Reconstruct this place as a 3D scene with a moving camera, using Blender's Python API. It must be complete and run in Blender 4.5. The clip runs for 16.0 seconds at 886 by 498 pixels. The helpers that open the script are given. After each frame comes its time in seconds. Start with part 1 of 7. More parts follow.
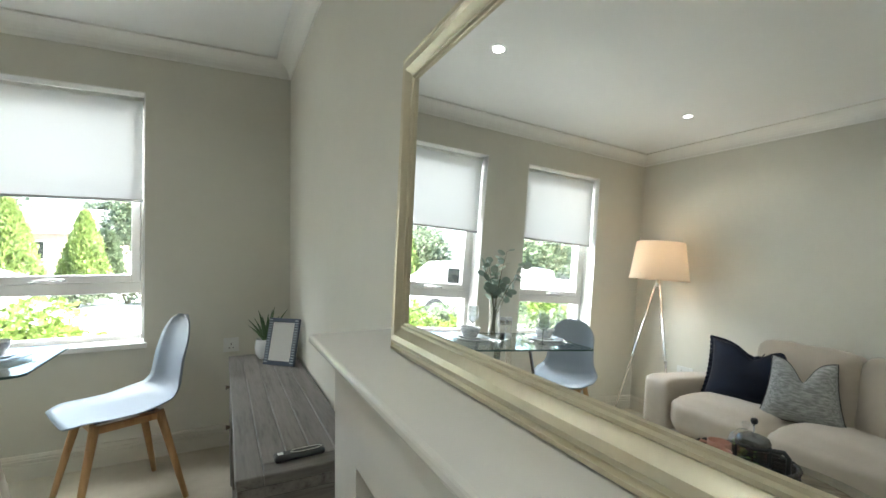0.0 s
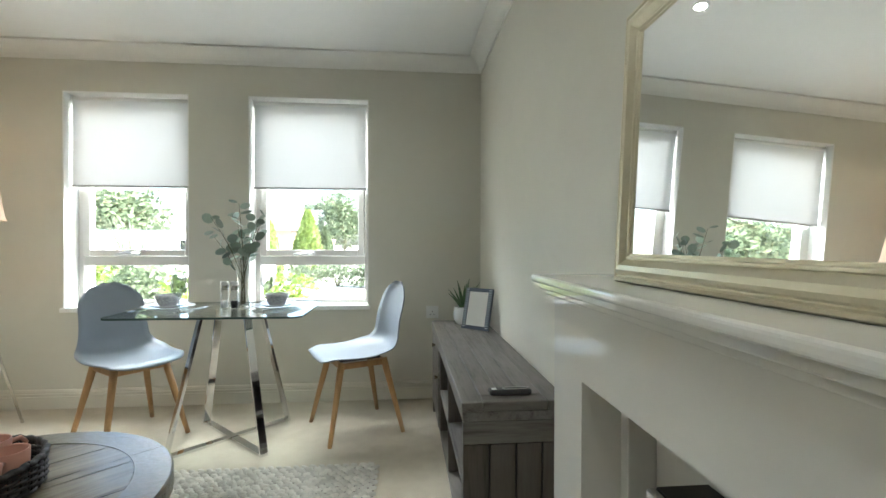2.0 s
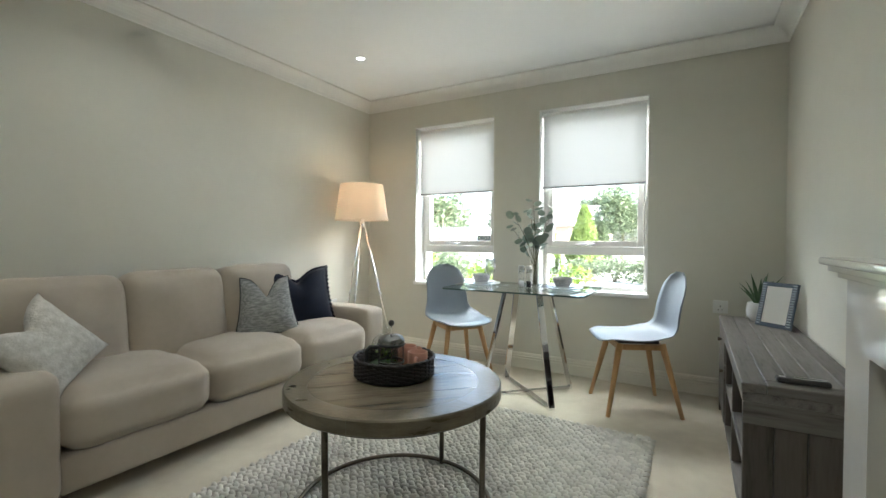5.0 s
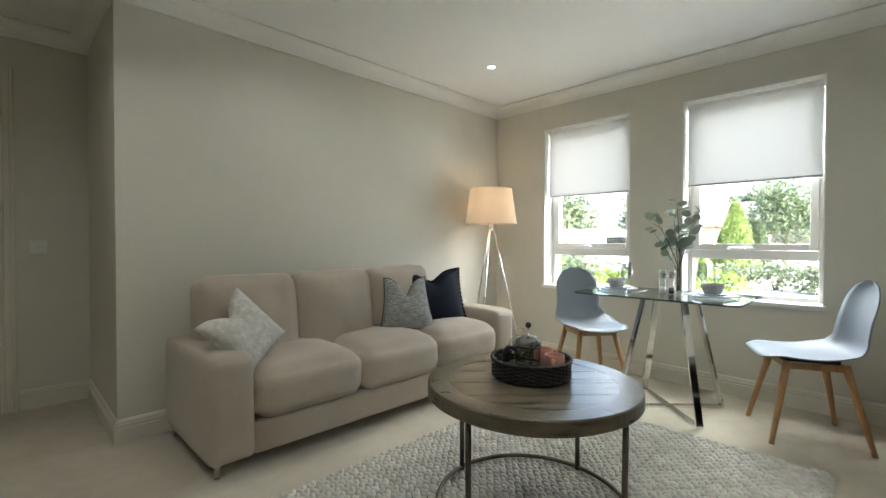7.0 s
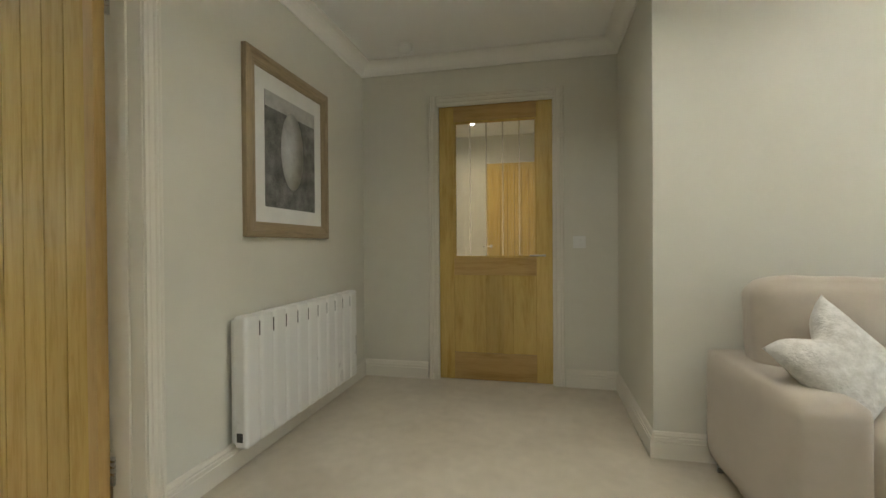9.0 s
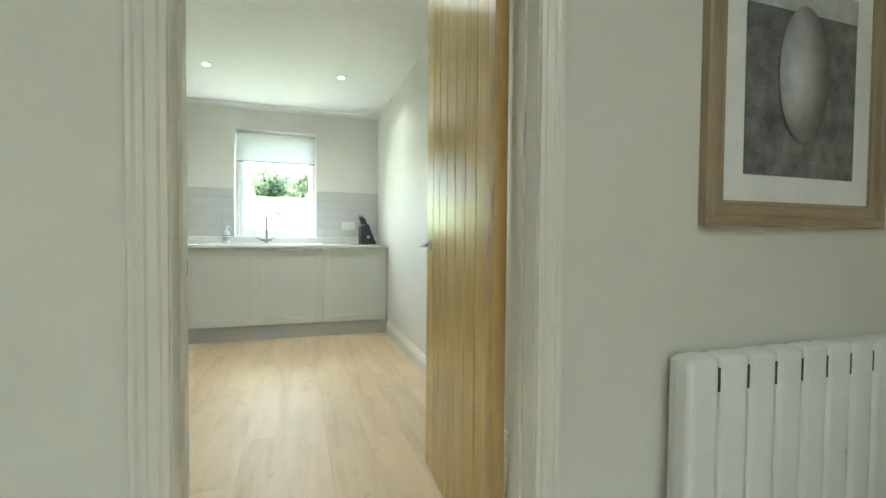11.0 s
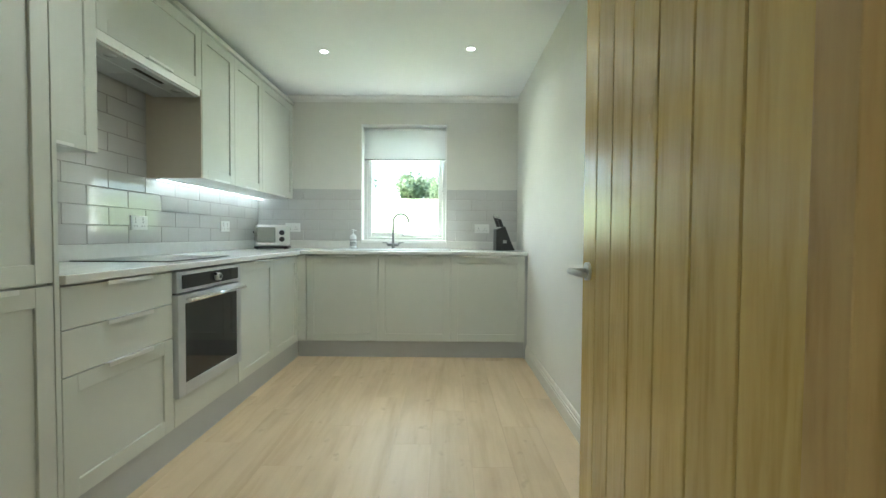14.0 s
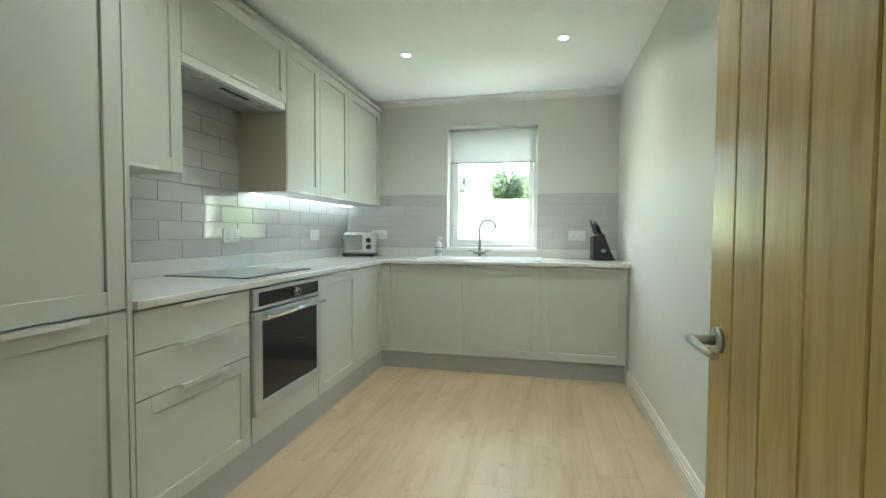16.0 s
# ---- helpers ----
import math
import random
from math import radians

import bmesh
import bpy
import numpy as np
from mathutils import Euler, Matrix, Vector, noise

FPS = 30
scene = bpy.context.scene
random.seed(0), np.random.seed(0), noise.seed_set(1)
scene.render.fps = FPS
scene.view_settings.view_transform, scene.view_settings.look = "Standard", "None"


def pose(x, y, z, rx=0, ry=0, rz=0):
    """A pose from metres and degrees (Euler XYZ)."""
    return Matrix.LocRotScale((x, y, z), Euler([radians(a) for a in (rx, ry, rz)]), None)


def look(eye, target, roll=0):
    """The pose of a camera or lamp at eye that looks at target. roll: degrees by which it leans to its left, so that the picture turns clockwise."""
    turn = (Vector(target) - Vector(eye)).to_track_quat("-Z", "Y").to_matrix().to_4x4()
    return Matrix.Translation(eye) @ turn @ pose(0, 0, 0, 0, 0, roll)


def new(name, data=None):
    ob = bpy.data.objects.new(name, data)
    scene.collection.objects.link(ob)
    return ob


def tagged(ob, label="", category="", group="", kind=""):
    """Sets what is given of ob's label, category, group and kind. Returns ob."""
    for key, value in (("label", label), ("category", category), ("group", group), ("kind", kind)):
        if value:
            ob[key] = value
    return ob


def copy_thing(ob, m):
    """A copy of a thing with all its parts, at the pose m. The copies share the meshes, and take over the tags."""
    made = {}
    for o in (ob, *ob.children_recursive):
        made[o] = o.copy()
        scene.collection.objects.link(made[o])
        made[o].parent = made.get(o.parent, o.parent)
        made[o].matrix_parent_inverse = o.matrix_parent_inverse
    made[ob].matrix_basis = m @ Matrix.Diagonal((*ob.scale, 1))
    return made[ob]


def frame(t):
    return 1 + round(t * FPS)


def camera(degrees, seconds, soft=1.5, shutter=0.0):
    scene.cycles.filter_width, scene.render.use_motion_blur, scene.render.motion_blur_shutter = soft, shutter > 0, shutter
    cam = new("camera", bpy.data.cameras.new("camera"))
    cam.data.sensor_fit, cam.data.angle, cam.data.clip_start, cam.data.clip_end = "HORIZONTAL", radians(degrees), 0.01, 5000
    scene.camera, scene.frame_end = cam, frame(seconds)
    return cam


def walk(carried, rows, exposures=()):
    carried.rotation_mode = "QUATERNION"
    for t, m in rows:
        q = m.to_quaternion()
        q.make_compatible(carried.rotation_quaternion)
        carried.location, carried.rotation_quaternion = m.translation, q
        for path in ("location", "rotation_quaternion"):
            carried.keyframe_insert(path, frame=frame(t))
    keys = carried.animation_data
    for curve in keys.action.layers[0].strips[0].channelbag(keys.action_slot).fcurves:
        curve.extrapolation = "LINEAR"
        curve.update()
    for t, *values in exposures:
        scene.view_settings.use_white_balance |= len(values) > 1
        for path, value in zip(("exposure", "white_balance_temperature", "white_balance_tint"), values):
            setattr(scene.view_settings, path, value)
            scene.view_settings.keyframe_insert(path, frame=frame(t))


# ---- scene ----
cam = camera(90.0, 16.0)
EXPOSURES = [(0, 3.76, 5950, 2), (3, 3.74, 5950, 2), (7, 3.62, 6100, 4), (8, 3.64, 6300, 5), (8.5, 4.02, 6350, 4), (9, 4.45, 6500, 5), (9.5, 4.8, 6400, 2), (10, 4.8, 6050, -1), (12.5, 4.40, 5650, -6), (16, 4.22, 5750, -6)]
PATH = [
    (0, (0.78, 0.486, 1.19), (1.671, 2.277, 1.199), 0.1),
    (0.5, (0.758, 0.492, 1.17), (1.54, 2.333, 1.169), 0.0),
    (1, (0.728, 0.485, 1.142), (1.374, 2.378, 1.138), 0.1),
    (1.5, (0.676, 0.46, 1.115), (1.107, 2.413, 1.103), 0.1),
    (2, (0.632, 0.386, 1.083), (0.806, 2.379, 1.066), 0.1),
    (2.5, (0.607, 0.29, 1.053), (0.477, 2.286, 1.029), -0.1),
    (3, (0.601, 0.189, 1.031), (0.173, 2.142, 1.002), 0.2),
    (3.5, (0.613, 0.121, 1.024), (-0.037, 2.012, 0.991), 0.2),
    (4, (0.634, 0.078, 1.035), (-0.166, 1.91, 0.998), 0.2),
    (6.5, (0.693, -0.054, 1.056), (-0.569, 1.498, 1.021), 0.2),
    (7, (0.657, -0.072, 1.058), (-0.76, 1.338, 1.026), 0.1),
    (7.5, (0.572, -0.08, 1.047), (-1.068, 1.065, 1.024), -0.1),
    (8, (0.426, -0.07, 1.028), (-1.45, 0.623, 1.012), -0.1),
    (8.5, (0.262, -0.114, 1.031), (-1.732, 0.036, 1.005), -0.2),
    (9, (0.077, -0.159, 1.004), (-1.874, -0.599, 0.987), -0.4),
    (9.5, (-0.132, -0.24, 1.014), (-1.861, -1.244, 0.988), -0.4),
    (10, (-0.338, -0.34, 0.992), (-1.721, -1.784, 0.977), -0.2),
    (10.2, (-0.406, -0.37, 0.99), (-1.626, -1.955, 0.971), -0.0),
    (12.3, (-0.806, -0.929, 1.059), (-0.93, -2.924, 0.988), 0.4),
    (12.5, (-0.812, -0.99, 1.055), (-0.907, -2.987, 0.985), 0.4),
    (13, (-0.821, -1.11, 1.047), (-0.875, -3.108, 0.982), 0.5),
    (13.5, (-0.82, -1.219, 1.05), (-0.857, -3.218, 0.987), 0.5),
    (14, (-0.84, -1.327, 1.054), (-0.831, -3.326, 0.992), 0.4),
    (14.5, (-0.851, -1.406, 1.07), (-0.775, -3.404, 1.005), 0.4),
    (15, (-0.866, -1.476, 1.089), (-0.689, -3.467, 1.023), 0.4),
    (15.5, (-0.878, -1.532, 1.116), (-0.564, -3.506, 1.045), 0.3),
    (16, (-0.892, -1.568, 1.144), (-0.459, -3.519, 1.069), 0.3),
]
walk(cam, [(t, look(eye, target, roll)) for t, eye, target, roll in PATH], EXPOSURES)

# ---------------------------------------------------------------- light
WORLD_STRENGTH, SUN_STRENGTH = 0.13, 3.2
FILL_LOUNGE, FILL_KITCHEN = 14.0, 5.0
SUN_DIR = Vector((1.0, -0.22, 0.95)).normalized()
world = bpy.data.worlds.new("sky")
scene.world = world
world.use_nodes = True
wn = world.node_tree.nodes
sky = wn.new("ShaderNodeTexSky")
sky.sky_type = "NISHITA"
sky.sun_disc = False
sky.sun_elevation = math.asin(SUN_DIR.z)
sky.sun_rotation = math.atan2(SUN_DIR.x, SUN_DIR.y)
sky.dust_density, sky.air_density = 4.0, 1.0
scene.cycles.transparent_max_bounces = 24
world.node_tree.links.new(sky.outputs[0], wn["Background"].inputs[0])
wn["Background"].inputs[1].default_value = WORLD_STRENGTH
sun_data = bpy.data.lights.new("sun", "SUN")
sun_data.energy, sun_data.angle, sun_data.color = SUN_STRENGTH, radians(0.6), (1.0, 0.95, 0.87)
sun = new("sun", sun_data)
sun.matrix_world = look(SUN_DIR * 60, (0, 0, 0))


def disc_lamp(place, watts, radius, colour=(1.0, 0.95, 0.88)):
    d = bpy.data.lights.new("lamp_light", "AREA")
    d.shape, d.size, d.energy, d.color = "DISK", radius * 2, watts, colour
    d.spread = radians(142)
    ob = new("lamp_light", d)
    ob.location = place
    return ob


def sky_fill(x, y, z, w, h, turn, watts, colour):
    """Added lamp outside a window that boosts sky light, slanting down into the room."""
    d = bpy.data.lights.new("sky_fill_light", "AREA")
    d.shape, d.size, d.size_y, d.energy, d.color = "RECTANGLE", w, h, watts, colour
    new("sky_fill_light", d).matrix_world = pose(x, y, z, 0, 0, turn) @ pose(0, 0, 0, 48, 0, 0)


sky_fill(-1.22, 4.55, 2.35, 1.0, 1.1, 180, FILL_LOUNGE, (1.0, 0.96, 0.90))
sky_fill(-0.02, 4.55, 2.35, 1.0, 1.1, 180, FILL_LOUNGE, (1.0, 0.96, 0.90))
sky_fill(-0.43, -6.75, 2.65, 1.0, 1.0, 0, FILL_KITCHEN, (1.0, 0.99, 0.88))


# ---------------------------------------------------------------- materials
def nodes_of(name):
    m = bpy.data.materials.new(name)
    m.use_nodes = True
    nt = m.node_tree
    return m, nt, nt.nodes["Principled BSDF"]


def mat(name, c1, c2=None, scale=6.0, rough=0.6, metal=0.0, bump=0.0, bscale=150.0, stretch=(1, 1, 1), rvar=0.08,
        rand=0.0, spec=0.5, sheen=0.0, coat=0.0, detail=5.0, spots=None):
    """A surface whose colour wanders between c1 and c2 at two scales, with fine relief."""
    m, nt, p = nodes_of(name)
    N, L = nt.nodes, nt.links
    c2 = c2 or tuple(v * 0.9 for v in c1)
    tc = N.new("ShaderNodeTexCoord")
    mp = N.new("ShaderNodeMapping")
    mp.inputs["Scale"].default_value = stretch
    L.new(tc.outputs["Object"], mp.inputs[0])
    n1 = N.new("ShaderNodeTexNoise")
    n1.inputs["Scale"].default_value, n1.inputs["Detail"].default_value = scale, detail
    L.new(mp.outputs[0], n1.inputs["Vector"])
    n2 = N.new("ShaderNodeTexNoise")
    n2.inputs["Scale"].default_value, n2.inputs["Detail"].default_value = scale * 9, 3
    L.new(mp.outputs[0], n2.inputs["Vector"])
    add = N.new("ShaderNodeMath")
    add.operation = "MULTIPLY_ADD"
    L.new(n2.outputs[0], add.inputs[0])
    add.inputs[1].default_value = 0.35
    L.new(n1.outputs[0], add.inputs[2])
    ramp = N.new("ShaderNodeValToRGB")
    ramp.color_ramp.elements[0].position, ramp.color_ramp.elements[1].position = 0.45, 0.9
    ramp.color_ramp.elements[0].color, ramp.color_ramp.elements[1].color = (*c1, 1), (*c2, 1)
    L.new(add.outputs[0], ramp.inputs[0])
    col = ramp.outputs[0]
    if rand:
        oi = N.new("ShaderNodeObjectInfo")
        geo = N.new("ShaderNodeNewGeometry")
        sm = N.new("ShaderNodeMath")
        L.new(oi.outputs["Random"], sm.inputs[0])
        L.new(geo.outputs["Random Per Island"], sm.inputs[1])
        fr = N.new("ShaderNodeMath")
        fr.operation = "FRACT"
        L.new(sm.outputs[0], fr.inputs[0])
        mr = N.new("ShaderNodeMapRange")
        mr.inputs["To Min"].default_value, mr.inputs["To Max"].default_value = 1 - rand, 1 + rand
        L.new(fr.outputs[0], mr.inputs[0])
        hs = N.new("ShaderNodeHueSaturation")
        L.new(mr.outputs[0], hs.inputs["Value"])
        L.new(col, hs.inputs["Color"])
        col = hs.outputs[0]
    L.new(col, p.inputs["Base Color"])
    p.inputs["Metallic"].default_value = metal
    p.inputs["Specular IOR Level"].default_value = spec
    p.inputs["Sheen Weight"].default_value = sheen
    p.inputs["Coat Weight"].default_value = coat
    rr = N.new("ShaderNodeMapRange")
    rr.inputs["To Min"].default_value, rr.inputs["To Max"].default_value = max(0.02, rough - rvar), min(1, rough + rvar)
    L.new(n1.outputs[0], rr.inputs[0])
    L.new(rr.outputs[0], p.inputs["Roughness"])
    if bump:
        n3 = N.new("ShaderNodeTexNoise")
        n3.inputs["Scale"].default_value, n3.inputs["Detail"].default_value = bscale, 3
        L.new(mp.outputs[0], n3.inputs["Vector"])
        b = N.new("ShaderNodeBump")
        b.inputs["Strength"].default_value, b.inputs["Distance"].default_value = bump, 0.004
        L.new(n3.outputs[0], b.inputs["Height"])
        L.new(b.outputs[0], p.inputs["Normal"])
    return m


def wood(name, dark, light, axis="x", rough=0.45, grain=1.0, rand=0.08, bump=0.15, spec=0.4, knots=0.0):
    """Grained timber; the grain runs along the axis."""
    m, nt, p = nodes_of(name)
    N, L = nt.nodes, nt.links
    tc = N.new("ShaderNodeTexCoord")
    oi = N.new("ShaderNodeObjectInfo")
    off = N.new("ShaderNodeVectorMath")
    off.operation = "MULTIPLY_ADD"
    cmb = N.new("ShaderNodeCombineXYZ")
    for k in range(3):
        L.new(oi.outputs["Random"], cmb.inputs[k])
    L.new(cmb.outputs[0], off.inputs[0])
    off.inputs[1].default_value = (7, 13, 5)
    L.new(tc.outputs["Object"], off.inputs[2])
    mp = N.new("ShaderNodeMapping")
    mp.inputs["Scale"].default_value = {"x": (1.2, 14, 14), "y": (14, 1.2, 14), "z": (14, 14, 1.2)}[axis]
    L.new(off.outputs[0], mp.inputs[0])
    n1 = N.new("ShaderNodeTexNoise")
    n1.inputs["Scale"].default_value, n1.inputs["Detail"].default_value, n1.inputs["Distortion"].default_value = 1.6 * grain, 6, 0.8
    L.new(mp.outputs[0], n1.inputs["Vector"])
    n2 = N.new("ShaderNodeTexNoise")
    n2.inputs["Scale"].default_value, n2.inputs["Detail"].default_value = 9 * grain, 4
    L.new(mp.outputs[0], n2.inputs["Vector"])
    mx = N.new("ShaderNodeMath")
    mx.operation = "MULTIPLY_ADD"
    L.new(n2.outputs[0], mx.inputs[0])
    mx.inputs[1].default_value = 0.5
    L.new(n1.outputs[0], mx.inputs[2])
    ramp = N.new("ShaderNodeValToRGB")
    e = ramp.color_ramp.elements
    e[0].position, e[1].position = 0.5, 0.95
    e[0].color, e[1].color = (*dark, 1), (*light, 1)
    mid = ramp.color_ramp.elements.new(0.72)
    mid.color = (*[(a * 0.35 + b * 0.65) for a, b in zip(dark, light)], 1)
    L.new(mx.outputs[0], ramp.inputs[0])
    mr = N.new("ShaderNodeMapRange")
    mr.inputs["To Min"].default_value, mr.inputs["To Max"].default_value = 1 - rand, 1 + rand
    L.new(oi.outputs["Random"], mr.inputs[0])
    hs = N.new("ShaderNodeHueSaturation")
    L.new(mr.outputs[0], hs.inputs["Value"])
    L.new(ramp.outputs[0], hs.inputs["Color"])
    col = hs.outputs[0]
    if knots:
        # smoky patches and small knots, drawn out along the grain
        for scale, squeeze, lo, hi, share in ((2.2, 2.2, 0.50, 0.78, 0.45), (9.0, 1.6, 0.66, 0.80, 1.0)):
            km = N.new("ShaderNodeMapping")
            km.inputs["Scale"].default_value = {"x": (1, squeeze, 1), "y": (squeeze, 1, 1), "z": (squeeze, squeeze, 1)}[axis]
            L.new(off.outputs[0], km.inputs[0])
            kn_ = N.new("ShaderNodeTexNoise")
            kn_.inputs["Scale"].default_value, kn_.inputs["Detail"].default_value = scale, 3
            L.new(km.outputs[0], kn_.inputs["Vector"])
            kr = N.new("ShaderNodeMapRange")
            kr.inputs["From Min"].default_value, kr.inputs["From Max"].default_value = lo, hi
            kr.inputs["To Max"].default_value = knots * share
            L.new(kn_.outputs[0], kr.inputs[0])
            mk = N.new("ShaderNodeMix")
            mk.data_type = "RGBA"
            mk.inputs[7].default_value = (*[v * 0.55 for v in dark], 1)
            L.new(kr.outputs[0], mk.inputs[0])
            L.new(col, mk.inputs[6])
            col = mk.outputs[2]
    L.new(col, p.inputs["Base Color"])
    p.inputs["Roughness"].default_value = rough
    p.inputs["Specular IOR Level"].default_value = spec
    b = N.new("ShaderNodeBump")
    b.inputs["Strength"].default_value, b.inputs["Distance"].default_value = bump, 0.003
    L.new(mx.outputs[0], b.inputs["Height"])
    L.new(b.outputs[0], p.inputs["Normal"])
    return m


def glass(name, tint=(1, 1, 1), rough=0.0, gloss=0.045, power=3.5):
    """Clear glazing: mostly see-through, with a mirror gloss that grows towards grazing angles."""
    m = bpy.data.materials.new(name)
    m.use_nodes = True
    nt = m.node_tree
    N, L = nt.nodes, nt.links
    N.remove(N["Principled BSDF"])
    tr = N.new("ShaderNodeBsdfTransparent")
    tr.inputs[0].default_value = (*tint, 1)
    gl = N.new("ShaderNodeBsdfGlossy")
    gl.inputs["Roughness"].default_value = rough
    lw = N.new("ShaderNodeLayerWeight")
    lw.inputs["Blend"].default_value = 0.5
    pw = N.new("ShaderNodeMath")
    pw.operation = "POWER"
    pw.inputs[1].default_value = power
    L.new(lw.outputs["Facing"], pw.inputs[0])
    fr = N.new("ShaderNodeMath")
    fr.operation = "MULTIPLY_ADD"
    fr.inputs[1].default_value, fr.inputs[2].default_value = 0.8, gloss
    L.new(pw.outputs[0], fr.inputs[0])
    mx = N.new("ShaderNodeMixShader")
    L.new(fr.outputs[0], mx.inputs[0])
    L.new(tr.outputs[0], mx.inputs[1])
    L.new(gl.outputs[0], mx.inputs[2])
    L.new(mx.outputs[0], N["Material Output"].inputs[0])
    return m


def frosted(name, share):
    """Etched glass: part see-through, part white scatter."""
    m = bpy.data.materials.new(name)
    m.use_nodes = True
    nt = m.node_tree
    N, L = nt.nodes, nt.links
    N.remove(N["Principled BSDF"])
    a, b, mx = N.new("ShaderNodeBsdfTransparent"), N.new("ShaderNodeBsdfTranslucent"), N.new("ShaderNodeMixShader")
    b.inputs[0].default_value = (0.85, 0.85, 0.82, 1)
    mx.inputs[0].default_value = share
    L.new(a.outputs[0], mx.inputs[1])
    L.new(b.outputs[0], mx.inputs[2])
    L.new(mx.outputs[0], N["Material Output"].inputs[0])
    return m


def emit(name, colour, strength):
    m, nt, p = nodes_of(name)
    p.inputs["Base Color"].default_value = (*colour, 1)
    p.inputs["Emission Color"].default_value = (*colour, 1)
    p.inputs["Emission Strength"].default_value = strength
    return m


def cloth_through(name, c, share=0.45, rough=0.9):
    """Thin cloth that lets light through (blinds, lamp shade)."""
    m, nt, p = nodes_of(name)
    N, L = nt.nodes, nt.links
    tc = N.new("ShaderNodeTexCoord")
    w = N.new("ShaderNodeTexNoise")
    w.inputs["Scale"].default_value = 240
    L.new(tc.outputs["Object"], w.inputs["Vector"])
    mr = N.new("ShaderNodeMix")
    mr.data_type = "RGBA"
    mr.inputs[6].default_value, mr.inputs[7].default_value = (*[v * 0.93 for v in c], 1), (*c, 1)
    L.new(w.outputs[0], mr.inputs[0])
    L.new(mr.outputs[2], p.inputs["Base Color"])
    p.inputs["Roughness"].default_value = rough
    p.inputs["Specular IOR Level"].default_value = 0.1
    t = N.new("ShaderNodeBsdfTranslucent")
    L.new(mr.outputs[2], t.inputs[0])
    mx = N.new("ShaderNodeMixShader")
    mx.inputs[0].default_value = share
    L.new(p.outputs[0], mx.inputs[1])
    L.new(t.outputs[0], mx.inputs[2])
    L.new(mx.outputs[0], N["Material Output"].inputs[0])
    return m


M_WALL = mat("wall_paint", (0.668, 0.650, 0.574), (0.628, 0.610, 0.534), 1.2, 0.55, bump=0.06, bscale=260)
M_CEIL = mat("ceiling_paint", (0.86, 0.86, 0.845), (0.83, 0.83, 0.815), 1.0, 0.8, bump=0.04, bscale=200)
M_TRIM = mat("trim_gloss_paint", (0.72, 0.69, 0.61), (0.69, 0.66, 0.58), 3.0, 0.35, bump=0.03, bscale=90)
M_COVE = mat("coving_paint", (0.83, 0.82, 0.78), (0.80, 0.79, 0.75), 2.0, 0.6, bump=0.04, bscale=120)
M_CARPET = mat("cream_carpet", (0.66, 0.60, 0.485), (0.50, 0.445, 0.345), 1.6, 0.95, bump=0.7, bscale=420, spec=0.1, sheen=0.2)
M_UPVC = mat("window_frame_paint", (0.66, 0.64, 0.60), (0.62, 0.60, 0.56), 4.0, 0.4)
M_SILL = mat("sill_white_paint", (0.83, 0.825, 0.80), (0.80, 0.795, 0.77), 4.0, 0.35)
M_GLASS = glass("window_glass")
M_TABLEGLASS = glass("table_glass", (0.93, 0.97, 0.95))
M_GLASSEDGE = mat("glass_edge", (0.05, 0.09, 0.08), (0.08, 0.12, 0.11), 8, 0.1)
M_BLIND = cloth_through("blind_cloth", (0.80, 0.81, 0.82), 0.06)
M_BLINDBAR = mat("blind_bar", (0.42, 0.42, 0.41), None, 5, 0.4)
M_CHROME = mat("chrome", (0.82, 0.82, 0.82), (0.78, 0.78, 0.78), 3, 0.07, 1.0, rvar=0.03)
M_STEEL = mat("brushed_steel", (0.56, 0.56, 0.55), (0.50, 0.50, 0.49), 5, 0.28, 1.0, stretch=(1, 1, 12))
M_PULL = mat("satin_aluminium", (0.80, 0.79, 0.76), (0.76, 0.75, 0.72), 5, 0.38, 0.6)
M_OVEN = mat("oven_stainless", (0.58, 0.585, 0.59), (0.54, 0.545, 0.55), 5, 0.36, 0.55)
M_BLACK = mat("black_plastic", (0.018, 0.018, 0.02), (0.03, 0.03, 0.03), 6, 0.35)
M_BLACKGLASS = mat("black_glass", (0.012, 0.012, 0.014), (0.02, 0.02, 0.022), 3, 0.04, rvar=0.02)
M_WHITEP = mat("white_plastic", (0.76, 0.76, 0.74), (0.73, 0.73, 0.71), 5, 0.3)
M_OAK = wood("oak_veneer", (0.41, 0.275, 0.070), (0.56, 0.405, 0.135), "z", 0.27, 1.0, spec=0.6)
M_OAKX = wood("oak_veneer_cross", (0.38, 0.24, 0.075), (0.51, 0.35, 0.14), "z", 0.38, 1.0)
M_GROOVE = mat("oak_groove", (0.10, 0.055, 0.02), (0.08, 0.042, 0.016), 8, 0.7)
M_BEECH = wood("beech_leg", (0.42, 0.235, 0.10), (0.56, 0.34, 0.16), "z", 0.45, 1.4)
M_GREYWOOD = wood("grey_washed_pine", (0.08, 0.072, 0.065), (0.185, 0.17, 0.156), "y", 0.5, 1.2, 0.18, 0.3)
# same pine with shade put into its colour: the uprights face away from windows
M_GREYWOODZ_SHADED = wood("grey_washed_pine_upright_shaded", (0.055, 0.046, 0.038), (0.125, 0.108, 0.092), "z", 0.5, 1.2, 0.18, 0.3)
M_TABLEWOOD = wood("weathered_table_wood", (0.058, 0.047, 0.029), (0.240, 0.200, 0.138), "x", 0.27, 1.3, 0.2, 0.4)
M_TABLERIM = mat("weathered_table_rim", (0.082, 0.068, 0.040), (0.175, 0.146, 0.095), 9, 0.30, bump=0.3, bscale=60, stretch=(1, 1, 5))
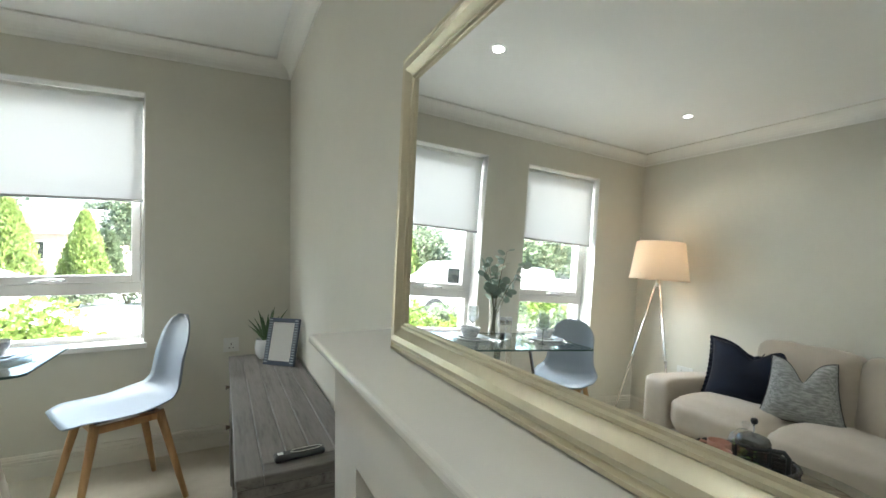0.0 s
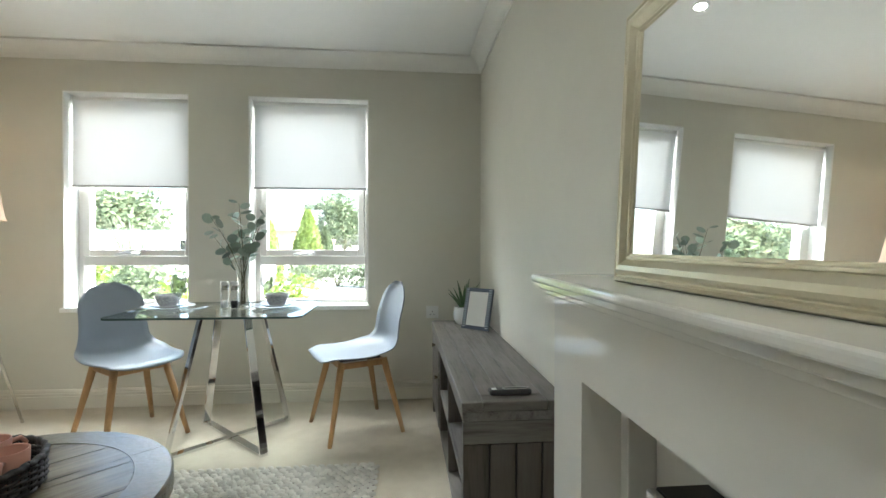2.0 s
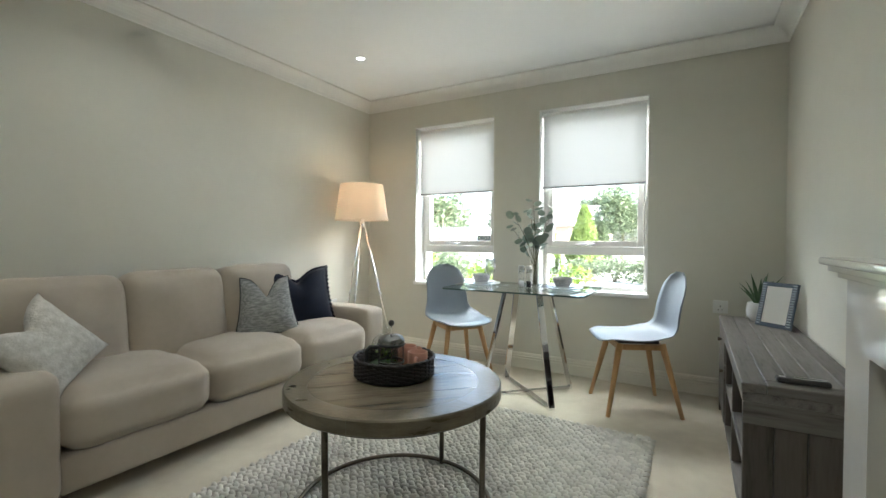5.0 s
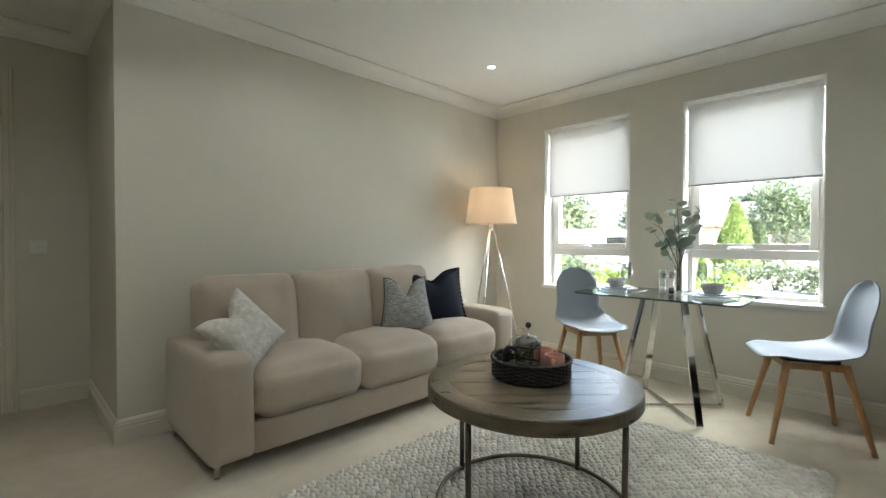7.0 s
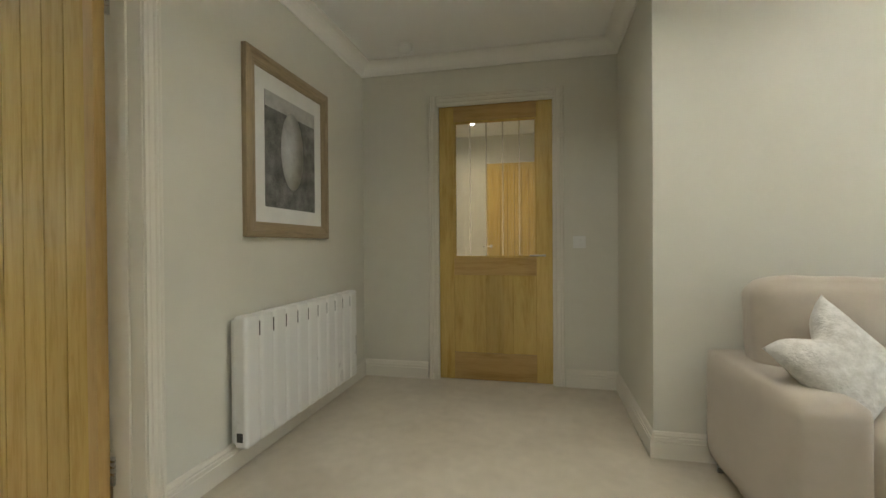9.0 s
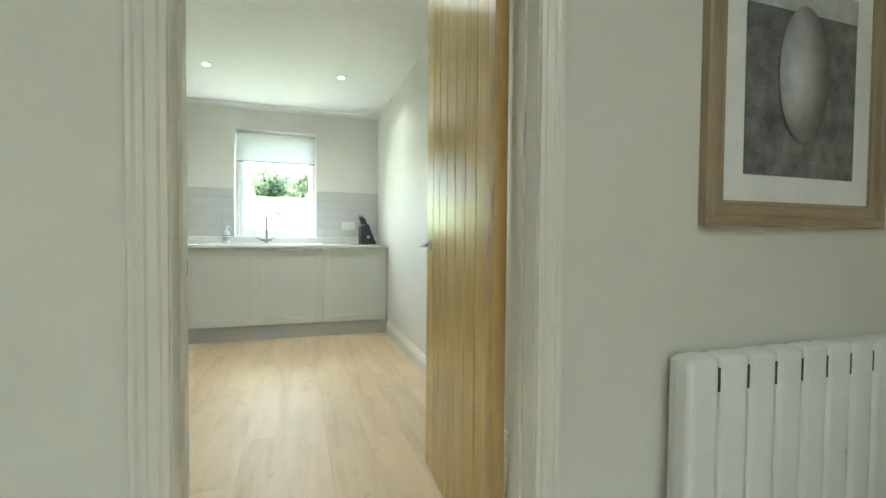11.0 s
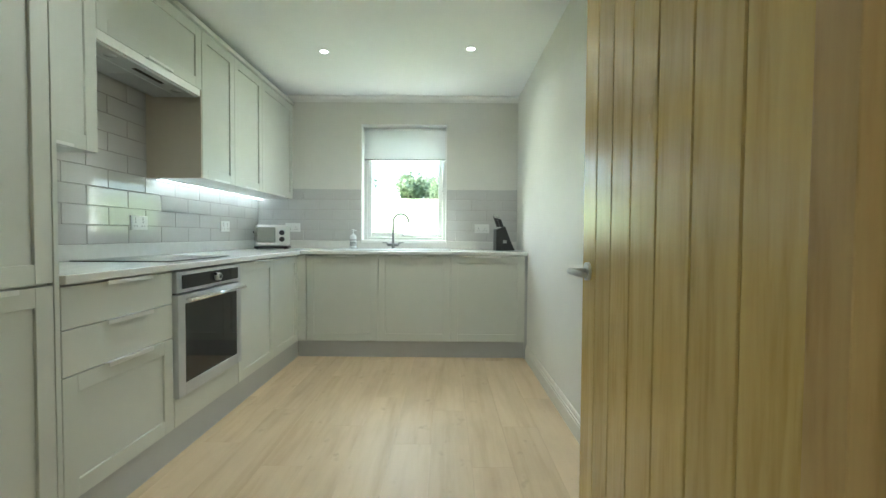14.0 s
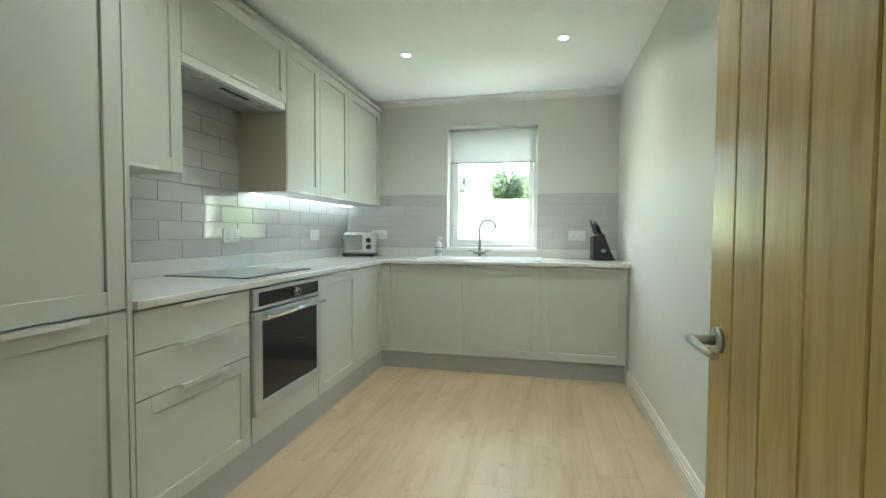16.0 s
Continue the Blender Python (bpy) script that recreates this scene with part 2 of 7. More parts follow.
M_IRON = mat("dark_bronze_metal", (0.10, 0.085, 0.065), (0.16, 0.135, 0.10), 14, 0.4, 0.85, bump=0.1)
M_SOFA = mat("beige_weave", (0.49, 0.43, 0.352), (0.43, 0.375, 0.305), 3.0, 0.92, bump=0.45, bscale=700, spec=0.15, sheen=0.25)
M_NAVY = mat("navy_velvet", (0.003, 0.0045, 0.013), (0.006, 0.010, 0.026), 7, 0.75, bump=0.3, bscale=300, sheen=0.04, spec=0.2)
M_GREYC = mat("grey_chenille", (0.20, 0.205, 0.20), (0.50, 0.505, 0.49), 26, 0.9, bump=0.7, bscale=120, stretch=(1, 4, 4), spec=0.1)
M_CREAMC = mat("cream_knit", (0.70, 0.68, 0.64), (0.50, 0.48, 0.44), 38, 0.95, bump=0.8, bscale=110, spec=0.1)
M_RUG = mat("oatmeal_wool", (0.75, 0.725, 0.67), (0.61, 0.585, 0.53), 9, 0.95, bump=0.6, bscale=350, rand=0.13, spec=0.1)
M_CHAIR = mat("pale_blue_grey_plastic", (0.27, 0.305, 0.35), (0.255, 0.29, 0.335), 3, 0.42, bump=0.02)
M_MARBLE = mat("cream_polished_stone", (0.79, 0.775, 0.73), (0.75, 0.735, 0.69), 1.6, 0.05, bump=0.004, rvar=0.02, spec=0.5)
M_GILT = mat("champagne_gilt_frame", (0.69, 0.635, 0.48), (0.61, 0.555, 0.41), 12, 0.32, 0.6, bump=0.05, bscale=80)
M_CERAM = mat("white_china", (0.72, 0.73, 0.74), (0.70, 0.71, 0.72), 5, 0.15)
M_CERAMPAT = mat("patterned_grey_china", (0.30, 0.32, 0.35), (0.66, 0.67, 0.69), 90, 0.2)
M_PINK = mat("blush_stoneware", (0.56, 0.29, 0.215), (0.52, 0.265, 0.195), 8, 0.45)
M_WICKER = mat("dark_wicker", (0.012, 0.010, 0.009), (0.034, 0.028, 0.024), 30, 0.55, bump=0.4, bscale=200, rand=0.3)
M_EUC = mat("eucalyptus_leaf", (0.24, 0.31, 0.25), (0.32, 0.38, 0.32), 12, 0.55, rand=0.25)
M_STEM = mat("green_brown_stem", (0.14, 0.13, 0.07), (0.10, 0.09, 0.05), 12, 0.7)
M_SUCC = mat("succulent_leaf", (0.06, 0.12, 0.055), (0.12, 0.19, 0.09), 20, 0.5, rand=0.2)
M_SHADE = cloth_through("linen_lamp_shade", (0.80, 0.68, 0.55), 0.36)
M_CAB = mat("sage_grey_cabinet_paint", (0.615, 0.62, 0.565), (0.59, 0.595, 0.54), 2.0, 0.35, bump=0.02)
M_PLINTH = mat("grey_plinth_paint", (0.48, 0.48, 0.475), (0.45, 0.45, 0.445), 2.0, 0.45)
M_TAUPE = mat("taupe_carcass_side", (0.54, 0.485, 0.395), (0.51, 0.455, 0.37), 3.0, 0.5)
M_WORKTOP = mat("white_stone_worktop", (0.74, 0.73, 0.70), (0.68, 0.67, 0.63), 22, 0.18, bump=0.01)
M_TILE = mat("glazed_pale_grey_tile", (0.56, 0.55, 0.53), (0.53, 0.52, 0.50), 4.0, 0.07, rand=0.03, bump=0.05, bscale=14, rvar=0.03)
M_GROUT = mat("grey_grout", (0.46, 0.44, 0.41), (0.41, 0.39, 0.36), 20, 0.9)
M_PLANK = wood("pale_oak_laminate", (0.49, 0.36, 0.215), (0.62, 0.485, 0.322), "y", 0.46, 0.26, 0.045, 0.02, 0.35, 0.5)
M_MIRROR = mat("mirror_silver", (0.93, 0.94, 0.93), (0.93, 0.94, 0.93), 1, 0.0, 1.0, rvar=0.0)
M_PAPER = mat("white_mount_board", (0.78, 0.78, 0.76), None, 6, 0.7)
M_PHOTO = mat("grey_moorland_print", (0.06, 0.06, 0.06), (0.26, 0.26, 0.25), 14, 0.5, detail=8)
M_PHOTOSKY = mat("pale_print_grey", (0.50, 0.50, 0.49), (0.36, 0.36, 0.35), 18, 0.5)
M_PICFRAME = wood("washed_oak_picture_frame", (0.20, 0.15, 0.085), (0.34, 0.265, 0.165), "z", 0.5, 1.5)
M_DARKBLUE = mat("navy_ribbed_frame", (0.05, 0.07, 0.10), (0.08, 0.10, 0.14), 14, 0.35)
M_DL = emit("downlight_lens", (1.0, 0.96, 0.90), 1.6)
M_LED = emit("led_strip", (0.95, 0.98, 1.0), 0.9)
M_BULB = emit("lamp_bulb", (1.0, 0.70, 0.42), 1.2)
M_GAP = mat("shadow_gap", (0.05, 0.045, 0.04), None, 5, 0.8)


# ---------------------------------------------------------------- mesh helpers
def box(bm, x0, y0, z0, x1, y1, z1, bevel=0.0, seg=1):
    r = bmesh.ops.create_cube(bm, size=1)
    vs = r["verts"]
    s = Vector((abs(x1 - x0), abs(y1 - y0), abs(z1 - z0)))
    c = Vector(((x0 + x1) / 2, (y0 + y1) / 2, (z0 + z1) / 2))
    for v in vs:
        v.co = Vector((v.co.x * s.x, v.co.y * s.y, v.co.z * s.z)) + c
    if bevel:
        es = list({e for v in vs for e in v.link_edges})
        bmesh.ops.bevel(bm, geom=es, offset=bevel, segments=seg, affect="EDGES", profile=0.5)
    return bm


def frame_of(d):
    d = d.normalized()
    u = Vector((0, 0, 1)).cross(d)
    if u.length < 1e-4:
        u = Vector((1, 0, 0))
    u.normalize()
    return u, d.cross(u)


def tube(bm, pts, r, n=8, caps=True, flat=1.0):
    """A round bar along points; r is one radius or one for each point."""
    pts = [Vector(p) for p in pts]
    rr = r if isinstance(r, (list, tuple)) else [r] * len(pts)
    rings = []
    u = None
    for i, p in enumerate(pts):
        d = (pts[min(i + 1, len(pts) - 1)] - pts[max(i - 1, 0)]).normalized()
        if u is None:
            u, w = frame_of(d)
        else:
            u = (u - d * u.dot(d)).normalized()
            w = d.cross(u)
        rings.append([bm.verts.new(p + (u * math.cos(2 * math.pi * k / n) + w * math.sin(2 * math.pi * k / n) * flat) * rr[i]) for k in range(n)])
    for a, b in zip(rings, rings[1:]):
        for k in range(n):
            f = bm.faces.new((a[k], a[(k + 1) % n], b[(k + 1) % n], b[k]))
            f.smooth = True
    if caps:
        bm.faces.new(rings[0][::-1])
        bm.faces.new(rings[-1])
    return bm


def bar(bm, a, b, w, h, side=(1, 0, 0)):
    """A flat bar from a to b, w wide along the side given and h thick."""
    a, b = Vector(a), Vector(b)
    d = (b - a).normalized()
    u = Vector(side) - d * Vector(side).dot(d)
    u.normalize()
    v = d.cross(u)
    q = [(u * i * w / 2 + v * j * h / 2) for i, j in ((-1, -1), (1, -1), (1, 1), (-1, 1))]
    r0 = [bm.verts.new(a + o) for o in q]
    r1 = [bm.verts.new(b + o) for o in q]
    for k in range(4):
        bm.faces.new((r0[k], r0[(k + 1) % 4], r1[(k + 1) % 4], r1[k]))
    bm.faces.new(r0[::-1])
    bm.faces.new(r1)
    return bm


def lathe(bm, prof, n=24, at=(0, 0, 0), smooth=True):
    """Turns a profile of (radius, height) round the z axis."""
    at = Vector(at)
    rings = []
    for r, z in prof:
        if r < 1e-5:
            rings.append([bm.verts.new(at + Vector((0, 0, z)))])
        else:
            rings.append([bm.verts.new(at + Vector((r * math.cos(2 * math.pi * k / n), r * math.sin(2 * math.pi * k / n), z))) for k in range(n)])
    for a, b in zip(rings, rings[1:]):
        for k in range(n):
            k2 = (k + 1) % n
            vs = [a[0], b[k2], b[k]] if len(a) == 1 else [a[k], a[k2], b[0]] if len(b) == 1 else [a[k], a[k2], b[k2], b[k]]
            if len(a) == 1 and len(b) == 1:
                continue
            f = bm.faces.new(vs)
            f.smooth = smooth
    return bm


def sweep(bm, prof, p0, p1, out, up=(0, 0, 1)):
    """Extrudes a closed profile of (out, up) from p0 to p1."""
    p0, p1, out, up = Vector(p0), Vector(p1), Vector(out), Vector(up)
    a = [bm.verts.new(p0 + out * x + up * y) for x, y in prof]
    b = [bm.verts.new(p1 + out * x + up * y) for x, y in prof]
    n = len(prof)
    for k in range(n):
        bm.faces.new((a[k], a[(k + 1) % n], b[(k + 1) % n], b[k]))
    bm.faces.new(a[::-1])
    bm.faces.new(b)
    bmesh.ops.recalc_face_normals(bm, faces=bm.faces)
    return bm


def soft_box(bm, cx, cy, cz, sx, sy, sz, r=0.05, puff=0.0, n=8, wobble=0.0, seed=0):
    """A stuffed block: rounded edges, faces that bulge by puff, slight creases."""
    res = bmesh.ops.create_cube(bm, size=2)
    vs = res["verts"]
    es = list({e for v in vs for e in v.link_edges})
    bmesh.ops.subdivide_edges(bm, edges=es, cuts=n, use_grid_fill=True)
    vs = list(bm.verts)
    h = Vector((sx / 2, sy / 2, sz / 2))
    for v in vs:
        c = v.co.copy()
        p = Vector((c.x * h.x, c.y * h.y, c.z * h.z))
        core = Vector([max(-(hh - r), min(hh - r, q)) for q, hh in zip(p, h)])
        d = p - core
        if d.length > 1e-6:
            p = core + d.normalized() * r * min(1, d.length / r) if d.length > r else p
        bx, by, bz = (1 - c.x ** 4), (1 - c.y ** 4), (1 - c.z ** 4)
        p.z += puff * (c.z) * bx * by
        p.x += 0.5 * puff * c.x * by * bz
        p.y += 0.5 * puff * c.y * bx * bz
        if wobble:
            q = (p + Vector((seed * 3.1, seed * 1.7, seed))) * 9
            p += Vector((noise.noise(q), noise.noise(q + Vector((9, 0, 0))), noise.noise(q + Vector((0, 9, 0))))) * wobble
        v.co = p + Vector((cx, cy, cz))
    for f in bm.faces:
        f.smooth = True
    return bm


def mesh_of(name, bm, material, smooth=None):
    me = bpy.data.meshes.new(name)
    bmesh.ops.recalc_face_normals(bm, faces=bm.faces)
    bm.to_mesh(me)
    bm.free()
    me.materials.append(material)
    return me


def part(name, bm, material, parent=None, label="", at=None):
    ob = new(name, mesh_of(name, bm, material))
    if parent is not None:
        ob.parent = parent
    if at is not None:
        ob.matrix_basis = at
    if label:
        ob["label"] = label
    return ob


def thing(name, label, category, at=None, group=""):
    ob = new(name)
    ob.empty_display_size = 0.1
    if at is not None:
        ob.matrix_basis = at
    return tagged(ob, label, category, group)


def structure(name, bm, material, label="", category=""):
    ob = part(name, bm, material)
    return tagged(ob, label, category, "", "structure")


def B(*a, **k):
    return box(bmesh.new(), *a, **k)


# ---------------------------------------------------------------- the shell
NY, WX, EX, SY = 3.523, -2.17, 1.175, -1.520      # lounge: window wall, sofa wall, fireplace wall, kitchen-door wall
AX, AY = -3.155, 0.345                            # recess: far door wall and side wall
KN, KW, KE, KS = -1.655, -1.545, 1.01, -5.70      # kitchen walls
CEIL = 2.40
DOOR = (-1.200, -0.400, 2.05)                     # kitchen doorway: from, to, height
WIN_L, WIN_R = (-1.617, -0.82), (-0.43, 0.381)    # window openings along x
WZ0, WZ1 = 0.66, 2.100
KWIN, KWZ = (-0.853, -0.012), (1.0, 2.138)


def wall_with_holes(name, x0, x1, y0, y1, z0, z1, holes, along, material, label):
    """A wall as one mesh; holes are (from, to, bottom, top) along x or y."""
    bm = bmesh.new()
    lo, hi = (x0, x1) if along == "x" else (y0, y1)

    def piece(a, b, c, d):
        if b - a < 1e-4 or d - c < 1e-4:
            return
        if along == "x":
            box(bm, a, y0, c, b, y1, d)
        else:
            box(bm, x0, a, c, x1, b, d)
    at = lo
    for a, b, c, d in sorted(holes):
        piece(at, a, z0, z1)
        piece(a, b, z0, c)
        piece(a, b, d, z1)
        at = b
    piece(at, hi, z0, z1)
    return structure(name, bm, material, label, "wall")


wall_with_holes("wall_north", AX - 0.2, EX + 0.2, NY, NY + 0.30, -0.2, 2.6, [(*WIN_L, WZ0, WZ1), (*WIN_R, WZ0, WZ1)], "x", M_WALL, "cream painted wall pierced by two tall windows")
wall_with_holes("wall_east", EX, EX + 0.2, SY, NY, -0.2, 2.6, [], "y", M_WALL, "cream painted wall behind the fireplace")
wall_with_holes("wall_west", WX - 0.99, WX, AY, NY, -0.2, 2.6, [], "y", M_WALL, "cream painted wall behind the sofa")
wall_with_holes("wall_alcove", AX - 0.12, AX, KN, AY, -0.2, 2.6, [(-0.922, -0.086, -0.2, 2.04)], "y", M_WALL, "cream painted wall around the glazed oak door")
wall_with_holes("wall_south", AX, EX + 0.2, KN, SY, -0.2, 2.6, [(DOOR[0] - 0.022, DOOR[1] + 0.022, -0.2, DOOR[2] + 0.02)], "x", M_WALL, "cream painted wall with the kitchen doorway")
M_KWALL = mat("kitchen_wall_paint", (0.71, 0.695, 0.635), (0.67, 0.655, 0.595), 1.2, 0.5, bump=0.05, bscale=260)
wall_with_holes("wall_kitchen_west", KW - 0.15, KW, KS - 0.3, KN, -0.2, 2.6, [], "y", M_KWALL, "pale painted plain kitchen wall")
wall_with_holes("wall_kitchen_east", KE, KE + 0.2, KS - 0.3, KN, -0.2, 2.6, [], "y", M_KWALL, "pale painted kitchen wall behind the units")
wall_with_holes("wall_kitchen_south", KW, KE, KS - 0.30, KS, -0.2, 2.6, [(*KWIN, *KWZ)], "x", M_KWALL, "pale painted kitchen wall with one window")
# hall behind the glazed door
HX = -5.6
wall_with_holes("wall_hall_west", HX - 0.1, HX, -2.0, 0.6, -0.2, 2.6, [], "y", M_WALL, "cream painted hall end wall")
wall_with_holes("wall_hall_south", HX, AX - 0.12, -2.1, -2.0, -0.2, 2.6, [], "x", M_WALL, "cream painted hall wall")
wall_with_holes("wall_hall_north", HX, AX - 0.12, 0.6, 0.7, -0.2, 2.6, [], "x", M_WALL, "cream painted hall wall")
structure("ceiling", B(HX - 0.1, KS - 0.3, CEIL, EX + 0.2, NY + 0.3, CEIL + 0.2), M_CEIL, "smooth white painted plaster ceiling", "ceiling")
structure("floor", B(HX - 0.1, SY - 0.075, -0.15, EX + 0.2, NY + 0.02, 0.0), M_CARPET, "cream cut-pile fitted carpet with faint marks", "floor")
structure("floor_hall", B(HX - 0.1, -2.1, -0.152, AX - 0.12, SY - 0.08, -0.002), M_CARPET, "cream fitted hall carpet", "floor")
kfloor = structure("floor_kitchen", B(KW - 0.1, KS - 0.1, -0.15, KE + 0.1, SY - 0.08, -0.009), M_GAP, "pale oak laminate plank floor", "floor")
structure("door_threshold", B(DOOR[0], SY - 0.100, -0.006, DOOR[1], SY - 0.060, 0.004, bevel=0.002), M_STEEL, "thin metal carpet strip", "threshold")

SKIRT = [(0, 0), (0.017, 0), (0.017, 0.078), (0.013, 0.080), (0.013, 0.085), (0.016, 0.087), (0.016, 0.098), (0.011, 0.101), (0.011, 0.106), (0.012, 0.108), (0.006, 0.122), (0, 0.125)]
COVE = [(0, 0), (0, -0.095), (0.010, -0.095), (0.012, -0.088)] + [(0.012 + 0.075 * (1 - math.cos(a * math.pi / 12)), -0.088 + 0.075 * math.sin(a * math.pi / 12)) for a in range(1, 7)] + [(0.094, -0.012), (0.094, 0)]
COVE = [(x, min(y, -0.001)) for x, y in COVE]


def skirting(p0, p1, out):
    structure("baseboard", sweep(bmesh.new(), SKIRT, (*p0, 0), (*p1, 0), (*out, 0)), M_TRIM, "cream gloss skirting board with a moulded top", "baseboard")


def coving(p0, p1, out, z=CEIL):
    structure("coving", sweep(bmesh.new(), COVE, (*p0, z), (*p1, z), (*out, 0)), M_COVE, "white curved plaster coving", "coving")


skirting((WX, NY), (EX, NY), (0, -1))
skirting((WX, AY), (WX, NY), (1, 0))
skirting((AX, AY), (WX + 0.017, AY), (0, -1))
skirting((AX, -0.002), (AX, AY), (1, 0))
skirting((AX, SY), (AX, -1.006), (1, 0))
skirting((AX, SY), (DOOR[0] - 0.07, SY), (0, 1))
skirting((DOOR[1] + 0.07, SY), (EX, SY), (0, 1))
skirting((EX, 1.42), (EX, NY), (-1, 0))
skirting((EX, SY), (EX, 0.06), (-1, 0))
skirting((KW, -5.08), (KW, KN), (1, 0))
coving((WX, NY), (EX, NY), (0, -1))
coving((WX, AY - 0.09), (WX, NY), (1, 0))
coving((AX, AY), (WX + 0.09, AY), (0, -1))
coving((AX, SY), (AX, AY), (1, 0))
coving((AX, SY), (EX, SY), (0, 1))
coving((EX, SY), (EX, NY), (-1, 0))
SMALLCOVE = [(x * 0.55, y * 0.55) for x, y in COVE]
structure("coving", sweep(bmesh.new(), SMALLCOVE, (KW, KS, CEIL), (KE, KS, CEIL), (0, 1, 0)), M_COVE, "white plaster coving over the kitchen window", "coving")

ARCH = [(0, 0), (0, 0.012), (0.010, 0.014), (0.014, 0.018), (0.018, 0.014), (0.034, 0.015), (0.038, 0.019), (0.044, 0.020), (0.050, 0.016), (0.056, 0.021), (0.064, 0.020), (0.068, 0.014), (0.068, 0)]


def architrave(inner0, inner1, top, plane, along, out):
    """Moulded door surround: two uprights and a head, from the inner edges outwards."""
    def place(a):
        return (a, plane, 0) if along == "x" else (plane, a, 0)
    ax = Vector((1, 0, 0)) if along == "x" else Vector((0, 1, 0))
    o = Vector((*out, 0))
    for a, s in ((inner0, -1), (inner1, 1)):
        base = Vector(place(a))
        bm = sweep(bmesh.new(), ARCH, base, base + Vector((0, 0, top + 0.068)), ax * s, o)
        structure("architrave", bm, M_TRIM, "cream moulded door architrave", "architrave")
    a0, a1 = Vector(place(inner0)), Vector(place(inner1))
    up = Vector((0, 0, top))
    structure("architrave", sweep(bmesh.new(), ARCH, a0 + up, a1 + up, (0, 0, 1), o), M_TRIM, "cream moulded door architrave head", "architrave")


# kitchen doorway
architrave(DOOR[0] - 0.004, DOOR[1] + 0.004, DOOR[2] + 0.004, SY, "x", (0, 1))
architrave(DOOR[0] - 0.004, DOOR[1] + 0.004, DOOR[2] + 0.004, KN, "x", (0, -1))
lining = tagged(new("door_lining"), "cream painted door lining with stops", "door frame", "", "structure")
for nm, x0, y0, x1, y1, z0, z1 in (("jamb", DOOR[0] - 0.024, KN - 0.002, DOOR[0], SY + 0.002, 0, DOOR[2]),
                                   ("jamb", DOOR[1], KN - 0.002, DOOR[1] + 0.024, SY + 0.002, 0, DOOR[2]),
                                   ("head", DOOR[0] - 0.024, KN - 0.002, DOOR[1] + 0.024, SY + 0.002, DOOR[2], DOOR[2] + 0.022),
                                   ("stop", DOOR[1] - 0.008, KN + 0.044, DOOR[1] + 0.002, KN + 0.078, 0, DOOR[2] - 0.001),
                                   ("stop", DOOR[0] - 0.002, KN + 0.044, DOOR[0] + 0.008, KN + 0.078, 0, DOOR[2] - 0.001)):
    part(nm, B(x0, y0, z0, x1, y1, z1, bevel=0.002), M_TRIM, lining)
bm = B(DOOR[1] - 0.0015, KN + 0.008, 0.88, DOOR[1] + 0.0005, KN + 0.030, 0.99, bevel=0.0006)
strike = structure("strike_plate", bm, M_STEEL, "steel strike plate let into the lining", "strike plate")
part("keep_hole", B(DOOR[1] - 0.0025, KN + 0.013, 0.92, DOOR[1] - 0.0017, KN + 0.025, 0.955), M_GAP, strike)
# far door surround
architrave(-0.926, -0.082, 2.044, AX, "y", (1, 0))
bm = bmesh.new()
box(bm, AX - 0.122, -0.936, 0, AX + 0.002, -0.920, 2.042)
box(bm, AX - 0.122, -0.088, 0, AX + 0.002, -0.072, 2.042)
box(bm, AX - 0.122, -0.920, 2.036, AX + 0.002, -0.088, 2.052)
structure("door_lining", bm, M_TRIM, "cream painted door lining", "door frame")


# ---------------------------------------------------------------- doors
def lever(parent, at, side):
    """Lever on a round rose; the lever points along local -x, out of the leaf along local y * side."""
    bm = bmesh.new()
    tube(bm, [at, at + Vector((0, 0.008 * side, 0))], 0.021, 16)
    tube(bm, [at + Vector((0, 0.008 * side, 0)), at + Vector((0, 0.042 * side, 0))], 0.008, 10)
    tube(bm, [at + Vector((0.006, 0.042 * side, 0)), at + Vector((-0.05, 0.044 * side, 0)), at + Vector((-0.105, 0.040 * side, 0))], [0.0075, 0.0065, 0.006], 10)
    return part("lever_handle", bm, M_STEEL, parent, "satin steel lever on a round rose")


def boarded_leaf(w, h, at, label):
    """Cottage door: full-height upright oak boards with V-shaped grooves between them. Hinge at x = 0, the leaf runs along +x, 40 mm thick."""
    d = thing("door_1", label, "door", at)
    d["kind"] = "structure"
    edges = [0.036, 0.172, 0.276, 0.379, 0.481, 0.580, 0.677, w]
    part("groove_backing", B(0.046, -0.0165, 0.002, w - 0.010, 0.0165, h - 0.002), M_GROOVE, d)
    for a, b in zip(edges, edges[1:]):
        part("board", B(a + 0.0014 * (a > 0.04), -0.02, 0, b - 0.0014 * (b < w), 0.02, h, bevel=0.002), M_OAK, d)
    part("edge_lipping", B(0.0345, -0.0206, 0, 0.080, 0.0206, h, bevel=0.001), M_OAKX, d, "slightly paler oak lipping")
    for s in (1, -1):
        lever(d, Vector((w - 0.052, 0.02 * s, 0.965)), s)
    for z in (0.15, 1.82):
        bm = bmesh.new()
        tube(bm, [(0.028, -0.026, z), (0.028, -0.026, z + 0.10)], 0.007, 8)
        box(bm, 0.020, -0.0235, z, 0.066, -0.021, z + 0.10)
        part("hinge", bm, M_STEEL, d, "bright steel butt hinge")
    return d


LEAF = 0.776
# hinge line on the west jamb; the leaf stands open into the kitchen
k_leaf = boarded_leaf(LEAF, 2.03, pose(-1.168, -1.627, 0.008, 0, 0, -92), "oak boarded cottage door standing open into the kitchen")


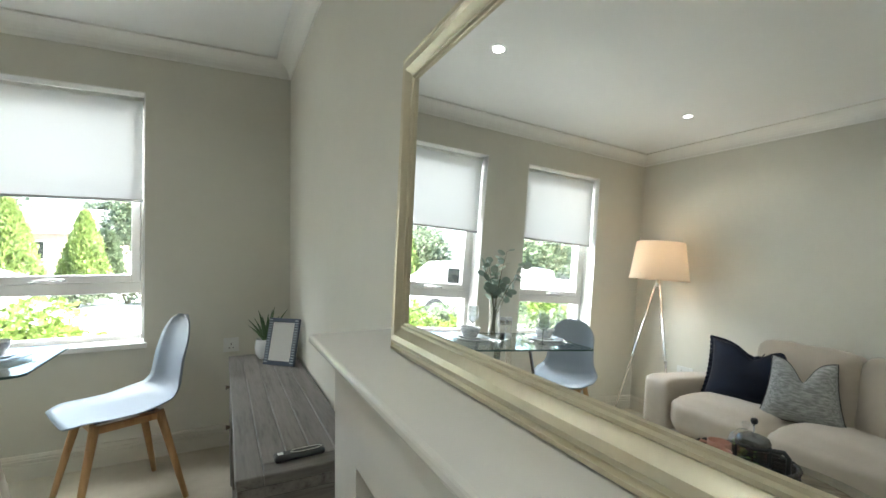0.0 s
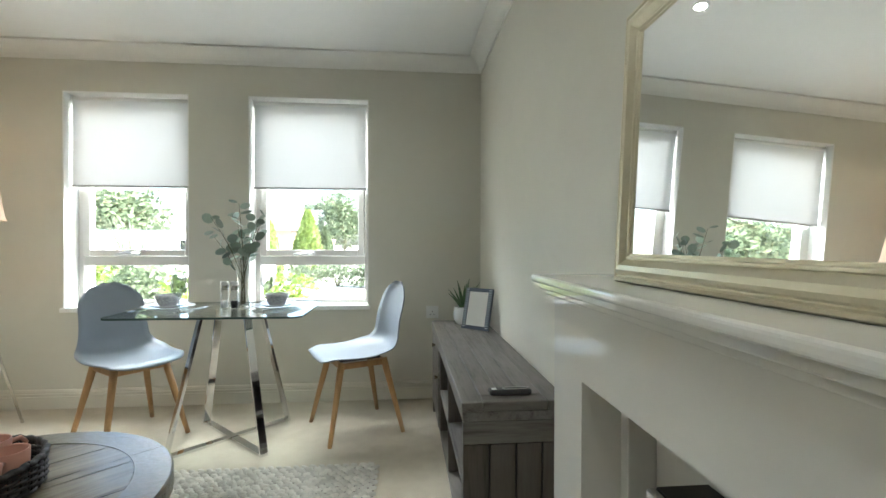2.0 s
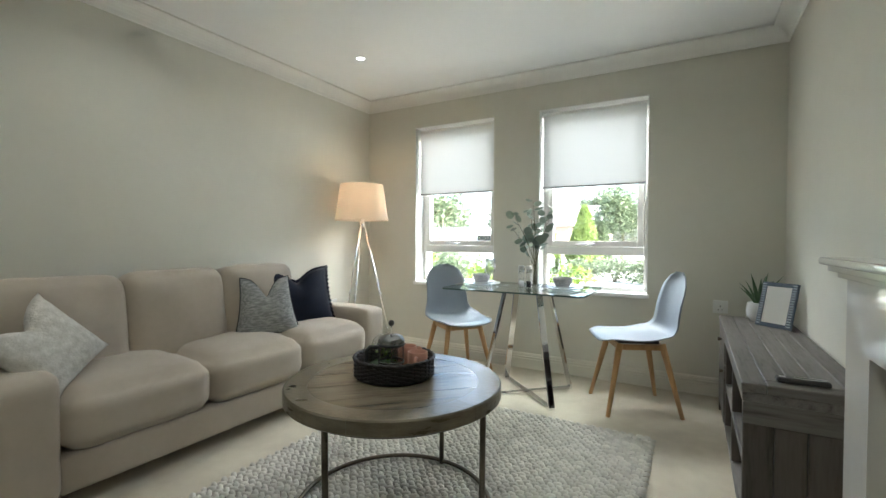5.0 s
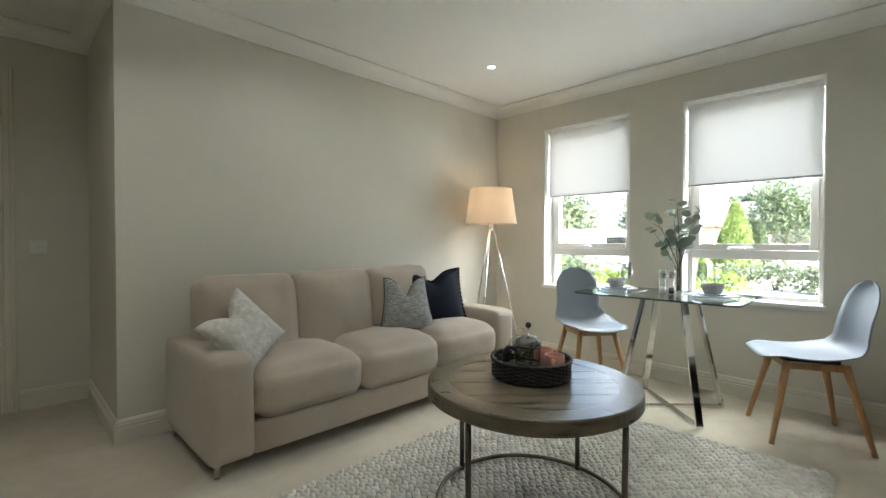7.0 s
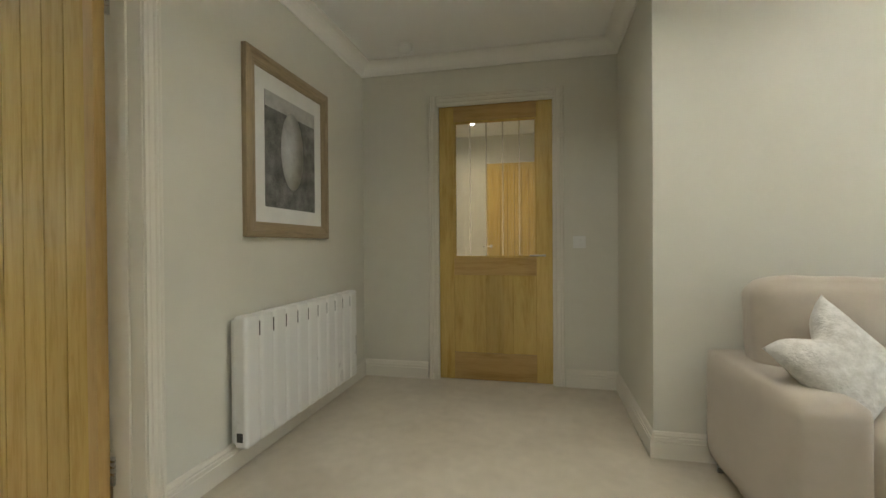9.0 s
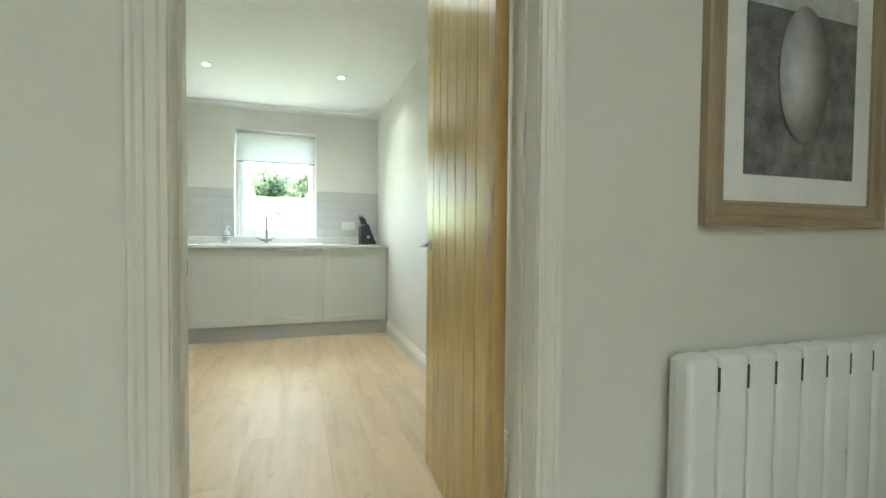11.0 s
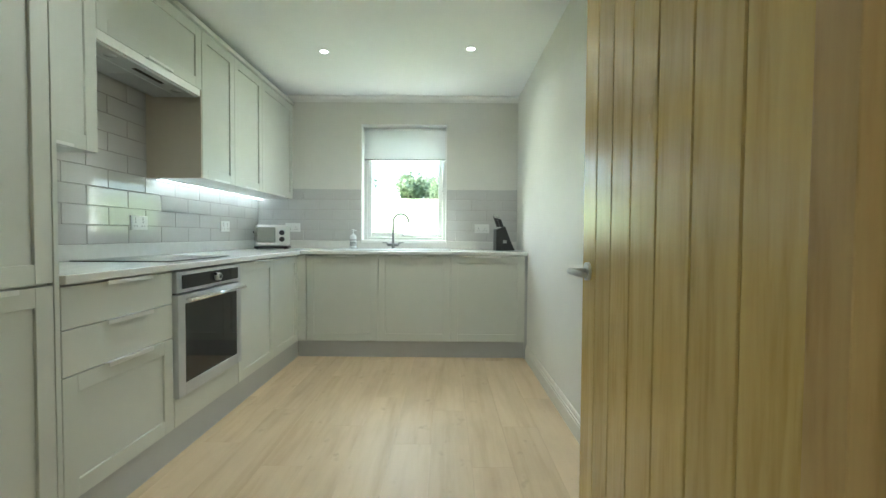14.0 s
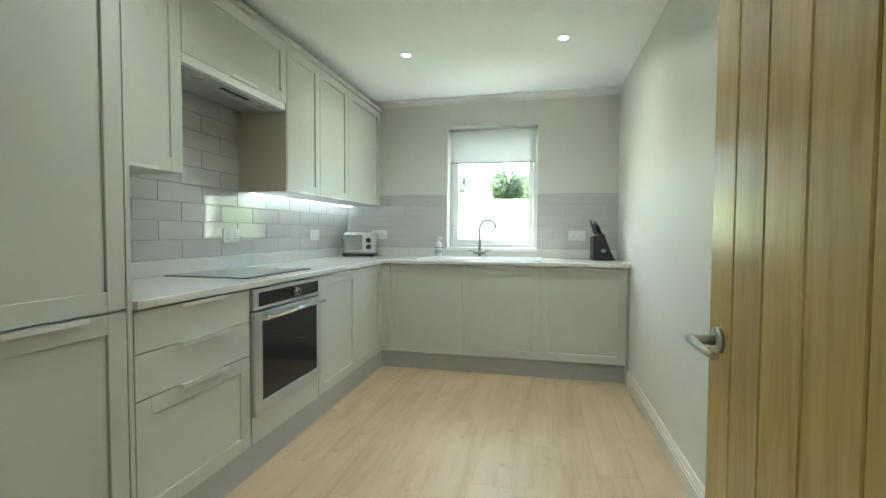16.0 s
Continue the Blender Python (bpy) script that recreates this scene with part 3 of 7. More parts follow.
def glazed_leaf(at):
    d = thing("door_2", "closed oak door with a clear upper pane and panelled foot", "door", at)
    d["kind"] = "structure"
    w, h, st = 0.826, 2.03, 0.112
    for a, b in ((0, st), (w - st, w)):
        part("stile", B(a, -0.02, 0, b, 0.02, h, bevel=0.002), M_OAK, d)
    for a, b in ((0, 0.20), (0.775, 0.905), (1.915, h)):
        part("rail", B(st, -0.0195, a, w - st, 0.0195, b, bevel=0.002), M_OAKX2, d)
    pw = (w - 2 * st) / 3
    for k in range(3):
        part("panel_board", B(st + k * pw + 0.003, -0.012, 0.20, st + (k + 1) * pw - 0.003, 0.012, 0.775, bevel=0.003), M_OAK, d)
    part("panel_backing", B(st, -0.008, 0.20, w - st, 0.008, 0.775), M_OAK, d)
    for k in (1, 2):
        part("muntin", B(st + k * pw - 0.035, -0.016, 0.20, st + k * pw + 0.035, 0.016, 0.775, bevel=0.002), M_OAK, d)
    bead = bmesh.new()
    for s in (1, -1):
        box(bead, st, 0.004 * s, 0.905, st + 0.012, 0.016 * s, 1.915)
        box(bead, w - st - 0.012, 0.004 * s, 0.905, w - st, 0.016 * s, 1.915)
        box(bead, st + 0.012, 0.004 * s, 0.905, w - st - 0.012, 0.016 * s, 0.917)
        box(bead, st + 0.012, 0.004 * s, 1.903, w - st - 0.012, 0.016 * s, 1.915)
    part("glazing_bead", bead, M_OAK, d)
    part("pane", B(st, -0.003, 0.905, w - st, 0.003, 1.915), M_GLASS, d, "clear glass pane")
    lines = bmesh.new()
    for k in range(4):
        x = st + (w - 2 * st) * (k + 1) / 5
        box(lines, x - 0.006, 0.0032, 0.917, x + 0.006, 0.0042, 1.903)
    part("etched_lines", lines, M_ETCH, d, "four etched upright lines")
    lever(d, Vector((w - 0.055, 0.02, 0.92)), -1)
    return d


M_OAKX2 = wood("oak_veneer_level", (0.35, 0.215, 0.062), (0.48, 0.325, 0.12), "x", 0.38, 1.0)
M_ETCH = frosted("etched_line", 0.25)
glazed_leaf(pose(AX - 0.035, -0.917, 0.006, 0, 0, 90))
# plain oak door at the far side of the hall
hd = thing("door_3", "closed oak boarded door in the hall", "door", pose(HX + 0.025, -0.86, 0.006, 0, 0, 90))
hd["kind"] = "structure"
part("leaf", B(0, -0.02, 0, 0.80, 0.02, 2.03, bevel=0.003), M_OAK, hd)
for k in range(1, 7):
    part("groove", B(0.09 + k * 0.0886 - 0.002, -0.0215, 0.2, 0.09 + k * 0.0886 + 0.002, -0.0203, 1.93), M_GROOVE, hd)
lever(hd, Vector((0.06, -0.02, 0.98)), -1)


# ---------------------------------------------------------------- windows
def window(name, x0, x1, z0, z1, y, out, transom, label, handle_at=0.47, paint=M_UPVC):
    """Painted casement in a reveal: outer frame, an opening light over a fixed light, handle, panes. out is +1 or -1 along y."""
    w = tagged(new(name), label, "window", "", "structure")
    f, dp = 0.032, 0.06 * out
    bm = bmesh.new()
    box(bm, x0, y, z0, x0 + f, y + dp, z1, bevel=0.003)
    box(bm, x1 - f, y, z0, x1, y + dp, z1, bevel=0.003)
    box(bm, x0 + f, y, z1 - f, x1 - f, y + dp, z1, bevel=0.003)
    box(bm, x0 + f, y, z0, x1 - f, y + dp, z0 + f, bevel=0.003)
    if transom:
        box(bm, x0 + f, y, transom - 0.034, x1 - f, y + dp, transom + 0.030, bevel=0.003)
    part("window_frame", bm, paint, w)
    lo = transom + 0.030 if transom else z0 + f
    s = 0.044
    bm = bmesh.new()
    a, b, c, d = x0 + f + 0.002, x1 - f - 0.002, lo + 0.002, z1 - f - 0.002
    y2 = y - 0.010 * out
    box(bm, a, y2, c, a + s, y + 0.05 * out, d, bevel=0.004)
    box(bm, b - s, y2, c, b, y + 0.05 * out, d, bevel=0.004)
    box(bm, a + s, y2, d - s, b - s, y + 0.05 * out, d, bevel=0.004)
    box(bm, a + s, y2, c, b - s, y + 0.05 * out, c + s, bevel=0.004)
    part("sash", bm, paint, w)
    part("pane", B(a + s, y + 0.016 * out, c + s, b - s, y + 0.022 * out, d - s), M_GLASS, w).visible_shadow = False
    if transom:
        part("pane", B(x0 + f, y + 0.02 * out, z0 + f, x1 - f, y + 0.026 * out, transom - 0.034), M_GLASS, w).visible_shadow = False
    bm = bmesh.new()
    hx = x0 + (x1 - x0) * handle_at
    box(bm, hx - 0.012, y2 - 0.008 * out, c + 0.008, hx + 0.05, y2, c + 0.026, bevel=0.002)
    tube(bm, [(hx + 0.04, y2 - 0.014 * out, c + 0.018), (hx - 0.02, y2 - 0.034 * out, c + 0.020), (hx - 0.105, y2 - 0.032 * out, c + 0.014)], [0.009, 0.008, 0.006], 8)
    part("handle", bm, M_STEEL, w, "satin metal window handle")
    return w


def reveal_lining(name, x0, x1, z0, z1, y0, y1):
    t = 0.006
    bm = bmesh.new()
    box(bm, x0, y0, z0, x0 + t, y1, z1)
    box(bm, x1 - t, y0, z0, x1, y1, z1)
    box(bm, x0 + t, y0, z1 - t, x1 - t, y1, z1)
    return structure(name, bm, M_SILL, "white painted window reveal", "window reveal")


def sill(x0, x1, z, yw, yin, out):
    bm = B(x0, yw - 0.022 * out, z - 0.030, x1, yin, z, bevel=0.005, seg=2)
    return structure("window_sill", bm, M_SILL, "white painted window board", "window sill")


def blind(x0, x1, ztop, zbot, y, out):
    b = thing("roller_blind", "white roller blind drawn halfway down the window", "blind")
    bm = bmesh.new()
    n = 12
    front = [[bm.verts.new((x0 + 0.012 + (x1 - x0 - 0.024) * i / n, y + 0.0025 * math.sin(i * 1.9 + k), ztop - 0.03 - (ztop - 0.03 - zbot) * k / 6)) for k in range(7)] for i in range(n + 1)]
    for i in range(n):
        for k in range(6):
            f = bm.faces.new((front[i][k], front[i][k + 1], front[i + 1][k + 1], front[i + 1][k]))
            f.smooth = True
    part("cloth", bm, M_BLIND, b)
    part("headrail", tube(bmesh.new(), [(x0 + 0.006, y + 0.016 * out, ztop - 0.026), (x1 - 0.006, y + 0.016 * out, ztop - 0.026)], 0.019, 16), M_SILL, b, "white rolled cloth on its tube")
    for q in (x0, x1 - 0.005):
        part("bracket", B(q, y - 0.006 * out, ztop - 0.05, q + 0.005, y + 0.04 * out, ztop, bevel=0.001), M_WHITEP, b)
    bm = tube(bmesh.new(), [(x0 + 0.010, y, zbot), (x1 - 0.010, y, zbot)], 0.008, 8)
    part("bottom_bar", bm, M_BLINDBAR, b, "grey bottom bar")
    return b


for nm, (a, b) in (("window_1", WIN_L), ("window_2", WIN_R)):
    window(nm, a + 0.006, b - 0.006, WZ0, WZ1 - 0.006, NY + 0.135, 1, 0.972, "grey painted casement with an opening light over a fixed pane")
    reveal_lining("window_reveal", a, b, WZ0, WZ1, NY + 0.001, NY + 0.30)
    sill(a - 0.012, b + 0.012, WZ0 + 0.004, NY, NY + 0.14, 1)
    blind(a + 0.008, b - 0.008, WZ1 - 0.006, 1.480, NY + 0.062, 1)
window("window_3", KWIN[0] + 0.006, KWIN[1] - 0.006, KWZ[0], KWZ[1] - 0.006, KS - 0.135, -1, None, "white painted single casement over the sink", 0.47, M_WHITEP)
reveal_lining("window_reveal", *KWIN, *KWZ, KS - 0.001, KS - 0.30)
sill(KWIN[0] + 0.002, KWIN[1] - 0.002, KWZ[0] + 0.004, KS, KS - 0.14, -1)
blind(KWIN[0] + 0.008, KWIN[1] - 0.008, KWZ[1] - 0.006, 1.805, KS - 0.088, -1)


# ---------------------------------------------------------------- fixed lights and small fittings
def downlight(x, y, watts, z=CEIL, tone=(1.0, 0.95, 0.88)):
    d = thing("downlight", "round white recessed ceiling downlight, lit", "downlight", pose(x, y, z), "ceiling downlights")
    part("bezel", lathe(bmesh.new(), [(0.026, -0.001), (0.028, -0.005), (0.036, -0.005), (0.041, -0.001)], 24), M_WHITEP, d)
    part("lens", lathe(bmesh.new(), [(0.0, -0.002), (0.026, -0.0015)], 20), M_DL, d, "glowing lens")
    disc_lamp((x, y, z - 0.012), watts, 0.028, tone)


# the pair at y = -0.13 is unseen, added to brighten the recess
for x, y in ((-1.505, 2.60), (-1.50, 1.23), (0.13, 2.55), (0.13, 1.23), (-1.50, -0.13), (0.48, -0.13)):
    downlight(x, y, 0.19 if y > 0 else 0.30 if x < 0 else 0.36)
# the pair at y = -2.92 is unseen, added to light the kitchen's near half
for x, y in ((0.06, -4.626), (-1.015, -4.565), (0.06, -2.92), (-1.015, -2.92)):
    downlight(x, y, 0.25)
for x, y in ((-4.1, -0.72), (-4.7, -0.25), (-5.0, -0.95)):
    downlight(x, y, 0.20, CEIL, (1.0, 0.82, 0.60))
sd = thing("smoke_alarm", "white round smoke alarm on the ceiling", "smoke alarm", pose(-2.90, -1.09, CEIL))
part("base", lathe(bmesh.new(), [(0.055, 0), (0.055, -0.012), (0.0, -0.012)], 28), M_WHITEP, sd)
part("dome", lathe(bmesh.new(), [(0.048, -0.012), (0.046, -0.03), (0.036, -0.042), (0.0, -0.045)], 28), M_WHITEP, sd)


def plate(name, label, cat, at, w=0.086, h=0.086, bits=1, kind="switch"):
    """A wall plate whose face looks along local +y."""
    t = thing(name, label, cat, at)
    part("plate", B(-w / 2, 0, -h / 2, w / 2, 0.009, h / 2, bevel=0.003, seg=2), M_WHITEP, t)
    for k in range(bits):
        x = (k - (bits - 1) / 2) * 0.064
        if kind == "switch":
            part("rocker", B(x - 0.010, 0.009, -0.018, x + 0.010, 0.014, 0.018, bevel=0.002), M_WHITEP, t)
        else:
            part("rocker", B(x - 0.006, 0.009, 0.014, x + 0.006, 0.013, 0.032, bevel=0.001), M_WHITEP, t)
            bm = bmesh.new()
            for dx, dz, ww, hh in ((0, 0.004, 0.004, 0.009), (-0.011, -0.018, 0.008, 0.004), (0.011, -0.018, 0.008, 0.004)):
                box(bm, x + dx - ww / 2, 0.0092, dz - hh / 2, x + dx + ww / 2, 0.0098, dz + hh / 2)
            part("socket_holes", bm, M_GAP, t)
    return t


plate("light_switch", "white plastic light switch on the cream wall", "switch", pose(AX, 0.09, 1.02, 0, 0, -90))
plate("wall_socket", "white plastic socket beside the media unit", "socket", pose(0.83, NY, 0.61, 0, 0, 180), 0.086, 0.086, 1, "socket")
plate("wall_socket", "white double socket behind the sofa arm", "socket", pose(WX, 2.98, 0.47, 0, 0, -90), 0.146, 0.086, 2, "socket")
for y in (-3.98, -5.02):
    plate("wall_socket", "white double socket on the tiled splashback", "socket", pose(KE - 0.008, y, 1.115, 0, 0, 90), 0.146, 0.086, 2, "socket")
for x in (0.66, -1.20):
    plate("wall_socket", "white double socket on the tiled splashback", "socket", pose(x, KS + 0.008, 1.12, 0, 0, 0), 0.146, 0.086, 2, "socket")

# radiator under the picture
rad = thing("radiator", "white slim electric radiator with upright ribs on the wall", "radiator", pose(-2.782, SY, 0))
part("back_plate", B(0.02, 0.012, 0.13, 1.16, 0.035, 0.68, bevel=0.004), M_WHITEP, rad)
nf = 11
for k in range(nf):
    x0 = k * 1.18 / nf
    part("rib", box(bmesh.new(), x0 + 0.003, 0.035, 0.115, x0 + 1.18 / nf - 0.003, 0.105, 0.70, bevel=0.018, seg=3), M_WHITEP, rad)
for k in range(1, nf):
    x0 = k * 1.18 / nf
    part("vent_slot", B(x0 - 0.0028, 0.06, 0.60, x0 + 0.0028, 0.099, 0.665), M_GAP, rad, "dark slot between the ribs")
part("thermostat_dial", B(1.1795, 0.055, 0.15, 1.1825, 0.085, 0.19, bevel=0.001), M_BLACK, rad, "small dark control")
for x in (0.2, 1.0):
    part("bracket", B(x - 0.02, 0.0, 0.3, x + 0.02, 0.012, 0.5), M_WHITEP, rad)

# framed picture over the radiator
pic = thing("framed_picture", "washed oak frame with a grey print on a white mount", "picture", pose(-2.528, SY, 1.05))
PW, PH, F = 0.80, 0.905, 0.075
prof = [(0, 0), (0, 0.030), (0.008, 0.036), (0.028, 0.037), (0.034, 0.030), (0.060, 0.026), (0.066, 0.020), (0.075, 0.020), (0.075, 0)]


def frame_side(p0, p1, inward, out, prof, w):
    """A mitred frame bar from p0 to p1."""
    p0, p1, inward, out = Vector(p0), Vector(p1), Vector(inward), Vector(out)
    d = (p1 - p0).normalized()
    bm = bmesh.new()
    a = [bm.verts.new(p0 + d * x + inward * x + out * y) for x, y in prof]
    b = [bm.verts.new(p1 - d * x + inward * x + out * y) for x, y in prof]
    n = len(prof)
    for k in range(n):
        bm.faces.new((a[k], a[(k + 1) % n], b[(k + 1) % n], b[k]))
    bm.faces.new(a[::-1])
    bm.faces.new(b)
    return bm


def picture_frame(parent, w, h, prof, fw, material, material2, name="frame_bar"):
    o = (0, 1, 0)
    part(name, frame_side((0, 0, 0), (w, 0, 0), (0, 0, 1), o, prof, fw), material2, parent)
    part(name, frame_side((0, 0, h), (w, 0, h), (0, 0, -1), o, prof, fw), material2, parent)
    part(name, frame_side((0, 0, 0), (0, 0, h), (1, 0, 0), o, prof, fw), material, parent)
    part(name, frame_side((w, 0, 0), (w, 0, h), (-1, 0, 0), o, prof, fw), material, parent)


M_PICFRAMEX = wood("washed_oak_picture_frame_level", (0.20, 0.15, 0.085), (0.34, 0.265, 0.165), "x", 0.5, 1.5)
prof = [(x, y * 0.85) for x, y in prof]
picture_frame(pic, PW, PH, prof, F, M_PICFRAME, M_PICFRAMEX)
part("mount", B(0.07, 0.004, 0.07, PW - 0.07, 0.012, PH - 0.07), M_PAPER, pic, "white mount board")
part("print", B(0.155, 0.013, 0.155, PW - 0.155, 0.0145, PH - 0.165), M_PHOTO, pic, "grey moorland print")
part("print_sky", B(0.155, 0.0152, PH - 0.245, PW - 0.155, 0.0158, PH - 0.165), M_PHOTOSKY, pic)
bm = bmesh.new()
lathe(bm, [(0.0, 0.0), (0.13, 0.001), (0.132, 0.002), (0.0, 0.0022)], 28)
bmesh.ops.scale(bm, verts=bm.verts, vec=(0.85, 1.6, 1))
bmesh.ops.rotate(bm, verts=bm.verts, cent=(0, 0, 0), matrix=Matrix.Rotation(radians(-90), 3, "X"))
bmesh.ops.translate(bm, verts=bm.verts, vec=(0.40, 0.0162, 0.47))
part("print_shape", bm, M_PHOTOSKY, pic, "pale plain rounded shape in the print")


# ---------------------------------------------------------------- fireplace wall
fp = thing("fireplace_surround", "cream polished stone fireplace surround with a stepped mantel", "fireplace")
FX, F0, F1 = 0.994, 0.075, 1.43
bm = bmesh.new()
arch = [(F0, 0.0), (F0 + 0.165, 0.0), (F0 + 0.165, 0.807), (F1 - 0.165, 0.807), (F1 - 0.165, 0.0), (F1, 0.0), (F1, 0.963), (F0, 0.963)]
near, far = [bm.verts.new((FX, y, z)) for y, z in arch], [bm.verts.new((EX, y, z)) for y, z in arch]
bm.faces.new(near)
bm.faces.new(far[::-1])
for k in range(8):
    bm.faces.new((near[k], near[(k + 1) % 8], far[(k + 1) % 8], far[k]))
bmesh.ops.bevel(bm, geom=[e for e in bm.edges if abs(e.verts[0].co.x - FX) + abs(e.verts[1].co.x - FX) < 1e-4], offset=0.003, segments=2, affect="EDGES")
part("surround", bm, M_MARBLE, fp)
part("mantel_moulding", B(FX - 0.016, F0 - 0.018, 0.963, EX, F1 + 0.010, 0.978, bevel=0.003, seg=2), M_MARBLE, fp)
part("mantel_moulding", B(FX - 0.033, F0 - 0.032, 0.978, EX, F1 + 0.020, 0.994, bevel=0.003, seg=2), M_MARBLE, fp)
part("mantel_shelf", B(FX - 0.050, F0 - 0.045, 0.994, EX, F1 + 0.030, 1.012, bevel=0.006, seg=3), M_MARBLE, fp)
part("back_panel", B(EX - 0.035, F0 + 0.165, 0.0, EX - 0.001, F1 - 0.165, 0.807), M_MARBLE, fp)
part("inner_slip", B(FX + 0.085, F1 - 0.195, 0.0, EX - 0.035, F1 - 0.165, 0.807, bevel=0.002), M_MARBLE, fp)
part("inner_slip", B(FX + 0.085, F0 + 0.165, 0.0, EX - 0.035, F0 + 0.195, 0.807, bevel=0.002), M_MARBLE, fp)
ef = thing("electric_fire", "chrome framed electric fire with a dark top", "electric fire")
part("casing", B(1.045, 0.43, 0.004, EX - 0.036, 1.075, 0.672, bevel=0.004), M_BLACK, ef)
bm = bmesh.new()
box(bm, 1.028, 0.425, 0.06, 1.044, 0.475, 0.685, bevel=0.003)
box(bm, 1.028, 1.03, 0.06, 1.044, 1.08, 0.685, bevel=0.003)
box(bm, 1.028, 0.475, 0.635, 1.044, 1.03, 0.685, bevel=0.003)
box(bm, 1.028, 0.475, 0.06, 1.044, 1.03, 0.10, bevel=0.003)
part("chrome_trim", bm, M_CHROME, ef, "polished chrome trim")
part("top_plate", B(1.045, 0.425, 0.673, EX - 0.037, 1.08, 0.686, bevel=0.002), M_BLACKGLASS, ef)
M_WAVE = mat("rippled_chrome_glass", (0.45, 0.46, 0.47), (0.12, 0.12, 0.12), 12, 0.12, 0.8, bump=0.8, bscale=16)
part("fire_screen", B(1.034, 0.476, 0.101, 1.0445, 1.029, 0.634), M_WAVE, ef, "rippled reflecting screen")

# mirror leaning on the mantel
MW, MH, MF = 1.11, 0.528, 0.059
mir = thing("wall_mirror", "large mirror in a champagne gilt moulded frame on the mantel", "mirror", pose(1.068, 1.244, 1.0125, 0, 0, 89.4) @ pose(0, 0, 0, 2.6, 0, 0) @ pose(-MW, 0, 0))
mprof = [(0, 0), (0, 0.022), (0.004, 0.028), (0.012, 0.030), (0.017, 0.024), (0.020, 0.024), (0.026, 0.034), (0.036, 0.040), (0.050, 0.038), (0.062, 0.028), (0.068, 0.022), (0.071, 0.026), (0.076, 0.026), (0.079, 0.020), (0.084, 0.020), (0.087, 0.015), (0.092, 0.012), (0.092, 0)]
mprof = [(x * MF / 0.092, y * 0.62) for x, y in mprof]
picture_frame(mir, MW, MH, mprof, MF, M_GILT, M_GILT)
part("mirror_glass", B(MF - 0.004, 0.004, MF - 0.004, MW - MF + 0.004, 0.010, MH - MF + 0.004), M_MIRROR, mir, "clear silvered mirror glass")
part("dark_edge", frame_side((MF - 0.001, 0, MF - 0.001), (MF - 0.001, 0, MH - MF), (1, 0, 0), (0, 1, 0), [(0, 0.010), (0, 0.014), (0.004, 0.011), (0.004, 0.010)], 0.004), M_GAP, mir)
part("backing", B(0.02, -0.100, 0.02, MW - 0.02, -0.0005, MH - 0.02, bevel=0.004), M_GILT, mir)

# ---------------------------------------------------------------- media unit
CX0, CX1, CY0, CY1, CH = 0.812, EX - 0.012, 1.770, 3.300, 0.585
mu = thing("media_unit", "grey-washed plank media unit with shelves and a door", "media unit")
pw = (CX1 - CX0) / 5
for k in range(5):
    a = CX0 + k * pw
    part("top_plank", B(a + 0.001, CY0 + (0.07 if k in (1, 2, 3) else 0), CH - 0.030, a + pw - 0.001, CY1, CH, bevel=0.0025), M_GREYWOOD, mu)
part("top_end", B(CX0 + pw + 0.001, CY0, CH - 0.030, CX1 - pw - 0.001, CY0 + 0.069, CH, bevel=0.0025), M_GREYWOODX := wood("grey_washed_pine_cross", (0.075, 0.067, 0.058), (0.18, 0.165, 0.148), "x", 0.5, 1.2, 0.18, 0.3), mu)
part("top_apron", B(CX0 + 0.004, CY0 + 0.004, CH - 0.062, CX1, CY1 - 0.004, CH - 0.0305, bevel=0.002), M_GREYWOOD, mu)
for y0, y1 in ((CY0 + 0.003, CY0 + 0.033), (CY1 - 0.033, CY1 - 0.003)):
    part("end_rail", B(CX0 + 0.006, y0, CH - 0.135, CX1, y1, CH - 0.0625, bevel=0.002), M_GREYWOODX, mu)
    part("end_rail", B(CX0 + 0.006, y0, 0.06, CX1, y1, 0.13, bevel=0.002), M_GREYWOODX, mu)
    for k in range(4):
        a = CX0 + 0.006 + k * (CX1 - CX0 - 0.006) / 4
        part("end_plank", B(a + 0.0015, y0 + 0.003, 0.13, a + (CX1 - CX0 - 0.006) / 4 - 0.0015, y1 - 0.002, CH - 0.1355, bevel=0.003), M_GREYWOODZ_SHADED, mu)
for y in (CY0 + 0.55, CY1 - 0.55):
    part("divider", B(CX0 + 0.012, y - 0.012, 0.09, CX1, y + 0.012, CH - 0.0625, bevel=0.002), M_GREYWOODZ_SHADED, mu)
part("back_board", B(CX1 - 0.012, CY0 + 0.034, 0.09, CX1 - 0.001, CY1 - 0.034, CH - 0.063), M_GREYWOODZ_SHADED, mu)
part("bottom_board", B(CX0 + 0.012, CY0 + 0.034, 0.065, CX1, CY1 - 0.034, 0.09, bevel=0.002), M_GREYWOOD, mu)
part("shelf", B(CX0 + 0.012, CY0 + 0.034, 0.285, CX1 - 0.012, CY0 + 0.537, 0.31, bevel=0.002), M_GREYWOOD, mu)
part("shelf", B(CX0 + 0.012, CY0 + 0.563, 0.285, CX1 - 0.012, CY1 - 0.563, 0.31, bevel=0.002), M_GREYWOOD, mu)
dr = part("drawer_front", B(CX0 + 0.004, CY1 - 0.535, 0.40, CX0 + 0.024, CY1 - 0.036, CH - 0.066, bevel=0.003), M_GREYWOOD, mu)
part("handle", tube(bmesh.new(), [(CX0 + 0.003, CY1 - 0.29, 0.49), (CX0 - 0.016, CY1 - 0.29, 0.49)], [0.006, 0.012], 10), M_IRON, dr)
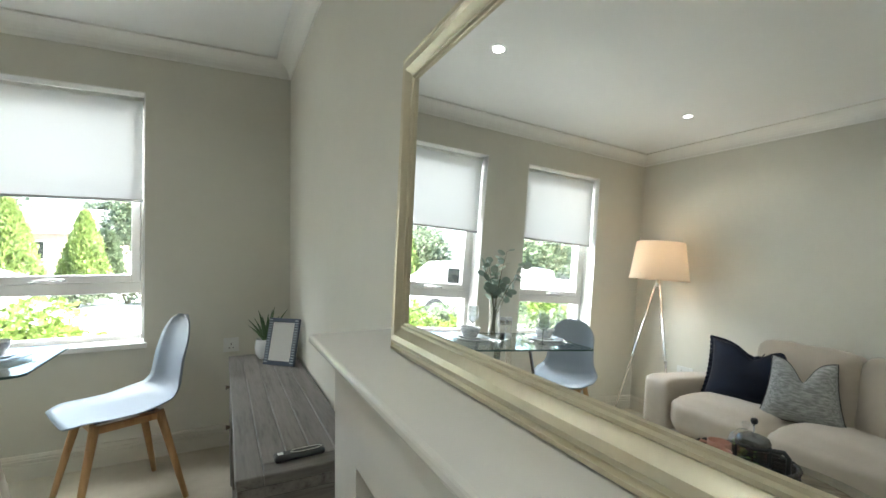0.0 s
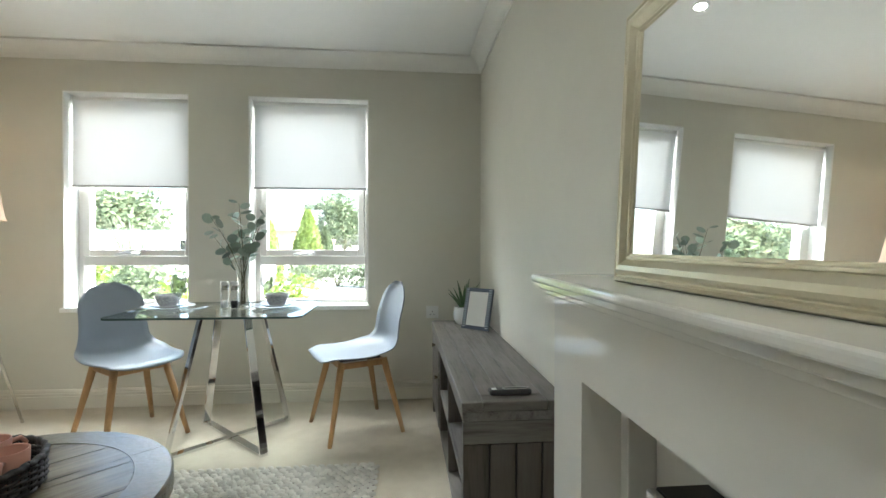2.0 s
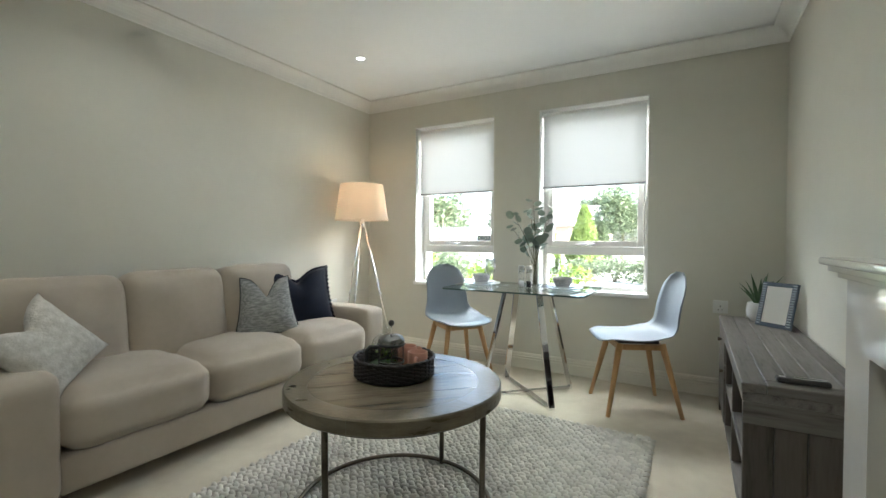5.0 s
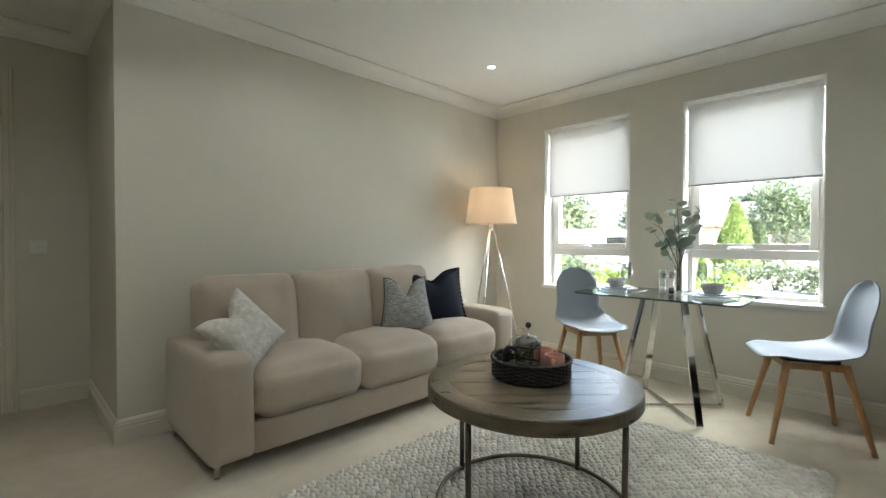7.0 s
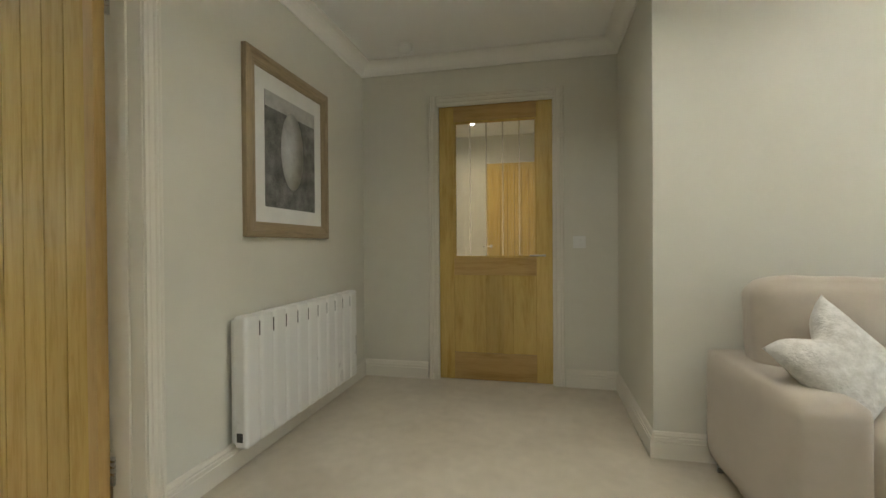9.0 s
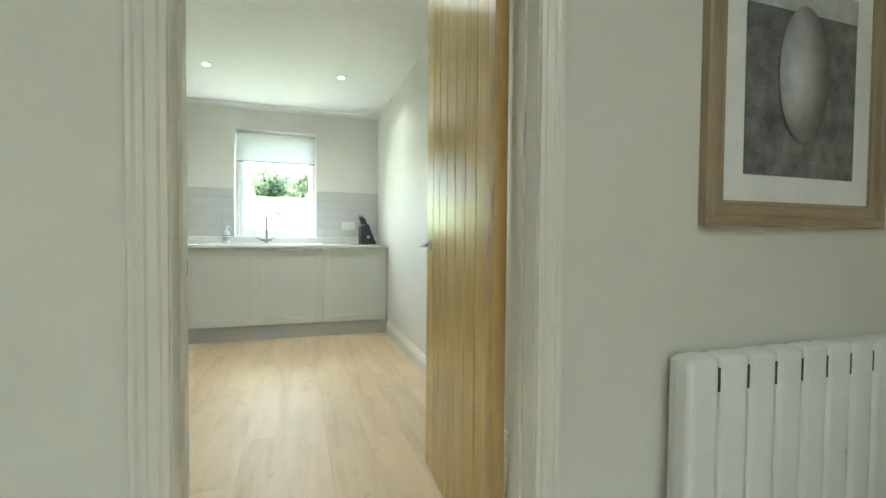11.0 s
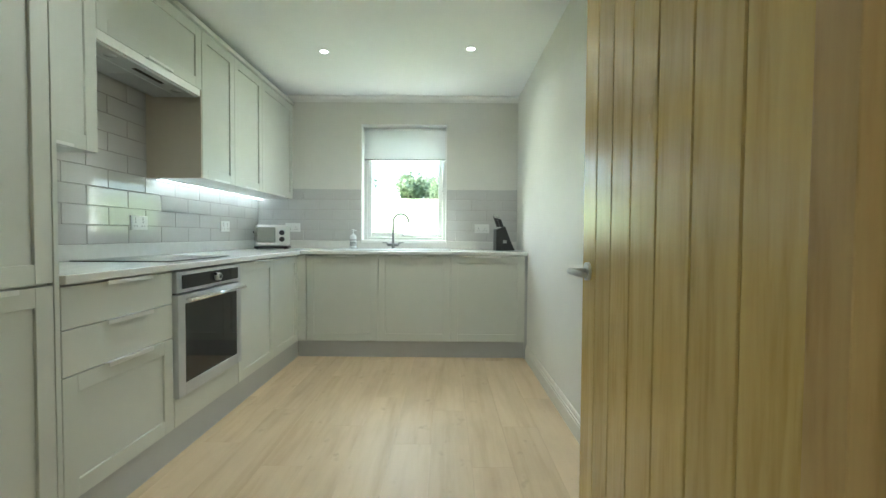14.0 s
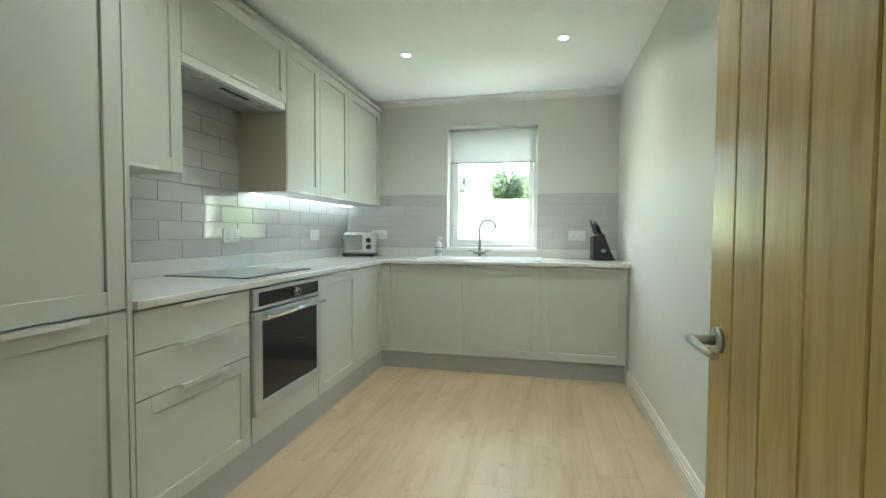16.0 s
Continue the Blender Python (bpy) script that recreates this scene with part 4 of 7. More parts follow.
dd = part("door_panel", B(CX0 + 0.004, CY1 - 0.535, 0.094, CX0 + 0.024, CY1 - 0.036, 0.395, bevel=0.003), M_GREYWOOD, mu)
part("handle", tube(bmesh.new(), [(CX0 + 0.003, CY1 - 0.50, 0.36), (CX0 - 0.016, CY1 - 0.50, 0.36)], [0.006, 0.012], 10), M_IRON, dd)
for x in (CX0 + 0.03, CX1 - 0.03):
    for y in (CY0 + 0.03, CY1 - 0.03):
        part("leg", B(x - 0.022, y - 0.022, 0, x + 0.022, y + 0.022, 0.064, bevel=0.002), M_GREYWOODZ_SHADED, mu)

rm = thing("remote_control", "black slim remote control lying on the media unit", "remote control", pose(0.985, 1.845, CH, 0, 0, 3))
part("body", B(-0.072, -0.02, 0.0, 0.072, 0.02, 0.018, bevel=0.007, seg=2), M_BLACK, rm)
bm = bmesh.new()
pts = [(0.005 + 0.03 * math.cos(a) + (0.03 if math.cos(a) > 0 else 0), 0.011 * math.sin(a), 0.0185) for a in [k * math.pi / 8 for k in range(17)]]
tube(bm, pts, 0.0014, 6)
part("button_ring", bm, M_CHROME, rm, "bright ring")
part("button", B(-0.062, -0.008, 0.018, -0.046, 0.008, 0.0195, bevel=0.0005), M_WHITEP, rm)

pf = thing("photo_frame", "small ribbed navy photo frame standing on the media unit", "photo frame", pose(1.045, 2.96, CH + 0.002, 0, 0, -43) @ pose(0, 0, 0, -14, 0, 0))
ph, pwid = 0.245, 0.185
bm = bmesh.new()
box(bm, -pwid / 2, -0.008, 0.0, -pwid / 2 + 0.026, 0.008, ph)
box(bm, pwid / 2 - 0.026, -0.008, 0, pwid / 2, 0.008, ph)
box(bm, -pwid / 2 + 0.026, -0.008, ph - 0.022, pwid / 2 - 0.026, 0.008, ph)
box(bm, -pwid / 2 + 0.026, -0.008, 0, pwid / 2 - 0.026, 0.008, 0.022)
part("frame", bm, M_DARKBLUE, pf)
bm = bmesh.new()
for s in (-1, 1):
    for k in range(17):
        z = 0.012 + k * 0.0137
        box(bm, s * pwid / 2 - s * 0.003, -0.0095, z, s * pwid / 2 - s * 0.023, -0.0082, z + 0.006)
tagged(part("bone_ribs", bm, mat("grey_bone_inlay", (0.40, 0.44, 0.48), None, 30, 0.4), pf, "grey inlaid ribs"), kind="stuff")
part("photo", B(-pwid / 2 + 0.026, -0.005, 0.022, pwid / 2 - 0.026, 0.003, ph - 0.022), M_PAPER, pf, "blank cream insert")
part("cover_glass", B(-pwid / 2 + 0.026, -0.0065, 0.022, pwid / 2 - 0.026, -0.0055, ph - 0.022), M_GLASS, pf)
part("strut", bar(bmesh.new(), (0, 0.008, 0.16), (0, 0.095, 0.022), 0.04, 0.004), M_BLACK, pf)

sp = thing("potted_succulent", "spiky green succulent in a white round pot", "plant", pose(1.005, 3.17, CH))
part("pot", lathe(bmesh.new(), [(0, 0), (0.042, 0), (0.060, 0.03), (0.063, 0.065), (0.056, 0.108), (0.052, 0.11), (0.049, 0.104), (0, 0.098)], 24), M_CERAM, sp, "white matt pot")
rnd = random.Random(4)
for k in range(13):
    a, tilt, ln = k * 2.4, 0.12 + 0.045 * k + rnd.uniform(-.05, .05), rnd.uniform(0.13, 0.21)
    dx, dy = math.cos(a), math.sin(a)
    pts = []
    for j in range(6):
        s = j / 5
        rad_ = 0.012 + ln * math.sin(tilt) * s * (0.7 + 0.5 * s)
        pts.append((dx * rad_, dy * rad_, 0.095 + ln * math.cos(tilt) * s))
    part("leaf", tube(bmesh.new(), pts, [0.011, 0.014, 0.012, 0.009, 0.005, 0.0008], 6, flat=0.5), M_SUCC, sp)

# ---------------------------------------------------------------- sofa
sofa = thing("sofa", "beige fabric three-seat sofa with loose cushions", "sofa")
S0, S1, SB, SF = 0.545, 2.735, -2.125, -1.385
AW = 0.21
part("base_frame", soft_box(bmesh.new(), (SB + SF) / 2 + 0.01, (S0 + S1) / 2, 0.148, SF - SB - 0.03, S1 - S0 - 2 * AW + 0.02, 0.155, 0.015, 0.004, 8, 0.001, 1), M_SOFA, sofa)
for k, y in enumerate((S0 + AW / 2, S1 - AW / 2)):
    part("arm", soft_box(bmesh.new(), (SB + SF) / 2, y, 0.303, SF - SB, AW, 0.479, 0.035, 0.008, 10, 0.002, 2 + k), M_SOFA, sofa)
part("back_frame", soft_box(bmesh.new(), SB + 0.09, (S0 + S1) / 2, 0.33, 0.17, S1 - S0 - 2 * AW + 0.02, 0.44, 0.04, 0.005, 8, 0.001, 5), M_SOFA, sofa)
cw = (S1 - S0 - 2 * AW) / 3
for k in range(3):
    y = S0 + AW + cw * (k + 0.5)
    part("seat_cushion", soft_box(bmesh.new(), SF - 0.283, y, 0.336, 0.60, cw - 0.004, 0.222, 0.070, 0.042, 16, 0.006, 7 + k), M_SOFA, sofa)
    bw = 0.538
    bm = soft_box(bmesh.new(), 0, 0, 0, 0.18, bw - 0.004, 0.49, 0.055, 0.018, 16, 0.008, 11 + k)
    for v in bm.verts:
        v.co.x += 0.035 * (1 - (v.co.y / (bw / 2)) ** 2) * (1 - (v.co.z / 0.245) ** 2) * (1 if v.co.x > 0 else 0)
    part("back_cushion", bm, M_SOFA, sofa, at=pose(SB + 0.240, 0.905 + bw * k, 0.612 + 0.006 * k, 0, -9, 0))
for x in (SF - 0.05, SB + 0.05):
    for y in (S0 + 0.05, S1 - 0.05):
        part("foot", tube(bmesh.new(), [(x, y, 0), (x, y, 0.085)], 0.013, 12), M_STEEL, sofa, "chrome foot")


def throw_pillow(name, label, w, h, t, material, at, chop=0.06, fringe=None, piping=None, seed=0, taper=0.0):
    p = thing(name, label, "cushion", at)
    bm = bmesh.new()
    n = 22
    grid = {}
    for side in (1, -1):
        for i in range(n + 1):
            for j in range(n + 1):
                u, v = i / n * 2 - 1, j / n * 2 - 1
                edge = i in (0, n) or j in (0, n)
                if side == -1 and edge:
                    continue
                x = u * w / 2 * (1 - 0.10 * (1 - v * v) * abs(u) ** 2) * (1 - taper * (v + 1) / 2)
                z = v * h / 2 * (1 - 0.07 * (1 - u * u) * abs(v) ** 2) + h / 2
                z -= chop * math.exp(-abs(u / 0.34) ** 1.6) * max(0, (v + 0.5) / 1.5) ** 2
                th = t / 2 * max(0, (1 - abs(u) ** 2.6)) ** 0.55 * max(0, (1 - abs(v) ** 2.6)) ** 0.55
                th *= 1 - 0.35 * math.exp(-(u / 0.25) ** 2) * max(0, v)
                q = Vector((u * 2 + seed, v * 2, side))
                y = side * th + 0.010 * noise.noise(q) * (1 - max(abs(u), abs(v)))
                grid[side, i, j] = bm.verts.new((x, y, z))
                if edge:
                    grid[-1, i, j] = grid[side, i, j]
        for i in range(n):
            for j in range(n):
                vs = [grid[side, i, j], grid[side, i + 1, j], grid[side, i + 1, j + 1], grid[side, i, j + 1]]
                try:
                    bm.faces.new(vs if side == -1 else vs[::-1]).smooth = True
                except ValueError:
                    pass
    ring = [grid[1, i, 0].co.copy() for i in range(n)] + [grid[1, n, j].co.copy() for j in range(n)] + [grid[1, n - i, n].co.copy() for i in range(n)] + [grid[1, 0, n - j].co.copy() for j in range(n)]
    part("cover", bm, material, p)
    if fringe:
        bm = bmesh.new()
        m = len(ring)
        prev = None
        c = Vector((0, 0, h / 2))
        for k in range(m * 3 + 1):
            a = ring[(k // 3) % m].lerp(ring[(k // 3 + 1) % m], (k % 3) / 3)
            d = (a - c).normalized()
            b = a + d * 0.024 + Vector((0, 0.010 * math.sin(k * 1.35), 0))
            cur = (bm.verts.new(a + Vector((0, 0.003, 0))), bm.verts.new(b + Vector((0, 0.002, 0))), bm.verts.new(b - Vector((0, 0.002, 0))), bm.verts.new(a - Vector((0, 0.003, 0))))
            if prev:
                for q in range(3):
                    bm.faces.new((prev[q], cur[q], cur[q + 1], prev[q + 1]))
            prev = cur
        part("ruffled_edge", bm, fringe, p, "ruffled edge")
    if piping:
        part("piping", tube(bmesh.new(), ring + [ring[0]], 0.004, 6), piping, p, "dark piping")
    return p


throw_pillow("cushion", "navy velvet cushion with a ruffled edge leaning on the sofa", 0.54, 0.405, 0.17, M_NAVY, pose(-1.715, 2.215, 0.450, 0, 0, 77) @ pose(0, 0, 0, -14, 0, 0), 0.095, M_NAVY, None, 1, 0.04)
throw_pillow("cushion", "grey textured cushion with dark piping leaning on the sofa", 0.41, 0.375, 0.15, M_GREYC, pose(-1.655, 1.895, 0.445, 0, 0, 68) @ pose(0, 0, 0, -13, 0, 0), 0.125, None, mat("dark_piping", (0.05, 0.05, 0.055), None, 9, 0.8), 3, 0.27)
throw_pillow("cushion", "cream knitted cushion slumped against the sofa arm", 0.345, 0.345, 0.13, M_CREAMC, pose(-1.60, 0.775, 0.615, 0, 0, 105) @ pose(0, 0, 0, -30, 0, 0) @ pose(0, 0, 0, 0, -33, 0) @ pose(0, 0, -0.172), 0.07, None, None, 5)

# ---------------------------------------------------------------- tripod floor lamp
LX, LY = -1.87, 3.05
fl = thing("floor_lamp", "chrome tripod floor lamp with a pale linen shade, lit", "floor lamp", pose(LX, LY, 0))
bm = bmesh.new()
n = 40
prof = [(0.232, 1.222), (0.225, 1.25), (0.19, 1.50), (0.186, 1.532)]
lathe(bm, prof, n)
part("shade", bm, M_SHADE, fl, "tapered linen drum shade")
bm = bmesh.new()
for r, z in ((0.232, 1.222),):
    tube(bm, [(r * math.cos(a), r * math.sin(a), z) for a in [2 * math.pi * k / 40 for k in range(41)]], 0.003, 6)
part("shade_ring", bm, M_SHADE, fl)
bm = bmesh.new()
for k in range(3):
    a = k * 2 * math.pi / 3
    tube(bm, [(0, 0, 1.30), (0.225 * math.cos(a), 0.225 * math.sin(a), 1.26)], 0.002, 6)
part("shade_carrier", bm, M_STEEL, fl)
part("hub", lathe(bmesh.new(), [(0, 1.16), (0.022, 1.165), (0.024, 1.20), (0.014, 1.215), (0.014, 1.30), (0, 1.31)], 16), M_CHROME, fl)
part("bulb", lathe(bmesh.new(), [(0, 1.305), (0.014, 1.31), (0.030, 1.35), (0.026, 1.385), (0, 1.402)], 16), M_BULB, fl)
for a in (-70, 50, 170):
    ca, sa = math.cos(radians(a)), math.sin(radians(a))
    lg = part("leg", tube(bmesh.new(), [(0.018 * ca, 0.018 * sa, 1.185), (0.30 * ca, 0.30 * sa, 0.0)], [0.009, 0.008], 10), M_CHROME, fl)
    part("collar", tube(bmesh.new(), [(0.160 * ca, 0.160 * sa, 0.589), (0.166 * ca, 0.166 * sa, 0.563)], 0.012, 10), M_STEEL, lg)
lamp = bpy.data.lights.new("lamp_light", "POINT")
lamp.energy, lamp.color, lamp.shadow_soft_size = 0.14, (1.0, 0.68, 0.42), 0.04
lo = new("lamp_light", lamp)
lo.location = (LX, LY, 1.36 + 0.085)

# ---------------------------------------------------------------- coffee table
TX, TY, TR, TZ = -0.335, 1.412, 0.411, 0.514
RUGT = 0.018
ct = thing("coffee_table", "round weathered wood coffee table on a thin metal frame", "coffee table", pose(TX, TY, RUGT, 0, 0, 45))
TT = TZ - RUGT


def disc_slice(bm, r, y0, y1, z0, z1):
    """A plank cut out of a disc between two parallel lines."""
    pts = []
    for k in range(9):
        y = y0 + (y1 - y0) * k / 8
        pts.append((math.sqrt(max(0, r * r - y * y)), y))
    loop = pts + [(-x, y) for x, y in reversed(pts)]
    lo_, hi_ = [bm.verts.new((x, y, z0)) for x, y in loop], [bm.verts.new((x, y, z1)) for x, y in loop]
    m = len(loop)
    for k in range(m):
        try:
            bm.faces.new((lo_[k], lo_[(k + 1) % m], hi_[(k + 1) % m], hi_[k]))
        except ValueError:
            pass
    bm.faces.new(hi_)
    bm.faces.new(lo_[::-1])
    return bm


ri = TR - 0.085
np_ = 9
for k in range(np_):
    y0 = -ri + 2 * ri * k / np_ + 0.0008
    y1 = -ri + 2 * ri * (k + 1) / np_ - 0.0008
    part("top_plank", disc_slice(bmesh.new(), ri - 0.0015, max(y0, -ri + 0.004), min(y1, ri - 0.004), TT - 0.025, TT - 0.0005 - 0.0006 * (k % 2)), M_TABLEWOOD, ct)
for k in range(6):
    bm = bmesh.new()
    a0, a1 = k * math.pi / 3 + 0.0012, (k + 1) * math.pi / 3 - 0.0012
    loops = []
    for j in range(13):
        a = a0 + (a1 - a0) * j / 12
        prof = [(ri, TT - 0.05), (TR - 0.004, TT - 0.052), (TR, TT - 0.048), (TR, TT - 0.005), (TR - 0.005, TT), (ri, TT)]
        loops.append([bm.verts.new((r * math.cos(a), r * math.sin(a), z)) for r, z in prof])
    for p, q in zip(loops, loops[1:]):
        for i in range(6):
            bm.faces.new((p[i], p[(i + 1) % 6], q[(i + 1) % 6], q[i])).smooth = False
    bm.faces.new(loops[0])
    bm.faces.new(loops[-1][::-1])
    part("rim_section", bm, M_TABLERIM, ct)
part("under_board", lathe(bmesh.new(), [(0, TT - 0.05), (ri, TT - 0.05), (ri, TT - 0.0255), (0, TT - 0.0255)], 40), M_GAP, ct)
LR = 0.372
for k in range(4):
    a = radians(45 + 90 * k)
    part("leg", tube(bmesh.new(), [((LR + 0.004) * math.cos(a), (LR + 0.004) * math.sin(a), TT - 0.051), (LR * math.cos(a), LR * math.sin(a), 0.0)], 0.0105, 10), M_IRON, ct)
for z, nm in ((0.012, "base_ring"), (TT - 0.062, "top_ring")):
    part(nm, tube(bmesh.new(), [(LR * math.cos(a), LR * math.sin(a), z) for a in [2 * math.pi * k / 56 for k in range(57)]], 0.009, 8), M_IRON, ct)

# tray and what stands on it
TRX, TRY = TX - 0.030, TY + 0.040
TS = Matrix.Scale(0.92, 4)
tr = thing("wicker_tray", "round dark woven tray on the coffee table", "tray", pose(TRX, TRY, TZ) @ TS)
part("bottom", lathe(bmesh.new(), [(0, 0.001), (0.165, 0.001), (0.168, 0.010), (0, 0.010)], 36), M_WICKER, tr)
for k in range(9):
    bm = bmesh.new()
    z = 0.010 + 0.0075 * k
    tube(bm, [((0.168 + 0.004 * math.sin(a * 18 + (math.pi if k % 2 else 0))) * math.cos(a), (0.168 + 0.004 * math.sin(a * 18 + (math.pi if k % 2 else 0))) * math.sin(a), z) for a in [2 * math.pi * j / 108 for j in range(109)]], 0.0042, 6)
    part("woven_strand", bm, M_WICKER, tr)
for k in range(36):
    a = 2 * math.pi * (k + 0.5) / 36
    part("stake", tube(bmesh.new(), [(0.168 * math.cos(a), 0.168 * math.sin(a), 0.004), (0.170 * math.cos(a), 0.170 * math.sin(a), 0.078)], 0.0035, 5), M_WICKER, tr)
part("rim", tube(bmesh.new(), [((0.170 + 0.002 * math.sin(a * 30)) * math.cos(a), (0.170 + 0.002 * math.sin(a * 30)) * math.sin(a), 0.080 + 0.002 * math.cos(a * 30)) for a in [2 * math.pi * j / 120 for j in range(121)]], 0.008, 6), M_WICKER, tr)
TB = TZ + 0.010


def mug(x, y, turn):
    m = thing("mug", "blush pink straight-sided stoneware mug in the tray", "mug", pose(x, y, TB, 0, 0, turn) @ TS, "pink mugs")
    part("cup", lathe(bmesh.new(), [(0, 0), (0.036, 0), (0.041, 0.006), (0.043, 0.094), (0.0405, 0.096), (0.038, 0.092), (0.036, 0.012), (0, 0.008)], 28), M_PINK, m)
    part("handle", tube(bmesh.new(), [(0.040, 0, 0.078), (0.062, 0, 0.080), (0.074, 0, 0.066), (0.072, 0, 0.040), (0.058, 0, 0.024), (0.040, 0, 0.022)], 0.008, 8, flat=0.75), M_PINK, m)
    return m


mug(TRX + 0.092, TRY + 0.028, -65)
mug(TRX + 0.005, TRY + 0.085, 60)
fpz = thing("french_press", "glass cafetiere with a black plastic lid and handle", "cafetiere", pose(TRX + 0.010, TRY - 0.035, TB, 0, 0, 235) @ Matrix.Scale(1.02, 4))
M_POT = glass("pot_glass", (0.96, 0.97, 0.97), 0.0, 0.06, 2.2)
part("beaker", lathe(bmesh.new(), [(0, 0.006), (0.044, 0.006), (0.046, 0.012), (0.046, 0.125)], 28), M_POT, fpz, "clear glass beaker")
bm = bmesh.new()
for z in (0.006, 0.052, 0.118):
    tube(bm, [(0.048 * math.cos(a), 0.048 * math.sin(a), z) for a in [2 * math.pi * k / 28 for k in range(29)]], 0.004 if z < 0.1 else 0.006, 6)
for k in range(2):
    a = k * math.pi
    tube(bm, [(0.048 * math.cos(a), 0.048 * math.sin(a), 0.0), (0.048 * math.cos(a), 0.048 * math.sin(a), 0.118)], 0.0035, 6)
part("cage", bm, M_BLACK, fpz, "black plastic cage")
part("handle", tube(bmesh.new(), [(0.048, 0, 0.112), (0.085, 0, 0.114), (0.098, 0, 0.098), (0.098, 0, 0.035), (0.090, 0, 0.012)], [0.010, 0.011, 0.011, 0.011, 0.009], 8, flat=0.7), M_BLACK, fpz, "black handle")
part("lid", lathe(bmesh.new(), [(0.050, 0.122), (0.051, 0.132), (0.044, 0.146), (0.022, 0.155), (0.008, 0.158), (0, 0.158)], 28), mat("smoked_steel", (0.20, 0.20, 0.20), (0.26, 0.26, 0.26), 8, 0.25, 1.0), fpz, "dark steel domed lid")
part("plunger_rod", tube(bmesh.new(), [(0, 0, 0.02), (0, 0, 0.19)], 0.0022, 6), M_CHROME, fpz)
part("plunger_disc", lathe(bmesh.new(), [(0, 0.030), (0.043, 0.030), (0.043, 0.036), (0, 0.036)], 20), M_CHROME, fpz)
part("knob", lathe(bmesh.new(), [(0, 0.186), (0.009, 0.189), (0.012, 0.198), (0.009, 0.207), (0, 0.210)], 14), M_BLACK, fpz)
cl = thing("glass_cloche", "small clear glass cloche over green moss and leaves", "terrarium", pose(TRX - 0.082, TRY + 0.045, TB) @ TS)
part("dome", lathe(bmesh.new(), [(0.062, 0.0), (0.062, 0.09), (0.050, 0.125), (0.025, 0.145), (0.009, 0.150), (0.009, 0.158), (0.016, 0.168), (0.012, 0.180), (0, 0.184)], 28), M_POT, cl, "clear glass dome")
part("moss", soft_box(bmesh.new(), 0, 0, 0.012, 0.10, 0.10, 0.024, 0.01, 0.006, 6, 0.006, 3), M_SUCC, cl)
rnd = random.Random(7)
bm = bmesh.new()
for k in range(60):
    a, r = rnd.uniform(0, 6.28), rnd.uniform(0, 0.045)
    z = rnd.uniform(0.02, 0.105)
    c = Vector((r * math.cos(a), r * math.sin(a), z))
    u = Vector((rnd.uniform(-1, 1), rnd.uniform(-1, 1), rnd.uniform(-.4, 1))).normalized()
    w = u.cross(Vector((rnd.uniform(-1, 1), rnd.uniform(-1, 1), 0.3))).normalized()
    q = [c, c + u * 0.010 + w * 0.006, c + u * 0.020, c + u * 0.010 - w * 0.006]
    bm.faces.new([bm.verts.new(p) for p in q])
tagged(part("foliage", bm, mat("fresh_green_leaf", (0.16, 0.24, 0.05), (0.24, 0.32, 0.09), 20, 0.5, rand=0.3), cl), kind="stuff")

# ---------------------------------------------------------------- rug
rug = tagged(new("rug"), "oatmeal chunky woven wool rug lying on the carpet", "rug")
RX0, RX1, RY0, RY1 = -1.10, 0.505, 0.30, 2.575
part("backing", B(RX0 + 0.006, RY0 + 0.006, 0.0005, RX1 - 0.006, RY1 - 0.006, 0.0045), mat("rug_backing", (0.30, 0.28, 0.24), (0.24, 0.22, 0.19), 20, 0.95), rug)
vs, fs = [], []
rng = np.random.RandomState(3)
row = 0
px, py = 0.040, 0.0235
yy = RY0 + 0.01
while yy < RY1 - 0.006:
    xs = np.arange(RX0 + 0.014 + (px / 2 if row % 2 else 0), RX1 - 0.010, px)
    for x in xs:
        a = 0.45 * (1 if row % 2 else -1) + rng.uniform(-0.2, 0.2)
        ca, sa = math.cos(a), math.sin(a)
        lx, ly, h = 0.0225 * rng.uniform(.9, 1.12), 0.0125 * rng.uniform(.9, 1.15), 0.0150 * rng.uniform(.8, 1.15)
        cx, cy = x + rng.uniform(-.002, .002), yy + rng.uniform(-.0015, .0015)
        base = len(vs)
        for rr, zz in ((1.0, 0.0), (0.78, 0.7)):
            for k in range(6):
                t_ = k * math.pi / 3
                u, v = lx * rr * math.cos(t_), ly * rr * math.sin(t_)
                vs.append((cx + u * ca - v * sa, cy + u * sa + v * ca, 0.0055 + h * zz))
        vs.append((cx, cy, 0.0055 + h))
        for k in range(6):
            k2 = (k + 1) % 6
            fs.append((base + k, base + k2, base + 6 + k2, base + 6 + k))
            fs.append((base + 6 + k, base + 6 + k2, base + 12))
    yy += py
    row += 1
me = bpy.data.meshes.new("weave")
me.from_pydata(vs, [], fs)
me.polygons.foreach_set("use_smooth", [True] * len(me.polygons))
me.materials.append(M_RUG)
ob = new("weave", me)
ob.parent = rug
tagged(ob, kind="stuff")

# ---------------------------------------------------------------- dining table
DX, DY, DZ = -0.325, 2.955, 0.722
dt = thing("dining_table", "clear glass dining table on a crossed chrome frame", "dining table")


